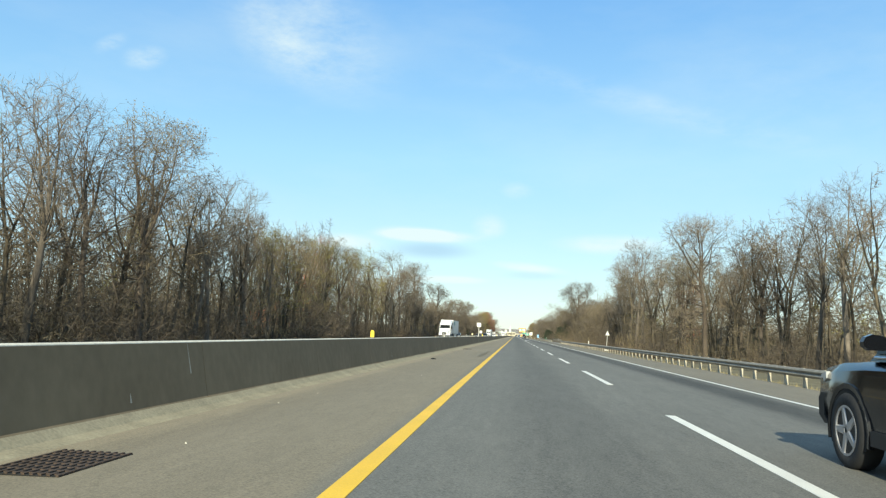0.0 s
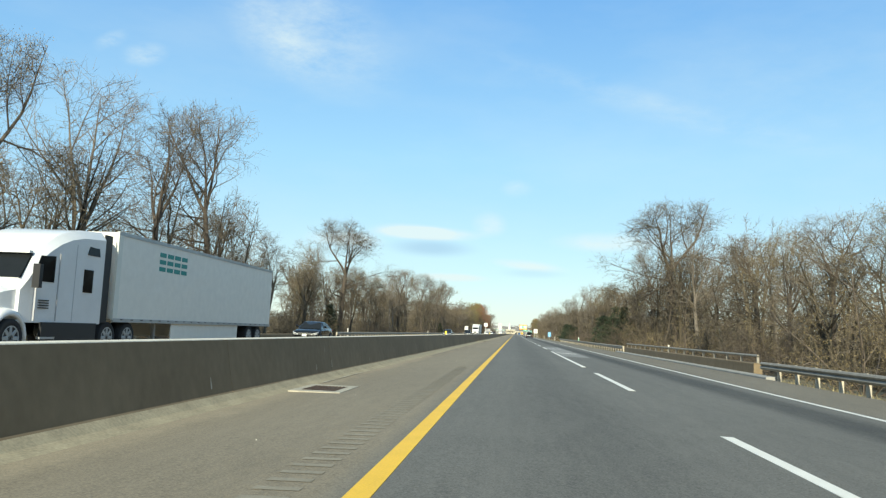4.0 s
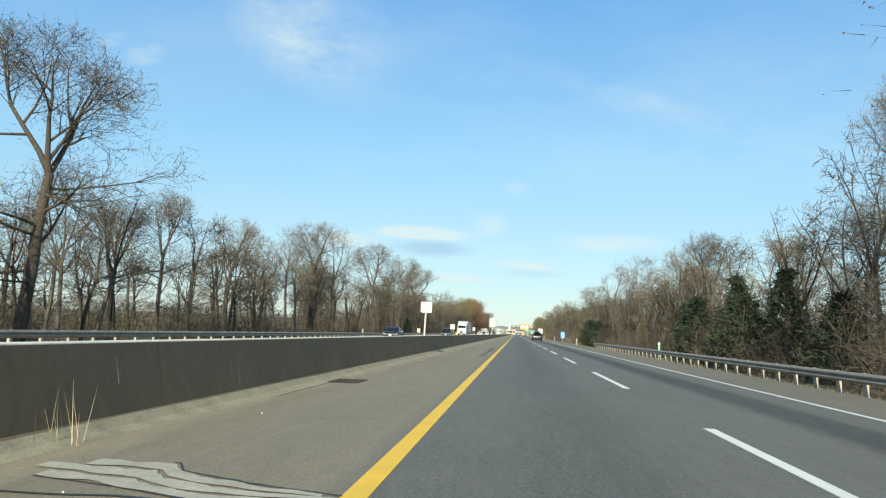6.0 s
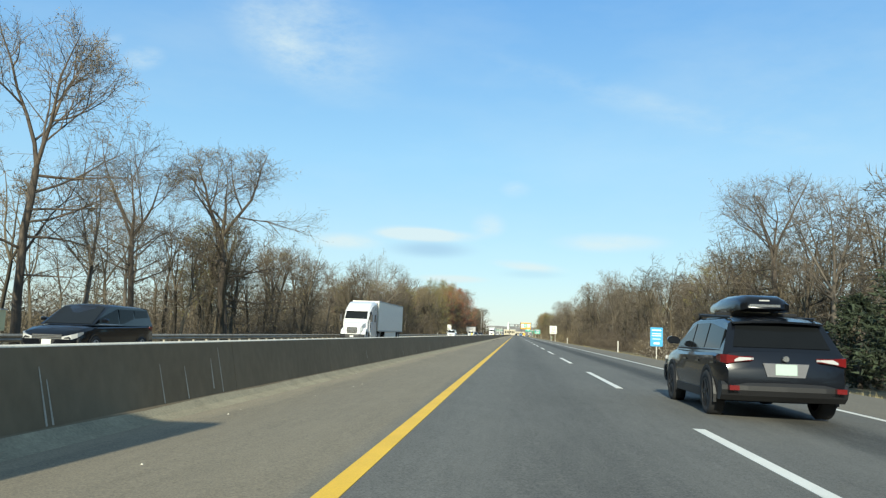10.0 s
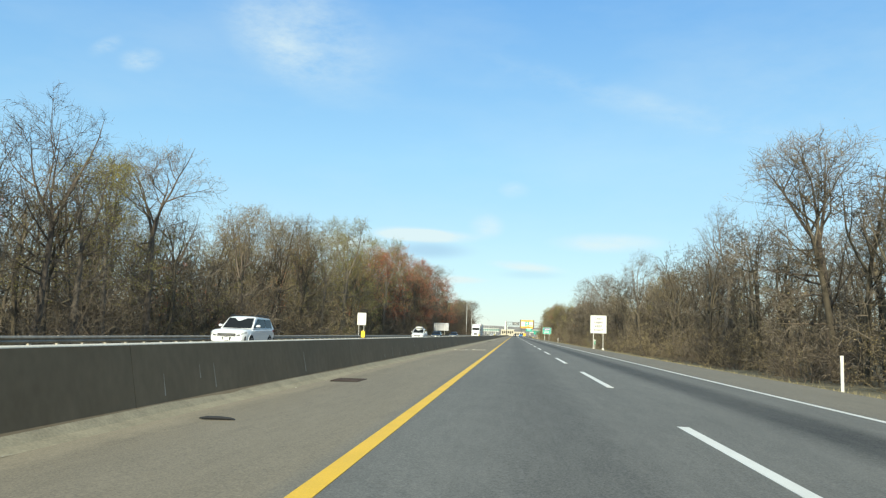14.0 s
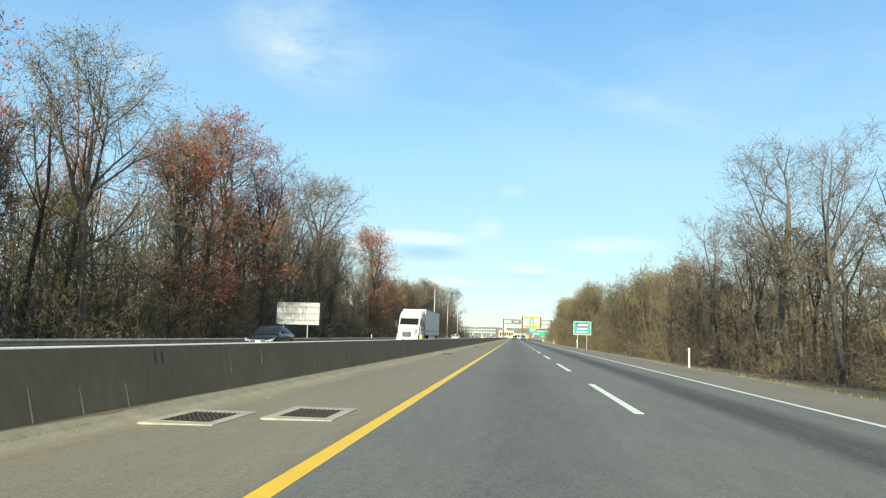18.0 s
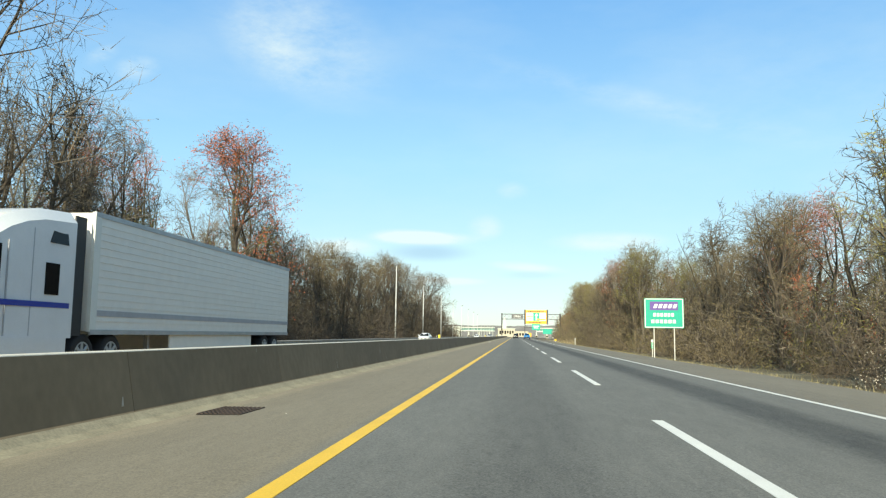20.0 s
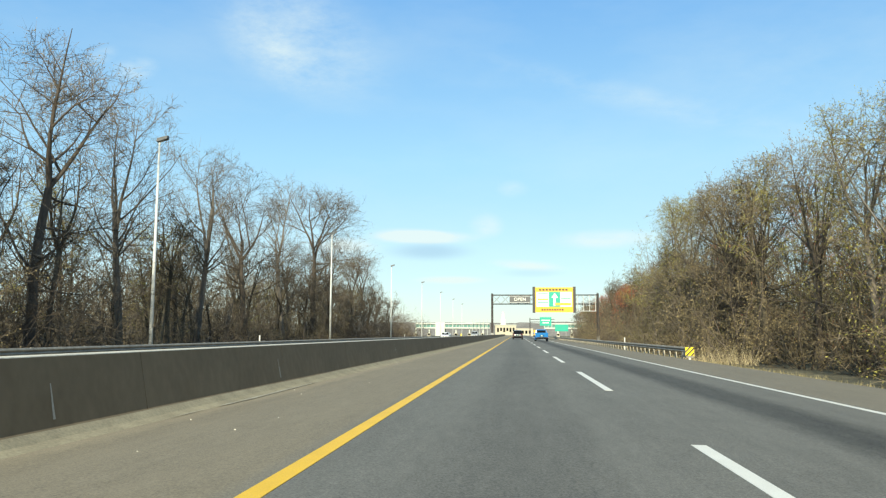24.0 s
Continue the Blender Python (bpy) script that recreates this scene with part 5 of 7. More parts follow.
plain_sign("small pale sign seen from behind on a leaning post", -3.23, 254, 1.89, 2.39, 0.52, [0.0], 0.80, M_SIGN_WHITE, True, 0.04)
plain_sign("small pale sign on the barrier", -3.30, 97, 1.95, 2.45, 0.5, [0.0], 0.80, M_SIGN_WHITE, True)
plain_sign("pale back of a sign facing the other carriageway", -19.35, 596, 1.75, 3.4, 1.2, [-0.35, 0.35], ground_z(-19.4), M_SIGN_WHITE, True)
plain_sign("wide bare back of a motorway sign on two posts", -18.9, 707, 1.65, 3.75, 4.15, [-1.35, 1.0], ground_z(-19), M_SIGN_BACK, True)
plain_sign("pale back of a sign beyond the far shoulder", -19.6, 470, 1.7, 3.3, 1.5, [-0.4, 0.4], ground_z(-19.6), M_SIGN_WHITE, True)
blue = plain_sign("blue roadside information sign with pale bars", 13.43, 424, 0.46, 2.1, 1.06, [0.0], ground_z(13.4), M_SIGN_BLUE)
for z, w, t in ((1.86, 0.8, 0.10), (1.55, 0.74, 0.07), (1.38, 0.8, 0.07), (1.1, 0.7, 0.06), (0.72, 0.5, 0.16)):
    part("bar", Shape().box(-w / 2, w / 2, -0.018, -0.0125, z - t / 2, z + t / 2), M_SIGN_WHITE, blue)
green = plain_sign("green motorway sign with a purple panel and pale bars", 12.87, 765, 1.75, 4.0, 2.92, [-0.75, 0.75], ground_z(12.9), M_SIGN_GREEN)
part("border", frame_ring(2.86, 2.19, 0.1, 0.06, -0.0185), M_SIGN_WHITE, green).location.z = 2.875
part("logo_panel", rounded(2.1, 0.66, 0.05, -0.019, -0.0125, (0, 3.42)), M_PURPLE, green, "purple panel with pale slanted shapes")
for k in range(5):
    x = -0.8 + k * 0.36
    part("logo_shape", Shape().loft([[(x, y, 3.26), (x + 0.25, y, 3.26), (x + 0.36, y, 3.56), (x + 0.12, y, 3.56)] for y in (-0.023, -0.0195)][::-1]), M_SIGN_WHITE, green)
for z, w in ((2.75, 1.6), (2.25, 1.9)):
    for k in range(6):
        part("bar", Shape().box(-w / 2 + k * w / 6, -w / 2 + (k + 0.72) * w / 6, -0.018, -0.0125, z - 0.13, z + 0.13), M_SIGN_WHITE, green)

cabinet = thing("roadside_cabinet", "pale yellow utility cabinet on short legs", "cabinet", (-20, 385, ground_z(-20)))
part("body", Shape().box(-0.32, 0.32, -0.2, 0.2, 1.0, 1.85), shade("cream cabinet paint", (0.66, 0.60, 0.34), 0.6, vary=0.06), cabinet)
part("lid", Shape().box(-0.35, 0.35, -0.23, 0.23, 1.85, 1.9), M_SIGN_BACK, cabinet)
for px in (-0.22, 0.22):
    part("leg", Shape().box(px - 0.04, px + 0.04, -0.04, 0.04, -0.1, 1.0), M_POST, cabinet)

endmark = thing("end_marker", "striped yellow and black hazard panel at the guardrail end", "marker", (11.1, 888.4, ground_z(11.2) - 0.2))
part("panel", Shape().box(-0.23, 0.23, -0.012, 0.012, 0.50, 0.96), M_REFLECT, endmark)
for pts in (((-0.23, 0.50), (-0.13, 0.50), (0.23, 0.86), (0.23, 0.96)), ((-0.23, 0.66), (-0.23, 0.76), (-0.03, 0.96), (0.07, 0.96)), ((0.03, 0.50), (0.13, 0.50), (0.23, 0.60), (0.23, 0.70))):
    part("stripe", Shape().loft([[(px, y, pz) for px, pz in pts] for y in (-0.013, -0.017)]), M_BLACK, endmark)
part("nose", Shape().box(-0.18, 0.2, 0.013, 0.9, 0.40, 0.74), M_RAIL_SHADE, endmark)
part("post", Shape().box(-0.05, 0.05, 0.02, 0.09, -0.3, 0.9), M_POST, endmark)

# ---- lamp posts ----
lamp = thing("street_lamp", "tall pale steel lamp post with a small dark head", "street lamp", group="street lamps")
part("pole", Shape().tube([(0, 0, -0.5), (0, 0, 6), (0, 0, 13.5)], [0.13, 0.10, 0.06], 10), M_GALV_POLE, lamp, smooth=True)
part("base", Shape().box(-0.2, 0.2, -0.2, 0.2, -0.5, 0.25), M_CONC, lamp)
arm = part("arm", Shape().tube([(0, 0, 13.4), (0.12, 0, 13.55), (0.25, 0, 13.6)], [0.05, 0.045, 0.04], 6), M_GALV_POLE, lamp)
part("head", Shape().loft([[(-0.12, -0.19, 13.48), (-0.12, 0.19, 13.48), (-0.12, 0.16, 13.72), (-0.12, -0.16, 13.72)], [(0.55, -0.17, 13.68), (0.55, 0.17, 13.68), (0.55, 0.13, 13.88), (0.55, -0.13, 13.88)]]), M_LAMPHEAD, arm)
for k in range(1, 8):
    copy_thing(lamp, pose(-20.5, (848.5, 890.5)[k] if k < 2 else 936 + 44.9 * (k - 2), ground_z(-20.5)))
lamp.matrix_basis = pose(-20.5, 847.4, ground_z(-20.5)) @ Matrix.Diagonal((1.06, 1.06, 1.06, 1))

# ---- sign gantry ----
GY = 1018.0
gantry = thing("sign_gantry", "dark steel truss gantry over the carriageway", "gantry", (0, GY, 0), group="sign gantries")
for x, z in ((-3.65, 0.7), (19.7, -1.0)):
    for dy in (-0.6, 0.6):
        part("leg", Shape().tube([(x, dy, z), (x, dy, 10.0)], [0.24, 0.22], 10), M_DARKSTEEL, gantry)
    part("footing", Shape().box(x - 0.3, x + 0.3, -0.9, 0.9, z - 0.3, z + (0.5 if x < 0 else 1.6)), M_CONC, gantry)
for z in (7.65, 9.65):
    for dy in (-0.6, 0.6):
        part("chord", Shape().tube([(-3.65, dy, z), (19.7, dy, z)], [0.1, 0.1], 6), M_DARKSTEEL, gantry)
n = 12
for k in range(n):
    xa, xb = -3.65 + 23.35 * k / n, -3.65 + 23.35 * (k + 1) / n
    part("brace", Shape().tube([(xa, -0.6, 7.65), (xb, -0.6, 9.65)], [0.05, 0.05], 5), M_STEEL, gantry)
    part("brace", Shape().tube([(xa, -0.6, 9.65), (xb, -0.6, 7.65)], [0.05, 0.05], 5), M_STEEL, gantry)
    part("brace", Shape().tube([(xa, 0.6, 7.65), (xb, 0.6, 9.65)], [0.05, 0.05], 5), M_STEEL, gantry)
part("catwalk", Shape().box(14.9, 19.2, -1.5, -0.75, 6.0, 6.12), M_STEEL, gantry)
for k in range(4):
    part("hanger", Shape().tube([(15.2 + k * 1.3, -1.1, 6.1), (15.2 + k * 1.3, -0.7, 9.6)], [0.06, 0.06], 5), M_POST, gantry)
vms = thing("message_sign", "dark electronic message board on the gantry", "message board", (2.55, GY - 0.95, 8.65))
part("housing", Shape().box(-2.3, 2.3, -0.25, 0.25, -0.85, 0.85), M_LAMPHEAD, vms)
part("border", Shape().box(-2.2, 2.2, -0.262, -0.252, 0.66, 0.74).box(-2.2, 2.2, -0.262, -0.252, -0.74, -0.66), M_STEEL, vms)
words("lettering", "OPEN", 1.0, M_SIGN_WHITE, vms, (0, -0.262, 0))
big = thing("toll_sign", "large amber toll sign with white and green panels", "road sign", (10.08, GY - 1.0, 8.55))
part("panel", Shape().box(-4.6, 4.6, -0.06, 0.06, -2.75, 2.75), M_SIGN_YELLOW, big)
for x in (-4.45, 4.45):
    part("side_strip", Shape().box(x - 0.3, x + 0.3, -0.12, 0.08, -2.9, 2.9), M_BLACK, big)
part("white_panel", Shape().box(-3.9, 3.9, -0.075, -0.062, -1.55, 1.75), M_SIGN_WHITE, big)
part("green_panel", Shape().box(-1.15, 1.35, -0.09, -0.077, -1.55, 1.75), M_SIGN_GREEN, big)
part("arrow", Shape().loft([[(-0.2, y, -1.3), (0.3, y, -1.3), (0.35, y, 0.4), (0.9, y, 0.5), (0.15, y, 1.5), (-0.6, y, 0.5), (-0.15, y, 0.4)] for y in (-0.102, -0.092)][::-1]), M_SIGN_WHITE, big)
for x0, x1, z, t, mat in ((-3.6, -1.3, 1.45, 0.16, M_SIGN_GREEN), (-3.6, -1.3, 0.1, 0.3, M_SIGN_YELLOW), (-3.6, -1.3, -0.65, 0.2, M_SIGN_GREEN), (1.5, 3.7, 0.3, 0.16, M_SIGN_GREEN), (0.2, 3.7, -0.95, 0.5, M_SIGN_YELLOW), (-3.3, 3.2, 2.22, 0.4, M_BLACK), (-2.8, 2.2, -2.2, 0.4, M_BLACK)):
    n = 9 if mat is M_BLACK else 1
    for k in range(n):
        w = (x1 - x0) / n
        part("bar", Shape().box(x0 + k * w, x0 + k * w + w * (0.7 if n > 1 else 1), -0.11 if n == 1 else -0.07, -0.094 if n == 1 else -0.062, z - t / 2, z + t / 2), mat, big)
gantry2 = thing("sign_gantry", "far cantilever gantry with green signs", "gantry", (0, 1200, 0), group="sign gantries")
part("leg", Shape().tube([(7.9, 0, -0.5), (7.9, 0, 8.2)], [0.22, 0.2], 8), M_DARKSTEEL, gantry2)
part("arm", Shape().tube([(7.9, 0, 7.6), (19, 0, 7.6)], [0.14, 0.14], 6).tube([(7.9, 0, 6.4), (19, 0, 6.4)], [0.14, 0.14], 6), M_DARKSTEEL, gantry2)
for x0, x1, z0, z1 in ((12.4, 17.6, 4.7, 8.6),):
    part("sign_panel", Shape().box(x0, x1, -0.35, -0.2, z0, z1), M_SIGN_GREEN, gantry2, "green sign panel")
    part("bar", Shape().box(x0 + 0.7, x1 - 0.7, -0.38, -0.352, z0 + 2.2, z0 + 2.7).box(x0 + 1.2, x1 - 1.2, -0.38, -0.352, z0 + 1.1, z0 + 1.6), M_SIGN_WHITE, gantry2)
plain_sign("green direction sign before the toll plaza", 22.5, 1205, 2.2, 5.4, 6.0, [-2, 2], -0.8, M_SIGN_GREEN)

# ---- toll plaza and the buildings behind it ----
plaza = thing("toll_plaza", "long white toll plaza canopy with green glazing", "toll plaza", (0, 1300, 0))
for x0, x1 in ((-58, -14), (18, 52)):
    part("roof", Shape().box(x0, x1, 0, 9, 6.5, 7.2), M_PLAZA, plaza, "white canopy edge")
    part("deck", Shape().box(x0, x1, 0.4, 8.6, 4.0, 4.7), M_PLAZA, plaza)
    n = int((x1 - x0) / 2.2)
    for k in range(n):
        part("pane", Shape().box(x0 + k * 2.2 + 0.12, x0 + k * 2.2 + 2.08, 0.9, 1.0, 4.7, 6.5), M_PLAZA_GREEN, plaza)
        part("mullion", Shape().box(x0 + k * 2.2 - 0.12, x0 + k * 2.2 + 0.12, 0.7, 1.0, 4.7, 6.5), M_PLAZA, plaza)
    for k in range(int((x1 - x0) / 8) + 1):
        part("column", Shape().box(x0 + k * 8 - 0.35, x0 + k * 8 + 0.35, 2, 3, -1.6, 4.0), M_PLAZA, plaza)
        booth = part("booth", Shape().box(x0 + k * 8 - 0.9, x0 + k * 8 + 0.9, 0.5, 4.5, -1.6, 1.3), M_TOWER, plaza)
        part("window", Shape().box(x0 + k * 8 - 0.7, x0 + k * 8 + 0.7, 0.44, 0.49, 0.0, 1.0), M_GLASS, booth)
part("stair_tower", Shape().box(-46, -40.5, -0.6, 9, -1.6, 7.6), M_PLAZA, plaza, "white stair tower")
for k in range(5):
    part("mast", Shape().tube([(-24 + k * 2.2, -4, -1.6), (-24 + k * 2.2, -4, 9.5)], [0.16, 0.12], 6), M_PLAZA, plaza)
hall = thing("plaza_building", "cream plaza building with a small spire", "building", (0, 1420, 0))
part("wall", Shape().box(-14, 1.5, 0, 20, -2.8, 7.2), M_TOWER, hall)
part("wing", Shape().box(1.5, 14, 2, 18, -2.8, 5.0), M_TOWER, hall)
part("roof", Shape().box(-14.4, 1.9, -0.4, 20.4, 7.2, 7.7), M_PLAZA, hall)
part("spire", Shape().loft([[(-8.2 + sx * q, 8 + sy * q, z) for sx, sy in ((-1, -1), (1, -1), (1, 1), (-1, 1))] for q, z in ((1.9, 7.7), (1.8, 11.0), (1.2, 12.5), (0.9, 16.0), (0.8, 17.5))]), M_PLAZA, hall)
for k in range(6):
    part("window", Shape().box(-12.6 + k * 2.3, -11.2 + k * 2.3, -0.06, 0.02, 2.2 + 0.8 * (k % 2), 5.4), M_GLASS, hall)
for k in range(4):
    part("window", Shape().box(3 + k * 2.6, 4.6 + k * 2.6, 1.94, 2.02, 1.0, 3.4), M_GLASS, hall)
van = thing("box_truck", "orange maintenance truck by the plaza", "truck", (11.5, 1235, -0.3))
part("body", Shape().box(-1.2, 1.2, -3, 2, 0.7, 3.2), M_SIGN_YELLOW, van)
part("cab", Shape().box(-1.1, 1.1, 2.05, 4, 0.6, 2.6), M_SIGN_YELLOW, van)
for x in (-0.95, 0.95):
    for y in (-2, 2.8):
        part("wheel", Shape().tube([(x - 0.15, y, 0.45), (x + 0.15, y, 0.45)], [0.45, 0.45], 14), M_TYRE, van)

# wooded skyline behind the plaza, far off
hills = Shape()
for y, base, seed in ((1750, 13, 1), (2100, 18, 2)):
    xs = np.linspace(-1100, 1100, 200)
    tops = [base + 5 * noise.noise((x * 0.006, seed, 0)) + 2.2 * noise.noise((x * 0.05, seed, 4)) + 1.2 * noise.noise((x * 0.2, seed, 8)) for x in xs]
    hills.loft([[(x, y - 60, -6), (x, y, t), (x, y + 140, t * 0.8), (x, y + 300, -6)] for x, t in zip(xs, tops)], closed=False)
# the haze of distance is mixed into this paler brown
M_HILLS = shade("hazy far woods", (0.20, 0.185, 0.165), 1.0, vary=0.3, scale=0.05, fine_scale=0.4)
solid("backdrop", hills, M_HILLS, "low wooded hills beyond the toll plaza", "hills", "structure")


# ---- vehicles ----
def wheel(parent, x, y, radius, width, rim=M_RIM, spokes=5):
    """Tyre with a rounded shoulder, rim dish and spokes; the outer face looks away from the car's middle."""
    side = 1 if x > 0 else -1
    w = thing("wheel", "", "")
    w.parent = parent
    w.location = (x, y, radius)
    s, n = Shape(), 22
    prof = [(-width / 2, 0.62), (-width / 2, 0.93), (-width / 2 + 0.03, 1.0), (width / 2 - 0.03, 1.0), (width / 2, 0.93), (width / 2, 0.64), (width / 2 - 0.05, 0.62)]
    s.loft([[(px * side, math.cos(a) * q * radius, math.sin(a) * q * radius) for px, q in prof] for a in np.linspace(0, 2 * math.pi, n + 1)], closed=False)
    tyre = s.mesh("tyre", True)
    tyre.materials.append(M_TYRE)
    part("tyre", tyre, None, w)
    r = Shape()
    xo = side * (width / 2 - 0.014)
    r.loft([[(xo, math.cos(a) * q * radius, math.sin(a) * q * radius) for a in np.linspace(0, 2 * math.pi, n + 1)[:-1]] for q in (0.63, 0.02)], caps=False)
    part("dish", r, M_TRIM, w)
    for k in range(spokes):
        a = 2 * math.pi * k / spokes
        sp = Shape()
        c, d = math.cos(a), math.sin(a)
        ring = []
        for q, t in ((0.08, 0.10), (0.62, 0.07)):
            cy, cz = c * q * radius, d * q * radius
            ring.append([(xo + side * dx, cy - d * t * e * radius * 1.3, cz + c * t * e * radius * 1.3) for dx, e in ((0.002, -1), (0.014, -0.7), (0.014, 0.7), (0.002, 1))])
        sp.loft(ring)
        part("spoke", sp, rim, w)
    rr = Shape()
    rr.loft([[(xo + side * dx, math.cos(a) * q * radius, math.sin(a) * q * radius) for dx, q in ((0.0, 0.66), (0.016, 0.66), (0.016, 0.60), (0.0, 0.60))] for a in np.linspace(0, 2 * math.pi, n + 1)], closed=False)
    part("rim", rr, rim, w)
    return w


def arch(parent, x, y, radius, side, material):
    """Dark wheel-arch lip, and a near-black disc that paints the hollow's shade on the uncut body side."""
    s, n = Shape(), 14
    s.loft([[(x + side * dx, y + math.cos(a) * q, radius * 0.98 + math.sin(a) * q) for dx, q in ((-0.05, radius * 1.10), (0.016, radius * 1.12), (0.022, radius * 1.26), (-0.03, radius * 1.28))] for a in np.linspace(-0.25, math.pi + 0.25, n)], closed=False)
    part("wheel_arch", s, material, parent)
    h = Shape()
    h.loft([[(x + side * dx, y + math.cos(a) * radius * 1.12, radius * 0.98 + math.sin(a) * radius * 1.12) for a in np.linspace(-0.35, math.pi + 0.35, n)] for dx in (0.006, 0.012)])
    part("arch_hollow", h, M_HOLLOW_SHADE, parent)


def car(name, label, category, at, turn, L, W, H, colour, stations, cabin, pillars, axles, radius, roof_rails=False, cladding=None, group="vehicles", plate=True, rim=M_RIM, tail=None):
    """A car, front to +y, on z = 0. stations: (place along, bottom, shoulder, top, width share); cabin: side outline of (place, height, width share)."""
    c = thing(name, label, category, at, turn, group)
    rings = []
    for f, zb, zs, zt, ws in stations:
        y, w = (f - 0.5) * L, W / 2 * ws
        rings.append([(-w * 0.86, y, zb), (-w * 0.97, y, zb + 0.07), (-w, y, zb + (zs - zb) * 0.55), (-w * 0.985, y, zs), (-w * 0.90, y, zt - 0.02), (-w * 0.6, y, zt + 0.012),
                      (0, y, zt + 0.025), (w * 0.6, y, zt + 0.012), (w * 0.90, y, zt - 0.02), (w * 0.985, y, zs), (w, y, zb + (zs - zb) * 0.55), (w * 0.97, y, zb + 0.07), (w * 0.86, y, zb)])
    body = part("body", Shape().loft(rings), colour, c, smooth=False)
    body.data.shade_smooth()
    body.data.set_sharp_from_angle(angle=radians(38))
    side = [((f - 0.5) * L, z, W / 2 * ws) for f, z, ws in cabin]
    low = min(z for y, z, w in side)
    cab = Shape().loft([[(w * u, y, z + lift * (z - low) / (H - low)) for y, z, w in side] for u, lift in ((-1, -0.05), (-0.93, -0.012), (-0.8, 0.008), (-0.5, 0.022), (0, 0.03), (0.5, 0.022), (0.8, 0.008), (0.93, -0.012), (1, -0.05))])
    shell = part("cabin", cab, colour, c)
    shell.data.shade_smooth()
    shell.data.set_sharp_from_angle(angle=radians(36))
    base_r, top_r, top_f, base_f = side[0], side[1], side[-2], side[-1]

    def mixp(p, q, t):
        return tuple(a + (b - a) * t for a, b in zip(p, q))

    def pane(nm, corners, out, material=M_GLASS):
        n = (Vector(corners[1]) - Vector(corners[0])).cross(Vector(corners[3]) - Vector(corners[0])).normalized()
        if n.dot(Vector(out)) < 0:
            n.negate()
        s = Shape().loft([[Vector(p) + n * k for p in corners] for k in (-0.01, 0.014)])
        return part(nm, s, material, c)

    def cross(a, b, lo, hi, inset):
        """A pane across the car between two heights of a sloping end."""
        p, q = mixp(a, b, lo), mixp(a, b, hi)
        return [(-p[2] * inset, p[0], p[1]), (p[2] * inset, p[0], p[1]), (q[2] * inset, q[0], q[1]), (-q[2] * inset, q[0], q[1])]

    pane("windscreen", cross(base_f, top_f, 0.06, 0.94, 0.90), (0, 1, 0.6), M_SCREEN)
    pane("rear_window", cross(base_r, top_r, 0.22, 0.90, 0.84), (0, -1, 0.4))
    for sgn in (-1, 1):
        for a, b in zip(pillars, pillars[1:]):
            ya, yb = (a - 0.5) * L + 0.04, (b - 0.5) * L - 0.04

            def edge(y, lo):
                tf = min(1.0, max(0.0, (base_f[0] - y) / (base_f[0] - top_f[0])))
                tr = min(1.0, max(0.0, (y - base_r[0]) / max(0.05, top_r[0] - base_r[0])))
                t = (0.08 if lo else 0.88 * min(tf, tr, 1.0))
                zb, wb = base_f[1] + 0.02, base_f[2]
                zt, wt = max(top_f[1], top_r[1]), max(top_f[2], top_r[2])
                return (sgn * (wb + (wt - wb) * t), y, zb + (zt - zb) * t)
            pane("side_window", [edge(ya, True), edge(yb, True), edge(yb, False), edge(ya, False)], (sgn, 0, 0.2))
        xb, zl = base_f[2] * 0.985 + 0.012, base_f[1] + 0.035
        part("belt_trim", Shape().tube([(sgn * xb, (pillars[0] - 0.5) * L, zl), (sgn * xb, (pillars[-1] - 0.5) * L, zl)], [0.014, 0.014], 6), M_TRIM if cladding else M_CHROME, c)
        for f in axles:
            y = (f - 0.5) * L
            wheel(c, sgn * (W / 2 - 0.092), y, radius, 0.225, rim)
            arch(c, sgn * (W / 2 * 0.985), y, radius, sgn, cladding or colour)
        zb = base_f[1]
        part("mirror", Shape().loft([[(sgn * (W / 2 - 0.04 + dx), base_f[0] - 0.42 + dy, zb + 0.10 + dz) for dx, dz in ((0.0, 0.02), (0.06, 0.0), (0.18, 0.0), (0.225, 0.03), (0.235, 0.075), (0.21, 0.12), (0.15, 0.145), (0.05, 0.13), (0.0, 0.09))] for dy in (-0.05, 0.03)] + [[(sgn * (W / 2 - 0.04 + 0.11 + (dx - 0.11) * 0.6), base_f[0] - 0.42 + 0.10, zb + 0.10 + 0.07 + (dz - 0.07) * 0.6) for dx, dz in ((0.0, 0.02), (0.06, 0.0), (0.18, 0.0), (0.225, 0.03), (0.235, 0.075), (0.21, 0.12), (0.15, 0.145), (0.05, 0.13), (0.0, 0.09))]]), colour, c)
        for a, b in zip(pillars, pillars[1:]):
            part("door_handle", Shape().box(sgn * W / 2 * 0.985 - 0.02, sgn * W / 2 * 0.985 + 0.025, (a - 0.5) * L + 0.12, (a - 0.5) * L + 0.32, zb - 0.17, zb - 0.14), colour, c)
        part("sill", Shape().box(sgn * W / 2 * 0.97 - 0.03, sgn * W / 2 * 0.97 + 0.02, (axles[0] - 0.5) * L + radius * 1.3, (axles[1] - 0.5) * L - radius * 1.3, stations[2][1] + 0.02, stations[2][1] + 0.16), cladding or M_TRIM, c)
        if roof_rails:
            part("roof_rail", Shape().tube([(sgn * top_f[2] * 0.9, top_f[0] - 0.15, H - 0.02), (sgn * top_f[2] * 0.92, 0, H + 0.05), (sgn * top_r[2] * 0.9, top_r[0] + 0.1, H - 0.02)], [0.02, 0.03, 0.02], 6), M_TRIM, c)
        yf, yr = L / 2, -L / 2
        zf, zr = stations[-2][2], stations[1][2]
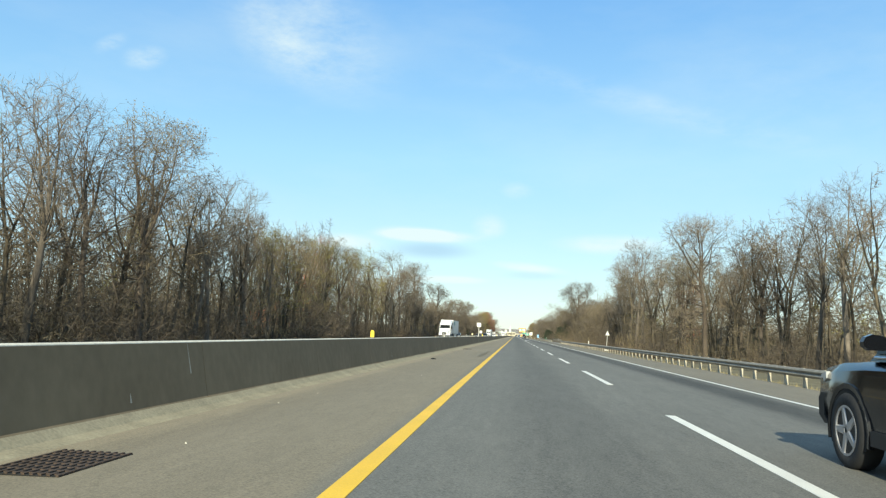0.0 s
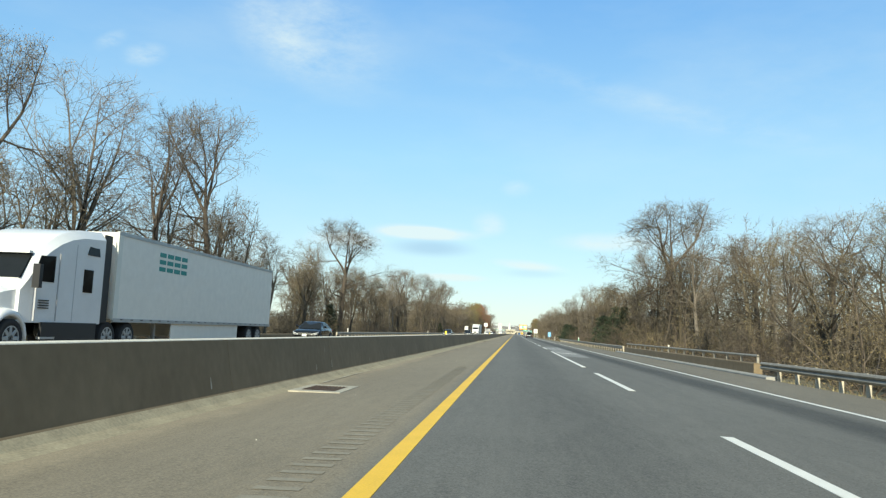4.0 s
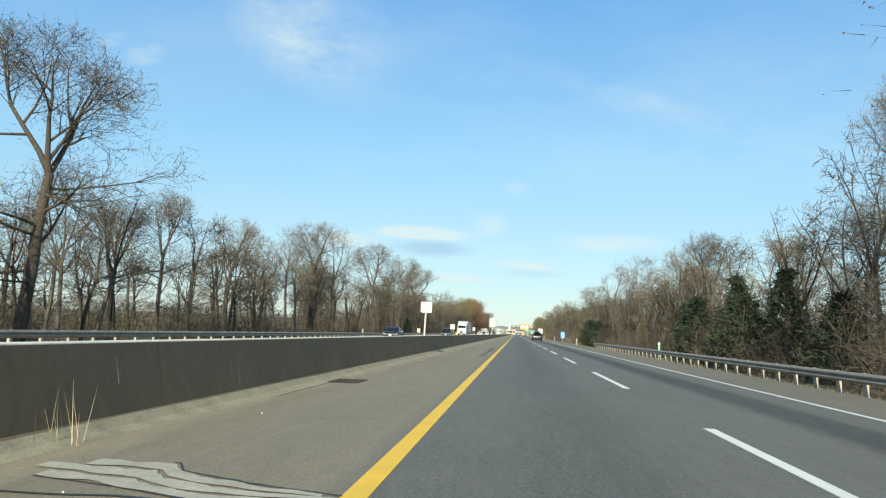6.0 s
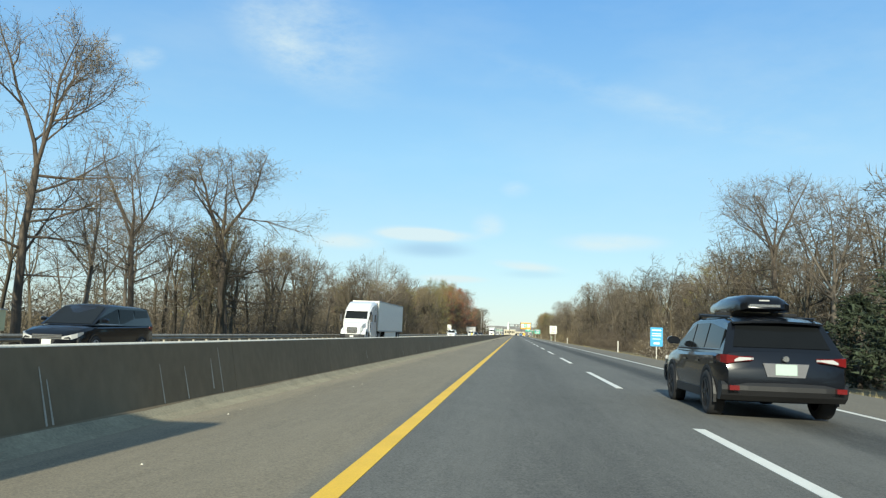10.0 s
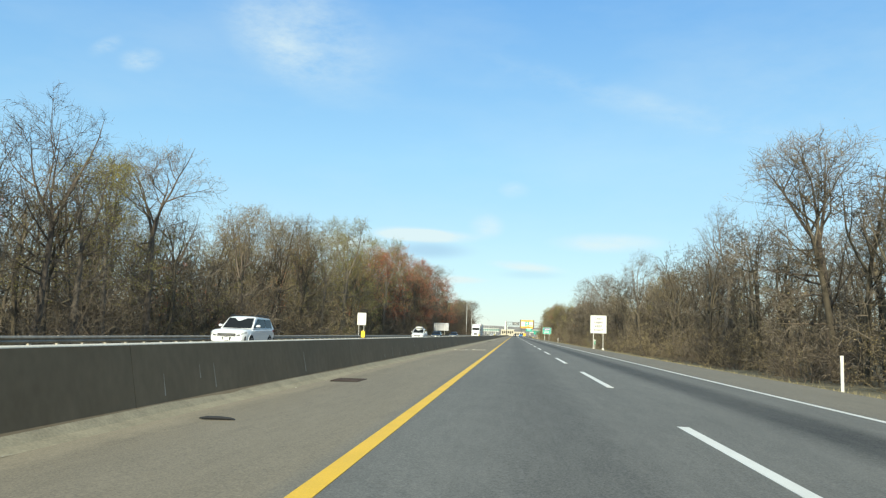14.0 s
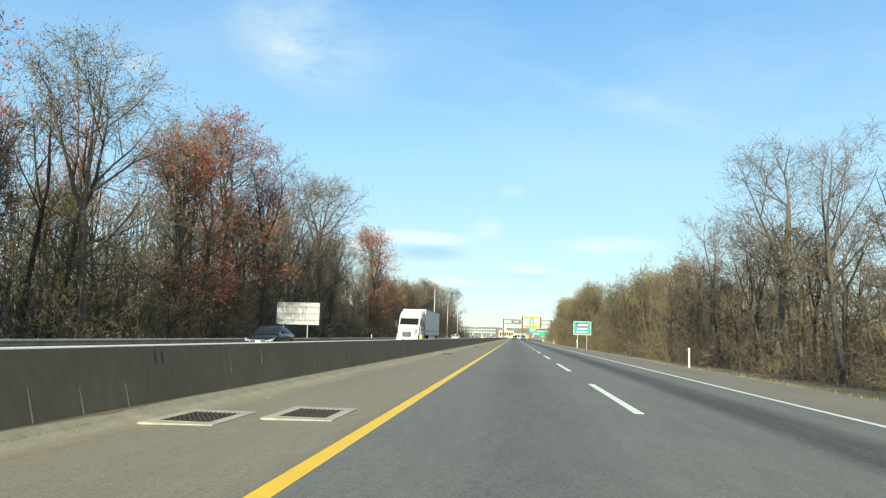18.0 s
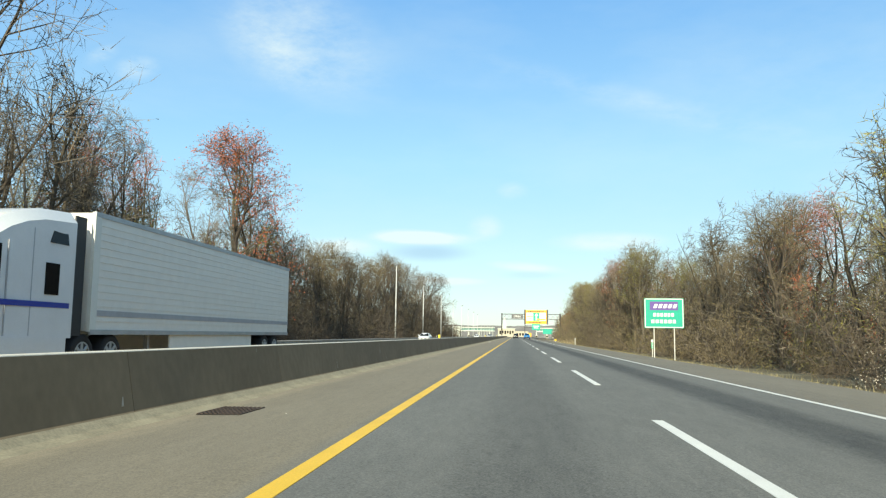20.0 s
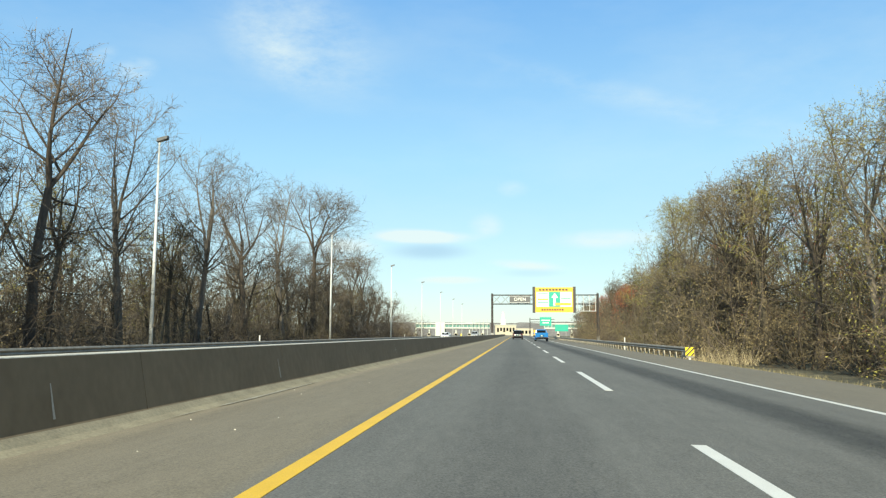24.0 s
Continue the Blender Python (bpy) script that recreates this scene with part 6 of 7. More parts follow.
        def wrap(nm, rows, material, parent, label=""):
            """A lamp that wraps round a corner: rows of (x, y, low, high), thickened inward."""
            return part(nm, Shape().loft([[(sgn * x, y, lo), (sgn * x, y, hi), (sgn * (x - 0.05), y + dy, hi), (sgn * (x - 0.05), y + dy, lo)] for x, y, lo, hi, dy in rows]), material, parent, label)

        hl = wrap("headlight", [(W * 0.25, yf + 0.016, zf - 0.15, zf - 0.07, -0.06), (W * 0.40, yf - 0.004, zf - 0.15, zf - 0.0, -0.06), (W * 0.462, yf - 0.15, zf - 0.09, zf + 0.05, -0.04), (W * 0.484, yf - 0.40, zf + 0.02, zf + 0.09, 0.0)], M_LIGHT, c)
        wrap("lamp_housing", [(W * 0.29, yf + 0.022, zf - 0.13, zf - 0.10, -0.05), (W * 0.37, yf + 0.012, zf - 0.13, zf - 0.06, -0.05)], M_TRIM, hl)
        t0, t1 = (tail or (0.30, 0.13))
        tl = wrap("tail_light", [(W * t0, yr - 0.012, zr - 0.02, zr + 0.04, 0.06), (W * 0.36, yr - 0.012, zr - 0.035, zr + 0.04, 0.06), (W * 0.46, yr - 0.005, zr - t1, zr + 0.06, 0.06), (W * 0.492, yr + 0.12, zr - t1 + 0.02, zr + 0.06, 0.04), (W * 0.497, yr + 0.34, zr - 0.02, zr + 0.04, 0.0)], M_TAIL, c)
        if cladding:
            wrap("clear_strip", [(W * t0, yr - 0.02, zr - 0.005, zr + 0.025, 0.05), (W * 0.36, yr - 0.02, zr - 0.03, zr + 0.03, 0.05), (W * 0.40, yr - 0.018, zr - 0.04, zr - 0.01, 0.05)], M_LIGHT, tl, "clear lens strip")
        part("reflector", Shape().box(sgn * W * 0.41 - 0.07, sgn * W * 0.41 + 0.07, yr - 0.09, yr + 0.1, stations[1][1] + 0.10, stations[1][1] + 0.17), M_TAIL, c)
    zb = stations[1][1]
    trim = cladding or M_TRIM
    if top_r[0] - base_r[0] < 0.5:      # upright tail: a lip over the rear window
        part("spoiler", Shape().loft([[(x * top_r[2] * 0.94, top_r[0] + dy + 0.04 * x * x, top_r[1] + dz - 0.03 * x * x) for dy, dz in ((-0.17, -0.02), (-0.17, 0.012), (0.14, 0.065), (0.14, 0.0))] for x in (-1, -0.6, 0, 0.6, 1)]), colour, c)
    part("rear_bumper", Shape().loft([[(x * W / 2, -L / 2 + dy - 0.05 + 0.11 * abs(x) ** 4, z) for x in (-0.98, -0.85, -0.6, 0, 0.6, 0.85, 0.98)] + [(x * W / 2, -L / 2 + dy + 0.3 + 0.05 * abs(x), z) for x in (0.96, 0, -0.96)] for z, dy in ((zb - 0.06, 0.14), (zb + 0.02, 0.04), (zb + 0.10, 0.0), (zb + 0.17, 0.0), (zb + 0.22, 0.045))]), trim, c)
    part("front_bumper", Shape().loft([[(x * W / 2, L / 2 - dy - 0.22 * abs(x) ** 3, z) for x in (0.96, 0.7, 0, -0.7, -0.96)] + [(x * W / 2, L / 2 - dy - 0.34, z) for x in (-0.96, 0, 0.96)] for z, dy in ((zb - 0.02, 0.12), (zb + 0.06, -0.02), (zb + 0.24, -0.03), (zb + 0.30, 0.03))]), trim, c)
    zf = stations[-2][2]
    g = part("grille", Shape().box(-W * 0.25, W * 0.25, L / 2 - 0.12, L / 2 + 0.012, zf - 0.16, zf + 0.0), M_TRIM, c)
    for k in range(3):
        part("bar", Shape().box(-W * 0.25, W * 0.25, L / 2 + 0.0, L / 2 + 0.022, zf - 0.14 + k * 0.05, zf - 0.115 + k * 0.05), M_CHROME, g)
    part("badge", Shape().tube([(0, -L / 2 - 0.03, stations[1][2] + 0.02), (0, -L / 2 + 0.02, stations[1][2] + 0.02)], [0.045, 0.045], 10), M_CHROME, c)
    if plate:
        part("number_plate", Shape().box(-0.155, 0.155, -L / 2 - 0.028, -L / 2 + 0.03, stations[1][2] - 0.22, stations[1][2] - 0.06), M_PLATE, c, "pale plate with plain bars")
        part("plate_bay", Shape().loft([[(-0.27, -L / 2 + d, stations[1][2] - 0.25), (0.27, -L / 2 + d, stations[1][2] - 0.25), (0.33, -L / 2 + d, stations[1][2] - 0.05), (-0.33, -L / 2 + d, stations[1][2] - 0.05)] for d in (-0.02, 0.04)]), M_BAY if cladding else M_TRIM, c)
        part("front_plate", Shape().box(-0.155, 0.155, L / 2 + 0.024, L / 2 + 0.034, zb + 0.08, zb + 0.24), M_SIGN_WHITE, c)
    return c


WAGON = [(0.0, 0.42, 0.74, 0.80, 0.90), (0.02, 0.36, 0.92, 1.02, 0.96), (0.12, 0.25, 0.95, 1.06, 1.0), (0.5, 0.24, 0.92, 1.02, 1.0), (0.72, 0.24, 0.90, 1.02, 1.0), (0.86, 0.26, 0.84, 0.97, 0.98), (0.965, 0.30, 0.76, 0.86, 0.93), (1.0, 0.38, 0.62, 0.70, 0.80)]
WAGON_CAB = [(0.025, 0.98, 0.95), (0.095, 1.50, 0.76), (0.17, 1.56, 0.75), (0.48, 1.58, 0.77), (0.57, 1.53, 0.77), (0.735, 1.00, 0.92)]
SEDAN = [(0.0, 0.45, 0.72, 0.78, 0.88), (0.02, 0.34, 0.88, 0.99, 0.95), (0.14, 0.22, 0.90, 1.02, 1.0), (0.5, 0.20, 0.86, 0.95, 1.0), (0.72, 0.21, 0.82, 0.93, 1.0), (0.86, 0.22, 0.76, 0.86, 0.98), (0.965, 0.26, 0.66, 0.75, 0.92), (1.0, 0.34, 0.54, 0.60, 0.78)]
SEDAN_CAB = [(0.10, 0.98, 0.90), (0.27, 1.38, 0.72), (0.38, 1.43, 0.73), (0.50, 1.44, 0.74), (0.56, 1.41, 0.73), (0.74, 0.93, 0.90)]
SUV = [(0.0, 0.45, 0.80, 0.88, 0.92), (0.02, 0.40, 1.0, 1.08, 0.97), (0.12, 0.27, 1.02, 1.12, 1.0), (0.5, 0.26, 1.0, 1.09, 1.0), (0.72, 0.27, 0.98, 1.08, 1.0), (0.86, 0.30, 0.94, 1.05, 0.99), (0.965, 0.34, 0.84, 0.98, 0.95), (1.0, 0.42, 0.70, 0.84, 0.84)]
SUV_CAB = [(0.02, 1.06, 0.95), (0.075, 1.66, 0.78), (0.16, 1.72, 0.77), (0.48, 1.74, 0.79), (0.57, 1.69, 0.78), (0.72, 1.07, 0.93)]
VAN = [(0.0, 0.42, 0.80, 0.90, 0.93), (0.015, 0.32, 0.98, 1.08, 0.97), (0.12, 0.22, 1.0, 1.10, 1.0), (0.5, 0.21, 0.96, 1.05, 1.0), (0.75, 0.22, 0.93, 1.03, 1.0), (0.88, 0.24, 0.84, 0.96, 0.98), (0.97, 0.28, 0.72, 0.82, 0.92), (1.0, 0.36, 0.60, 0.68, 0.80)]
VAN_CAB = [(0.015, 1.04, 0.96), (0.06, 1.66, 0.82), (0.16, 1.72, 0.81), (0.50, 1.74, 0.82), (0.60, 1.68, 0.81), (0.80, 1.03, 0.92)]
P4 = [0.08, 0.30, 0.50, 0.70]


def on_road(x, y):
    return (x, y, road_z(x) + 0.004)


FAR_LEFT, FAR_RIGHT = -9.8, -13.4
car("estate_car", "dark grey estate car with black cladding on the road", "car", on_road(5.19, 369.75), 0, 4.86, 1.86, 1.58, P_GREY, WAGON, WAGON_CAB, [0.07, 0.28, 0.47, 0.70], (0.185, 0.75), 0.355, True, M_TRIM, rim=M_TRIM, tail=(0.27, 0.075))
roof_box = thing("roof_box", "glossy black roof box strapped on an estate car", "roof box", (5.19, 369.75, road_z(5.19) - 0.06))
bx = Shape()
bx.loft([[(-w, y, z0), (-w * 1.02, y, z0 + 0.10), (-w * 0.9, y, z1 - 0.06), (-w * 0.6, y, z1), (w * 0.6, y, z1), (w * 0.9, y, z1 - 0.06), (w * 1.02, y, z0 + 0.10), (w, y, z0)] for y, w, z0, z1 in ((-1.55, 0.29, 1.78, 1.87), (-1.48, 0.38, 1.75, 1.95), (-1.25, 0.42, 1.74, 2.01), (-0.3, 0.42, 1.74, 2.03), (0.4, 0.39, 1.75, 1.97), (0.75, 0.28, 1.78, 1.87))])
lid = part("shell", bx, P_BLACK, roof_box)
lid.data.shade_smooth()
lid.data.set_sharp_from_angle(angle=radians(40))
part("label_strip", Shape().box(-0.10, 0.06, -1.53, -1.49, 1.905, 1.925), M_LIGHT, roof_box)
part("label_strip", Shape().box(-0.26, 0.22, -1.562, -1.54, 1.81, 1.85), M_CHROME, roof_box)
for y in (-1.0, 0.15):
    part("crossbar", Shape().tube([(-0.66, y, 1.70), (0.66, y, 1.70)], [0.03, 0.03], 6), M_TRIM, roof_box)
    for x in (-0.3, 0.3):
        part("clamp", Shape().box(x - 0.05, x + 0.05, y - 0.05, y + 0.05, 1.70, 1.77), M_TRIM, roof_box)

car("suv", "glossy black SUV with alloy wheels in the next lane", "suv", on_road(5.40, 9.45), 0, 4.85, 1.94, 1.72, P_BLACK, SUV, SUV_CAB, P4, (0.20, 0.795), 0.375, True)
car("suv", "dark SUV driving ahead towards the gantry", "suv", on_road(1.95, 992), 0, 4.7, 1.88, 1.70, P_BLACK, SUV, SUV_CAB, P4, (0.19, 0.785), 0.36, True)
car("minivan", "dark navy minivan on the far carriageway", "minivan", on_road(-13.5, 381.0), 180, 5.15, 2.0, 1.74, P_NAVY, VAN, VAN_CAB, [0.06, 0.27, 0.48, 0.74], (0.18, 0.79), 0.34)
car("suv", "white SUV on the far carriageway", "suv", on_road(FAR_RIGHT, 533.5), 180, 5.05, 1.93, 1.78, P_WHITE, SUV, SUV_CAB, P4, (0.19, 0.79), 0.37, True)
car("minivan", "white minivan with a loaded roof on the far carriageway", "minivan", on_road(FAR_RIGHT, 612.5), 180, 5.1, 1.98, 1.74, P_WHITE, VAN, VAN_CAB, [0.06, 0.27, 0.48, 0.74], (0.18, 0.79), 0.34)
load = thing("roof_load", "pale and dark bundles tied on a minivan roof", "luggage", (FAR_RIGHT, 612.5, road_z(FAR_RIGHT)))
for nm, mat, y0, y1, w in (("bundle", M_SIGN_WHITE, -1.0, 0.2, 0.55), ("bundle", M_TRIM, 0.25, 1.5, 0.5)):
    part(nm, Shape().loft([[(math.cos(a) * w * q, y, 1.90 + math.sin(a) * 0.14 * q) for a in np.linspace(0, 6.283, 11)[:-1]] for y, q in ((y0, 0.75), (y0 + 0.15, 1), (y1 - 0.15, 1), (y1, 0.75))]), mat, load)
car("sedan", "dark saloon car on the far carriageway", "car", on_road(FAR_RIGHT, 640), 180, 4.8, 1.84, 1.45, P_NAVY, SEDAN, SEDAN_CAB, [0.16, 0.38, 0.56], (0.20, 0.80), 0.33)
car("sedan", "black saloon car beside a wide sign", "car", on_road(FAR_RIGHT, 682), 180, 4.8, 1.84, 1.45, P_BLACK, SEDAN, SEDAN_CAB, [0.16, 0.38, 0.56], (0.20, 0.80), 0.33)
car("sedan", "dark blue saloon car on the far carriageway", "car", on_road(FAR_RIGHT, 308.4), 180, 4.7, 1.84, 1.45, P_NAVY, SEDAN, SEDAN_CAB, [0.16, 0.38, 0.56], (0.20, 0.80), 0.33)
car("sedan", "dark saloon car following a lorry", "car", on_road(FAR_RIGHT, 196.8), 180, 4.7, 1.84, 1.45, P_BLACK, SEDAN, SEDAN_CAB, [0.16, 0.38, 0.56], (0.20, 0.80), 0.33)
car("sedan", "white saloon car with dark windows", "car", on_road(FAR_RIGHT, 834.2), 180, 4.75, 1.87, 1.45, P_WHITE, SEDAN, SEDAN_CAB, [0.16, 0.38, 0.56], (0.20, 0.80), 0.34)
car("sedan", "white car approaching from the toll plaza", "car", on_road(FAR_RIGHT, 1010), 180, 4.75, 1.87, 1.45, P_WHITE, SEDAN, SEDAN_CAB, [0.16, 0.38, 0.56], (0.20, 0.80), 0.34)
car("suv", "silver SUV approaching from the toll plaza", "suv", on_road(FAR_LEFT, 1060), 180, 4.7, 1.88, 1.70, P_SILVER, SUV, SUV_CAB, P4, (0.19, 0.785), 0.36)


def pickup(label, at, colour):
    stations = [(0.0, 0.50, 0.90, 1.02, 0.94), (0.02, 0.45, 0.98, 1.06, 0.98), (0.14, 0.36, 1.0, 1.08, 1.0), (0.5, 0.34, 1.0, 1.08, 1.0), (0.72, 0.36, 1.0, 1.10, 1.0), (0.88, 0.40, 1.0, 1.08, 0.99), (0.97, 0.42, 0.92, 1.02, 0.96), (1.0, 0.46, 0.75, 0.9, 0.9)]
    cab = [(0.37, 1.06, 0.95), (0.39, 1.74, 0.78), (0.45, 1.84, 0.78), (0.58, 1.85, 0.79), (0.63, 1.80, 0.78), (0.74, 1.08, 0.94)]
    p = car("pickup_truck", label, "pickup", at, 0, 5.8, 2.0, 1.85, colour, stations, cab, [0.40, 0.55, 0.70], (0.2, 0.8), 0.40)
    part("bed_floor", Shape().box(-0.8, 0.8, -2.75, -0.8, 1.095, 1.12), M_TRIM, p)
    for sx in (-1, 1):
        part("bed_side", Shape().box(sx * 0.9 - 0.06, sx * 0.9 + 0.06, -2.8, -0.75, 1.0, 1.32), colour, p)
    part("tailgate", Shape().box(-0.96, 0.96, -2.92, -2.84, 0.72, 1.32), colour, p)
    return p


pickup("bright blue pickup truck driving ahead", on_road(5.6, 968), P_BLUE)


def lorry(label, trailer_label, x, front, colour, stripe=None, letters=False, ribbed=False):
    """A tractor with sleeper cab and its box trailer; the front looks to -y. front: where the bumper stands."""
    z = road_z(x)
    t = thing("lorry_tractor", label, "lorry", (x, front, z), 180, "lorries")
    # built with the front to +y, the bumper at y = 0
    part("hood", Shape().loft([[(-w, y, z0), (-w, y, z1 - 0.12), (-w * 0.8, y, z1), (w * 0.8, y, z1), (w, y, z1 - 0.12), (w, y, z0)] for y, w, z0, z1 in ((-0.04, 0.60, 0.75, 1.26), (-0.14, 0.72, 0.74, 1.46), (-0.4, 0.84, 0.72, 1.66), (-1.0, 0.94, 0.72, 1.86), (-1.75, 1.04, 0.72, 2.02))]), colour, t, smooth=False)
    for s in (-1, 1):
        part("fender", Shape().loft([[(s * x_, -1.15 + math.cos(a) * q, 0.52 + math.sin(a) * q) for x_, q in ((0.78, 0.60), (1.13, 0.60), (1.17, 0.66), (1.10, 0.78), (0.78, 0.86))] for a in np.linspace(-0.1, math.pi + 0.15, 12)]), colour, t, smooth=True)
    cab = Shape().loft([[(-w, y, 0.95), (-w, y, z1 - 0.25), (-w * 0.86, y, z1), (w * 0.86, y, z1), (w, y, z1 - 0.25), (w, y, 0.95)] for y, w, z1 in ((-1.45, 1.10, 2.06), (-1.7, 1.14, 2.35), (-2.1, 1.18, 2.88), (-2.5, 1.2, 3.2), (-3.0, 1.22, 3.48), (-3.5, 1.235, 3.66), (-4.1, 1.245, 3.78), (-5.3, 1.25, 3.86))])
    shell = part("cab", cab, colour, t)
    shell.data.shade_smooth()
    shell.data.set_sharp_from_angle(angle=radians(32))
    part("windscreen", Shape().loft([[(-1.02, -1.55 + d, 2.16), (1.02, -1.55 + d, 2.16), (0.98, -2.05 + d, 2.86), (-0.98, -2.05 + d, 2.86)] for d in (-0.02, 0.06)]), M_SCREEN, t)
    for s in (-1, 1):
        part("side_window", Shape().loft([[(s * (1.15 + d), -1.85, 2.1), (s * (1.20 + d), -2.75, 2.1), (s * (1.20 + d), -2.75, 2.85), (s * (1.16 + d), -2.15, 2.82)] for d in (0.0, 0.03)]), M_GLASS, t)
        part("sleeper_window", Shape().box(s * 1.245 - 0.02, s * 1.245 + 0.02, -4.7, -4.2, 1.9, 2.6), M_GLASS, t)
        part("upper_window", Shape().loft([[(s * (1.235 + d), -4.3, 3.05), (s * (1.24 + d), -5.0, 3.05), (s * (1.21 + d), -4.95, 3.42), (s * (1.21 + d), -4.45, 3.42)] for d in (0.0, 0.03)]), M_GLASS, t)
        for y, z0, z1 in ((-1.95, 1.0, 2.1), (-2.95, 1.0, 2.95), (-3.75, 1.0, 3.3)):
            part("panel_seam", Shape().box(s * 1.225 - 0.02, s * 1.225 + 0.028, y - 0.012, y + 0.012, z0, z1), M_SIGN_BACK, t)
        for k in range(4):
            part("side_vent", Shape().box(s * 1.205 - 0.02, s * 1.205 + 0.022, -2.6, -2.15, 1.35 + k * 0.07, 1.38 + k * 0.07), M_TRIM, t)
        # added dark plate that stands in for the shaded gap before the trailer
        part("gap_fairing", Shape().box(s * 1.2 - 0.02, s * 1.2 + 0.02, -5.75, -5.3, 1.0, 3.8), M_TRIM, t)
        part("mirror", Shape().box(s * 1.42 - 0.1, s * 1.42 + 0.1, -1.75, -1.6, 1.9, 2.55), M_TRIM, t)
        part("mirror_arm", Shape().tube([(s * 1.15, -1.9, 2.2), (s * 1.42, -1.7, 2.2)], [0.025, 0.025], 5), M_TRIM, t)
        part("headlight", Shape().loft([[(s * 0.60, -0.12 + d, 1.05), (s * 0.86, -0.30 + d, 1.05), (s * 0.9, -0.42 + d, 1.32), (s * 0.62, -0.2 + d, 1.28)] for d in (0.0, 0.07)]), M_LIGHT, t)
        part("fairing", Shape().box(s * 1.22 - 0.04, s * 1.22 + 0.04, -5.1, -2.3, 0.42, 0.97), M_TRIM if letters else colour, t)
        part("fuel_tank", Shape().tube([(s * 0.85, -4.9, 0.75), (s * 0.85, -3.0, 0.75)], [0.3, 0.3], 12), M_CHROME, t)
        part("step", Shape().box(s * 1.24 - 0.06, s * 1.24 + 0.05, -2.9, -2.2, 0.5, 0.56), M_STEEL, t)
        for y in (-1.15, -5.9, -7.2):
            wheel(t, s * (1.02 if y > -2 else 0.95), y, 0.52, 0.32 if y > -2 else 0.5, M_STEEL, 8)
    part("bumper", Shape().loft([[(x_, -0.25 * abs(x_ / 1.1) ** 2 + d, z_) for x_ in (-1.12, -0.6, 0.6, 1.12)] + [(1.1, -0.6, z_), (-1.1, -0.6, z_)] for z_, d in ((0.35, 0.0), (0.5, 0.06), (0.75, 0.04))]), M_TRIM if not stripe else colour, t)
    part("lower_intake", Shape().box(-0.55, 0.55, 0.02, 0.055, 0.42, 0.60), M_TRIM, t)
    grille = part("grille", Shape().loft([[(-w_, y_, z_), (w_, y_, z_), (w_, y_ - 0.14, z_), (-w_, y_ - 0.14, z_)] for w_, y_, z_ in ((0.44, 0.0, 0.82), (0.50, 0.0, 1.10), (0.46, -0.04, 1.38))]), M_TRIM, t)
    for k in range(6):
        part("bar", Shape().box(-0.45, 0.45, -0.05, 0.02, 0.86 + k * 0.085, 0.89 + k * 0.085), M_CHROME, grille)
    part("chassis", Shape().box(-0.45, 0.45, -7.9, -0.5, 0.6, 0.9), M_TRIM, t)
    part("front_plate", Shape().box(-0.16, 0.16, 0.065, 0.075, 0.48, 0.62), M_SIGN_WHITE, t)
    part("visor", Shape().box(-1.0, 1.0, -2.02, -1.85, 2.86, 2.93), colour, t)
    if stripe:
        for s in (-1, 1):
            part("stripe", Shape().box(s * 1.255 - 0.004, s * 1.255 + 0.012, -5.15, -2.3, 1.62, 1.74), stripe, t)
    q = thing("box_trailer", trailer_label, "trailer", (x, front, z), 180, "box trailers")
    y0, y1 = -6.0, -22.1
    part("box", Shape().box(-1.29, 1.29, y1, y0, 1.12, 3.98), M_TRAILER, q, "white box body")
    for zz in (1.10, 3.96):
        for s in (-1, 1):
            part("edge_rail", Shape().box(s * 1.295 - 0.02, s * 1.295 + 0.02, y1 - 0.01, y0 + 0.01, zz - 0.07, zz + 0.05), M_STEEL, q)
    if ribbed:
        for k in range(14):
            zz = 1.35 + k * 0.18
            part("rib", Shape().box(-1.305, -1.285, y1, y0, zz, zz + 0.03), M_TRAILER, q)
        part("stripe", Shape().box(-1.308, -1.29, y1, y0, 1.48, 1.62), M_SIGN_BACK, q)
    part("nose_post", Shape().box(-1.31, -1.22, y0 - 0.25, y0 + 0.03, 1.1, 4.0), M_SIGN_WHITE, q)
    for s in (-1, 1):
        part("skirt", Shape().box(s * 1.2 - 0.02, s * 1.2 + 0.02, -17.6, -10.5, 0.45, 1.1), M_TRAILER, q)
        for y in (-19.3, -20.6):
            wheel(q, s * 0.95, y, 0.52, 0.5, M_STEEL, 8)
        for y in (-9.9,):
            part("landing_leg", Shape().box(s * 0.8 - 0.06, s * 0.8 + 0.06, y - 0.06, y + 0.06, 0.25, 1.1), M_STEEL, q)
    part("bogie", Shape().box(-0.7, 0.7, -21.2, -18.6, 0.6, 1.1), M_TRIM, q)
    if letters:
        for k in range(4):
            ya = -9.0 - k * 0.62
            boxes = [(ya - 0.50, ya, 3.46, 3.62), (ya - 0.50, ya, 3.20, 3.36), (ya - 0.50, ya, 2.94, 3.10)]
            block = Shape()
            for p0, p1, z0, z1 in boxes:
                block.box(-1.302, -1.291, p0, p1, z0, z1)
            part("logo_bar", block, M_TEAL, q)
        for k in range(22):
            part("marker_light", Shape().box(-1.325, -1.295, -6.6 - k * 0.7, -6.45 - k * 0.7, 1.10, 1.13), M_TRIM, q)
    return t


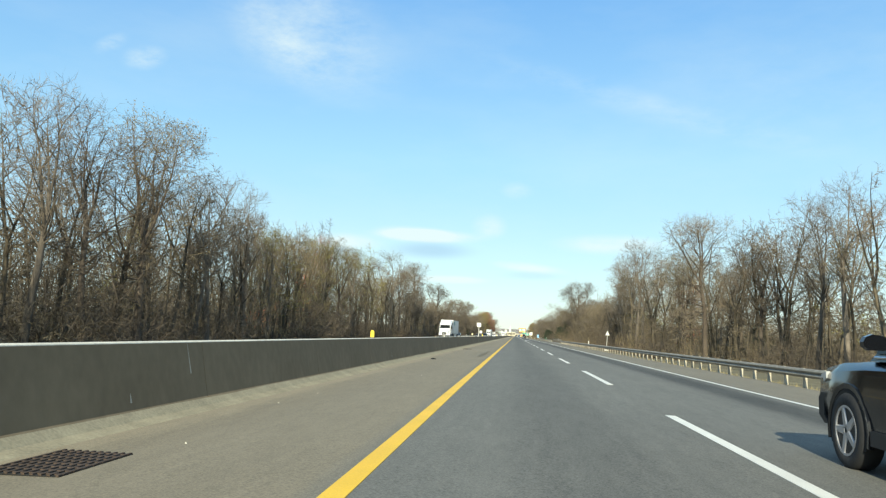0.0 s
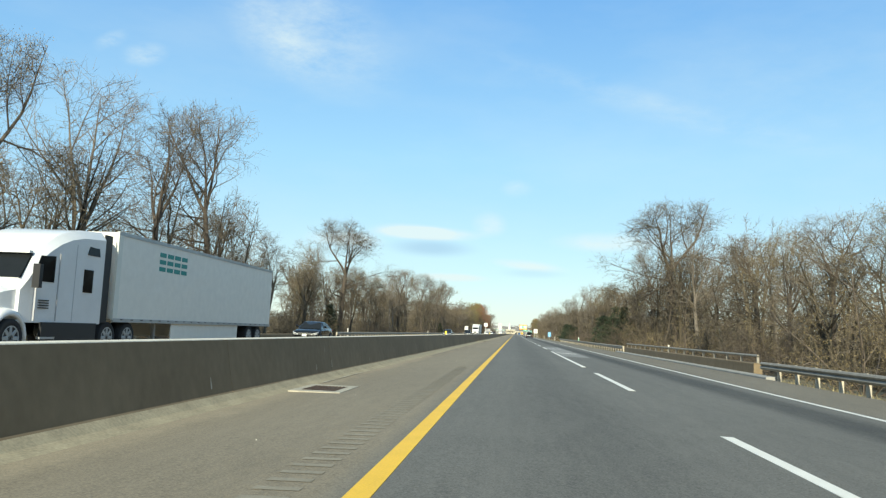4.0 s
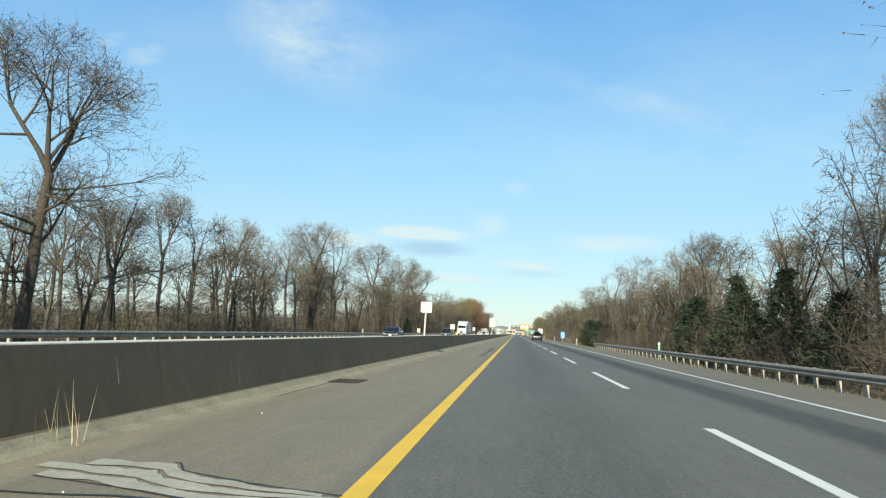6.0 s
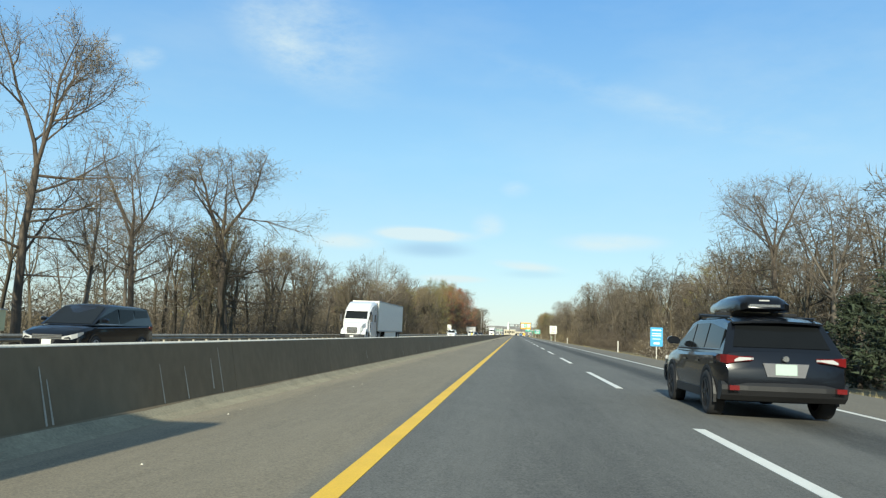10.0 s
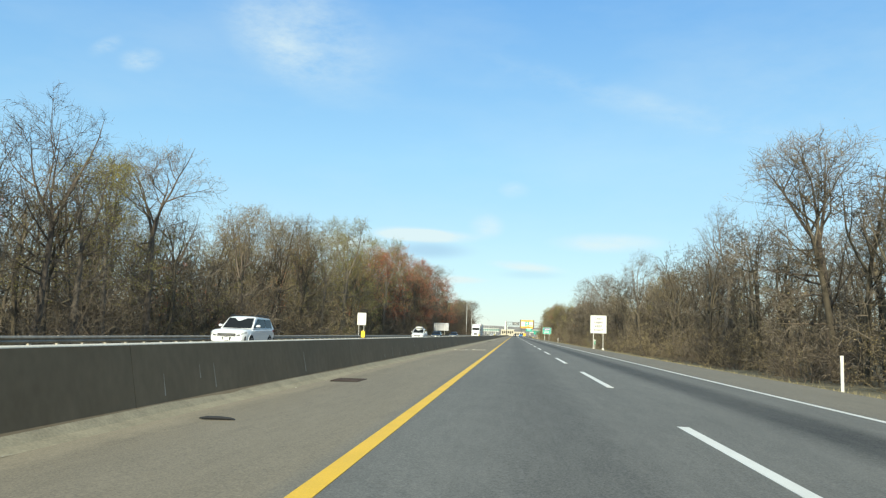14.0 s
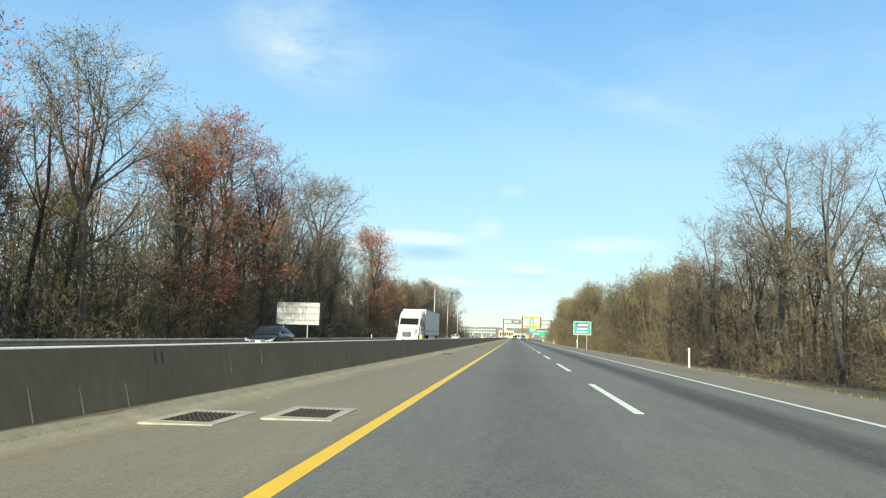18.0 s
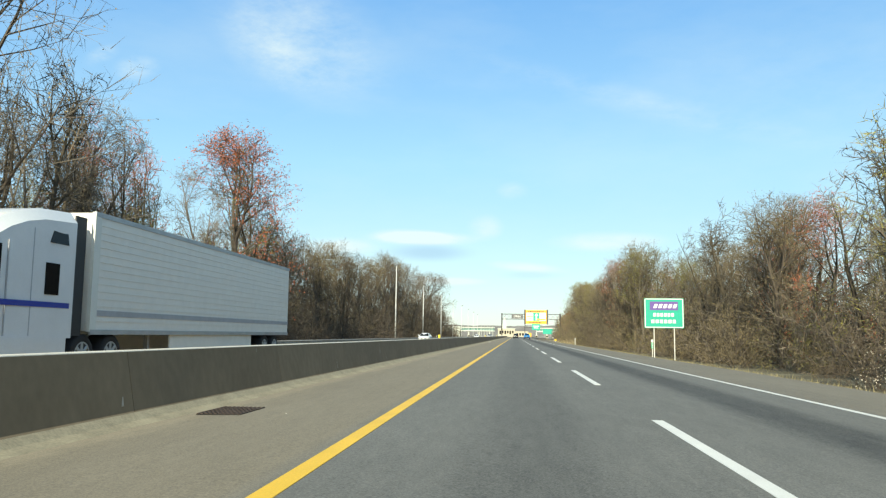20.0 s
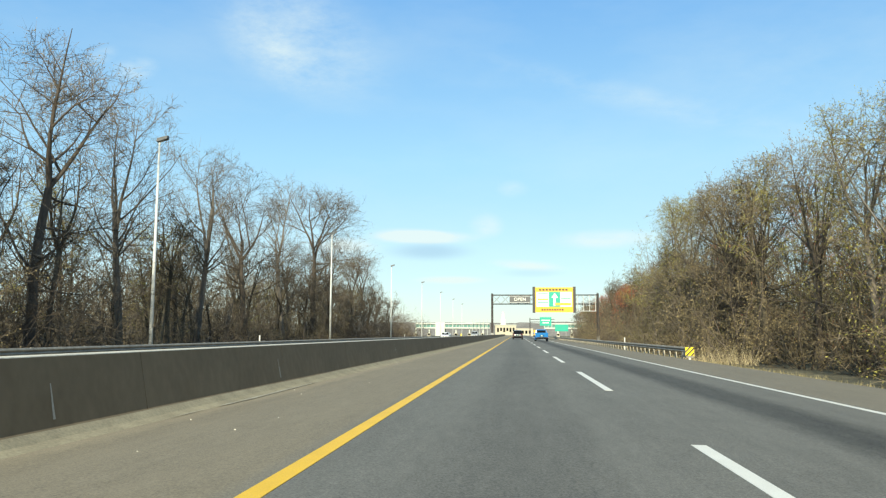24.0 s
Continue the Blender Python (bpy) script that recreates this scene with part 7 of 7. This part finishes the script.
lorry("white long-nosed lorry with a sleeper cab", "white box trailer with teal logo bars", FAR_RIGHT, 160.6, P_WHITE, letters=True)
lorry("white sleeper-cab lorry approaching along the woods", "grey-white box trailer behind a lorry", FAR_RIGHT, 423.5, P_WHITE)
lorry("white sleeper-cab lorry with a blue stripe", "ribbed white box trailer with a grey stripe", FAR_LEFT, 717.0, P_WHITE, stripe=paint("blue stripe paint", (0.03, 0.06, 0.35)), ribbed=True)
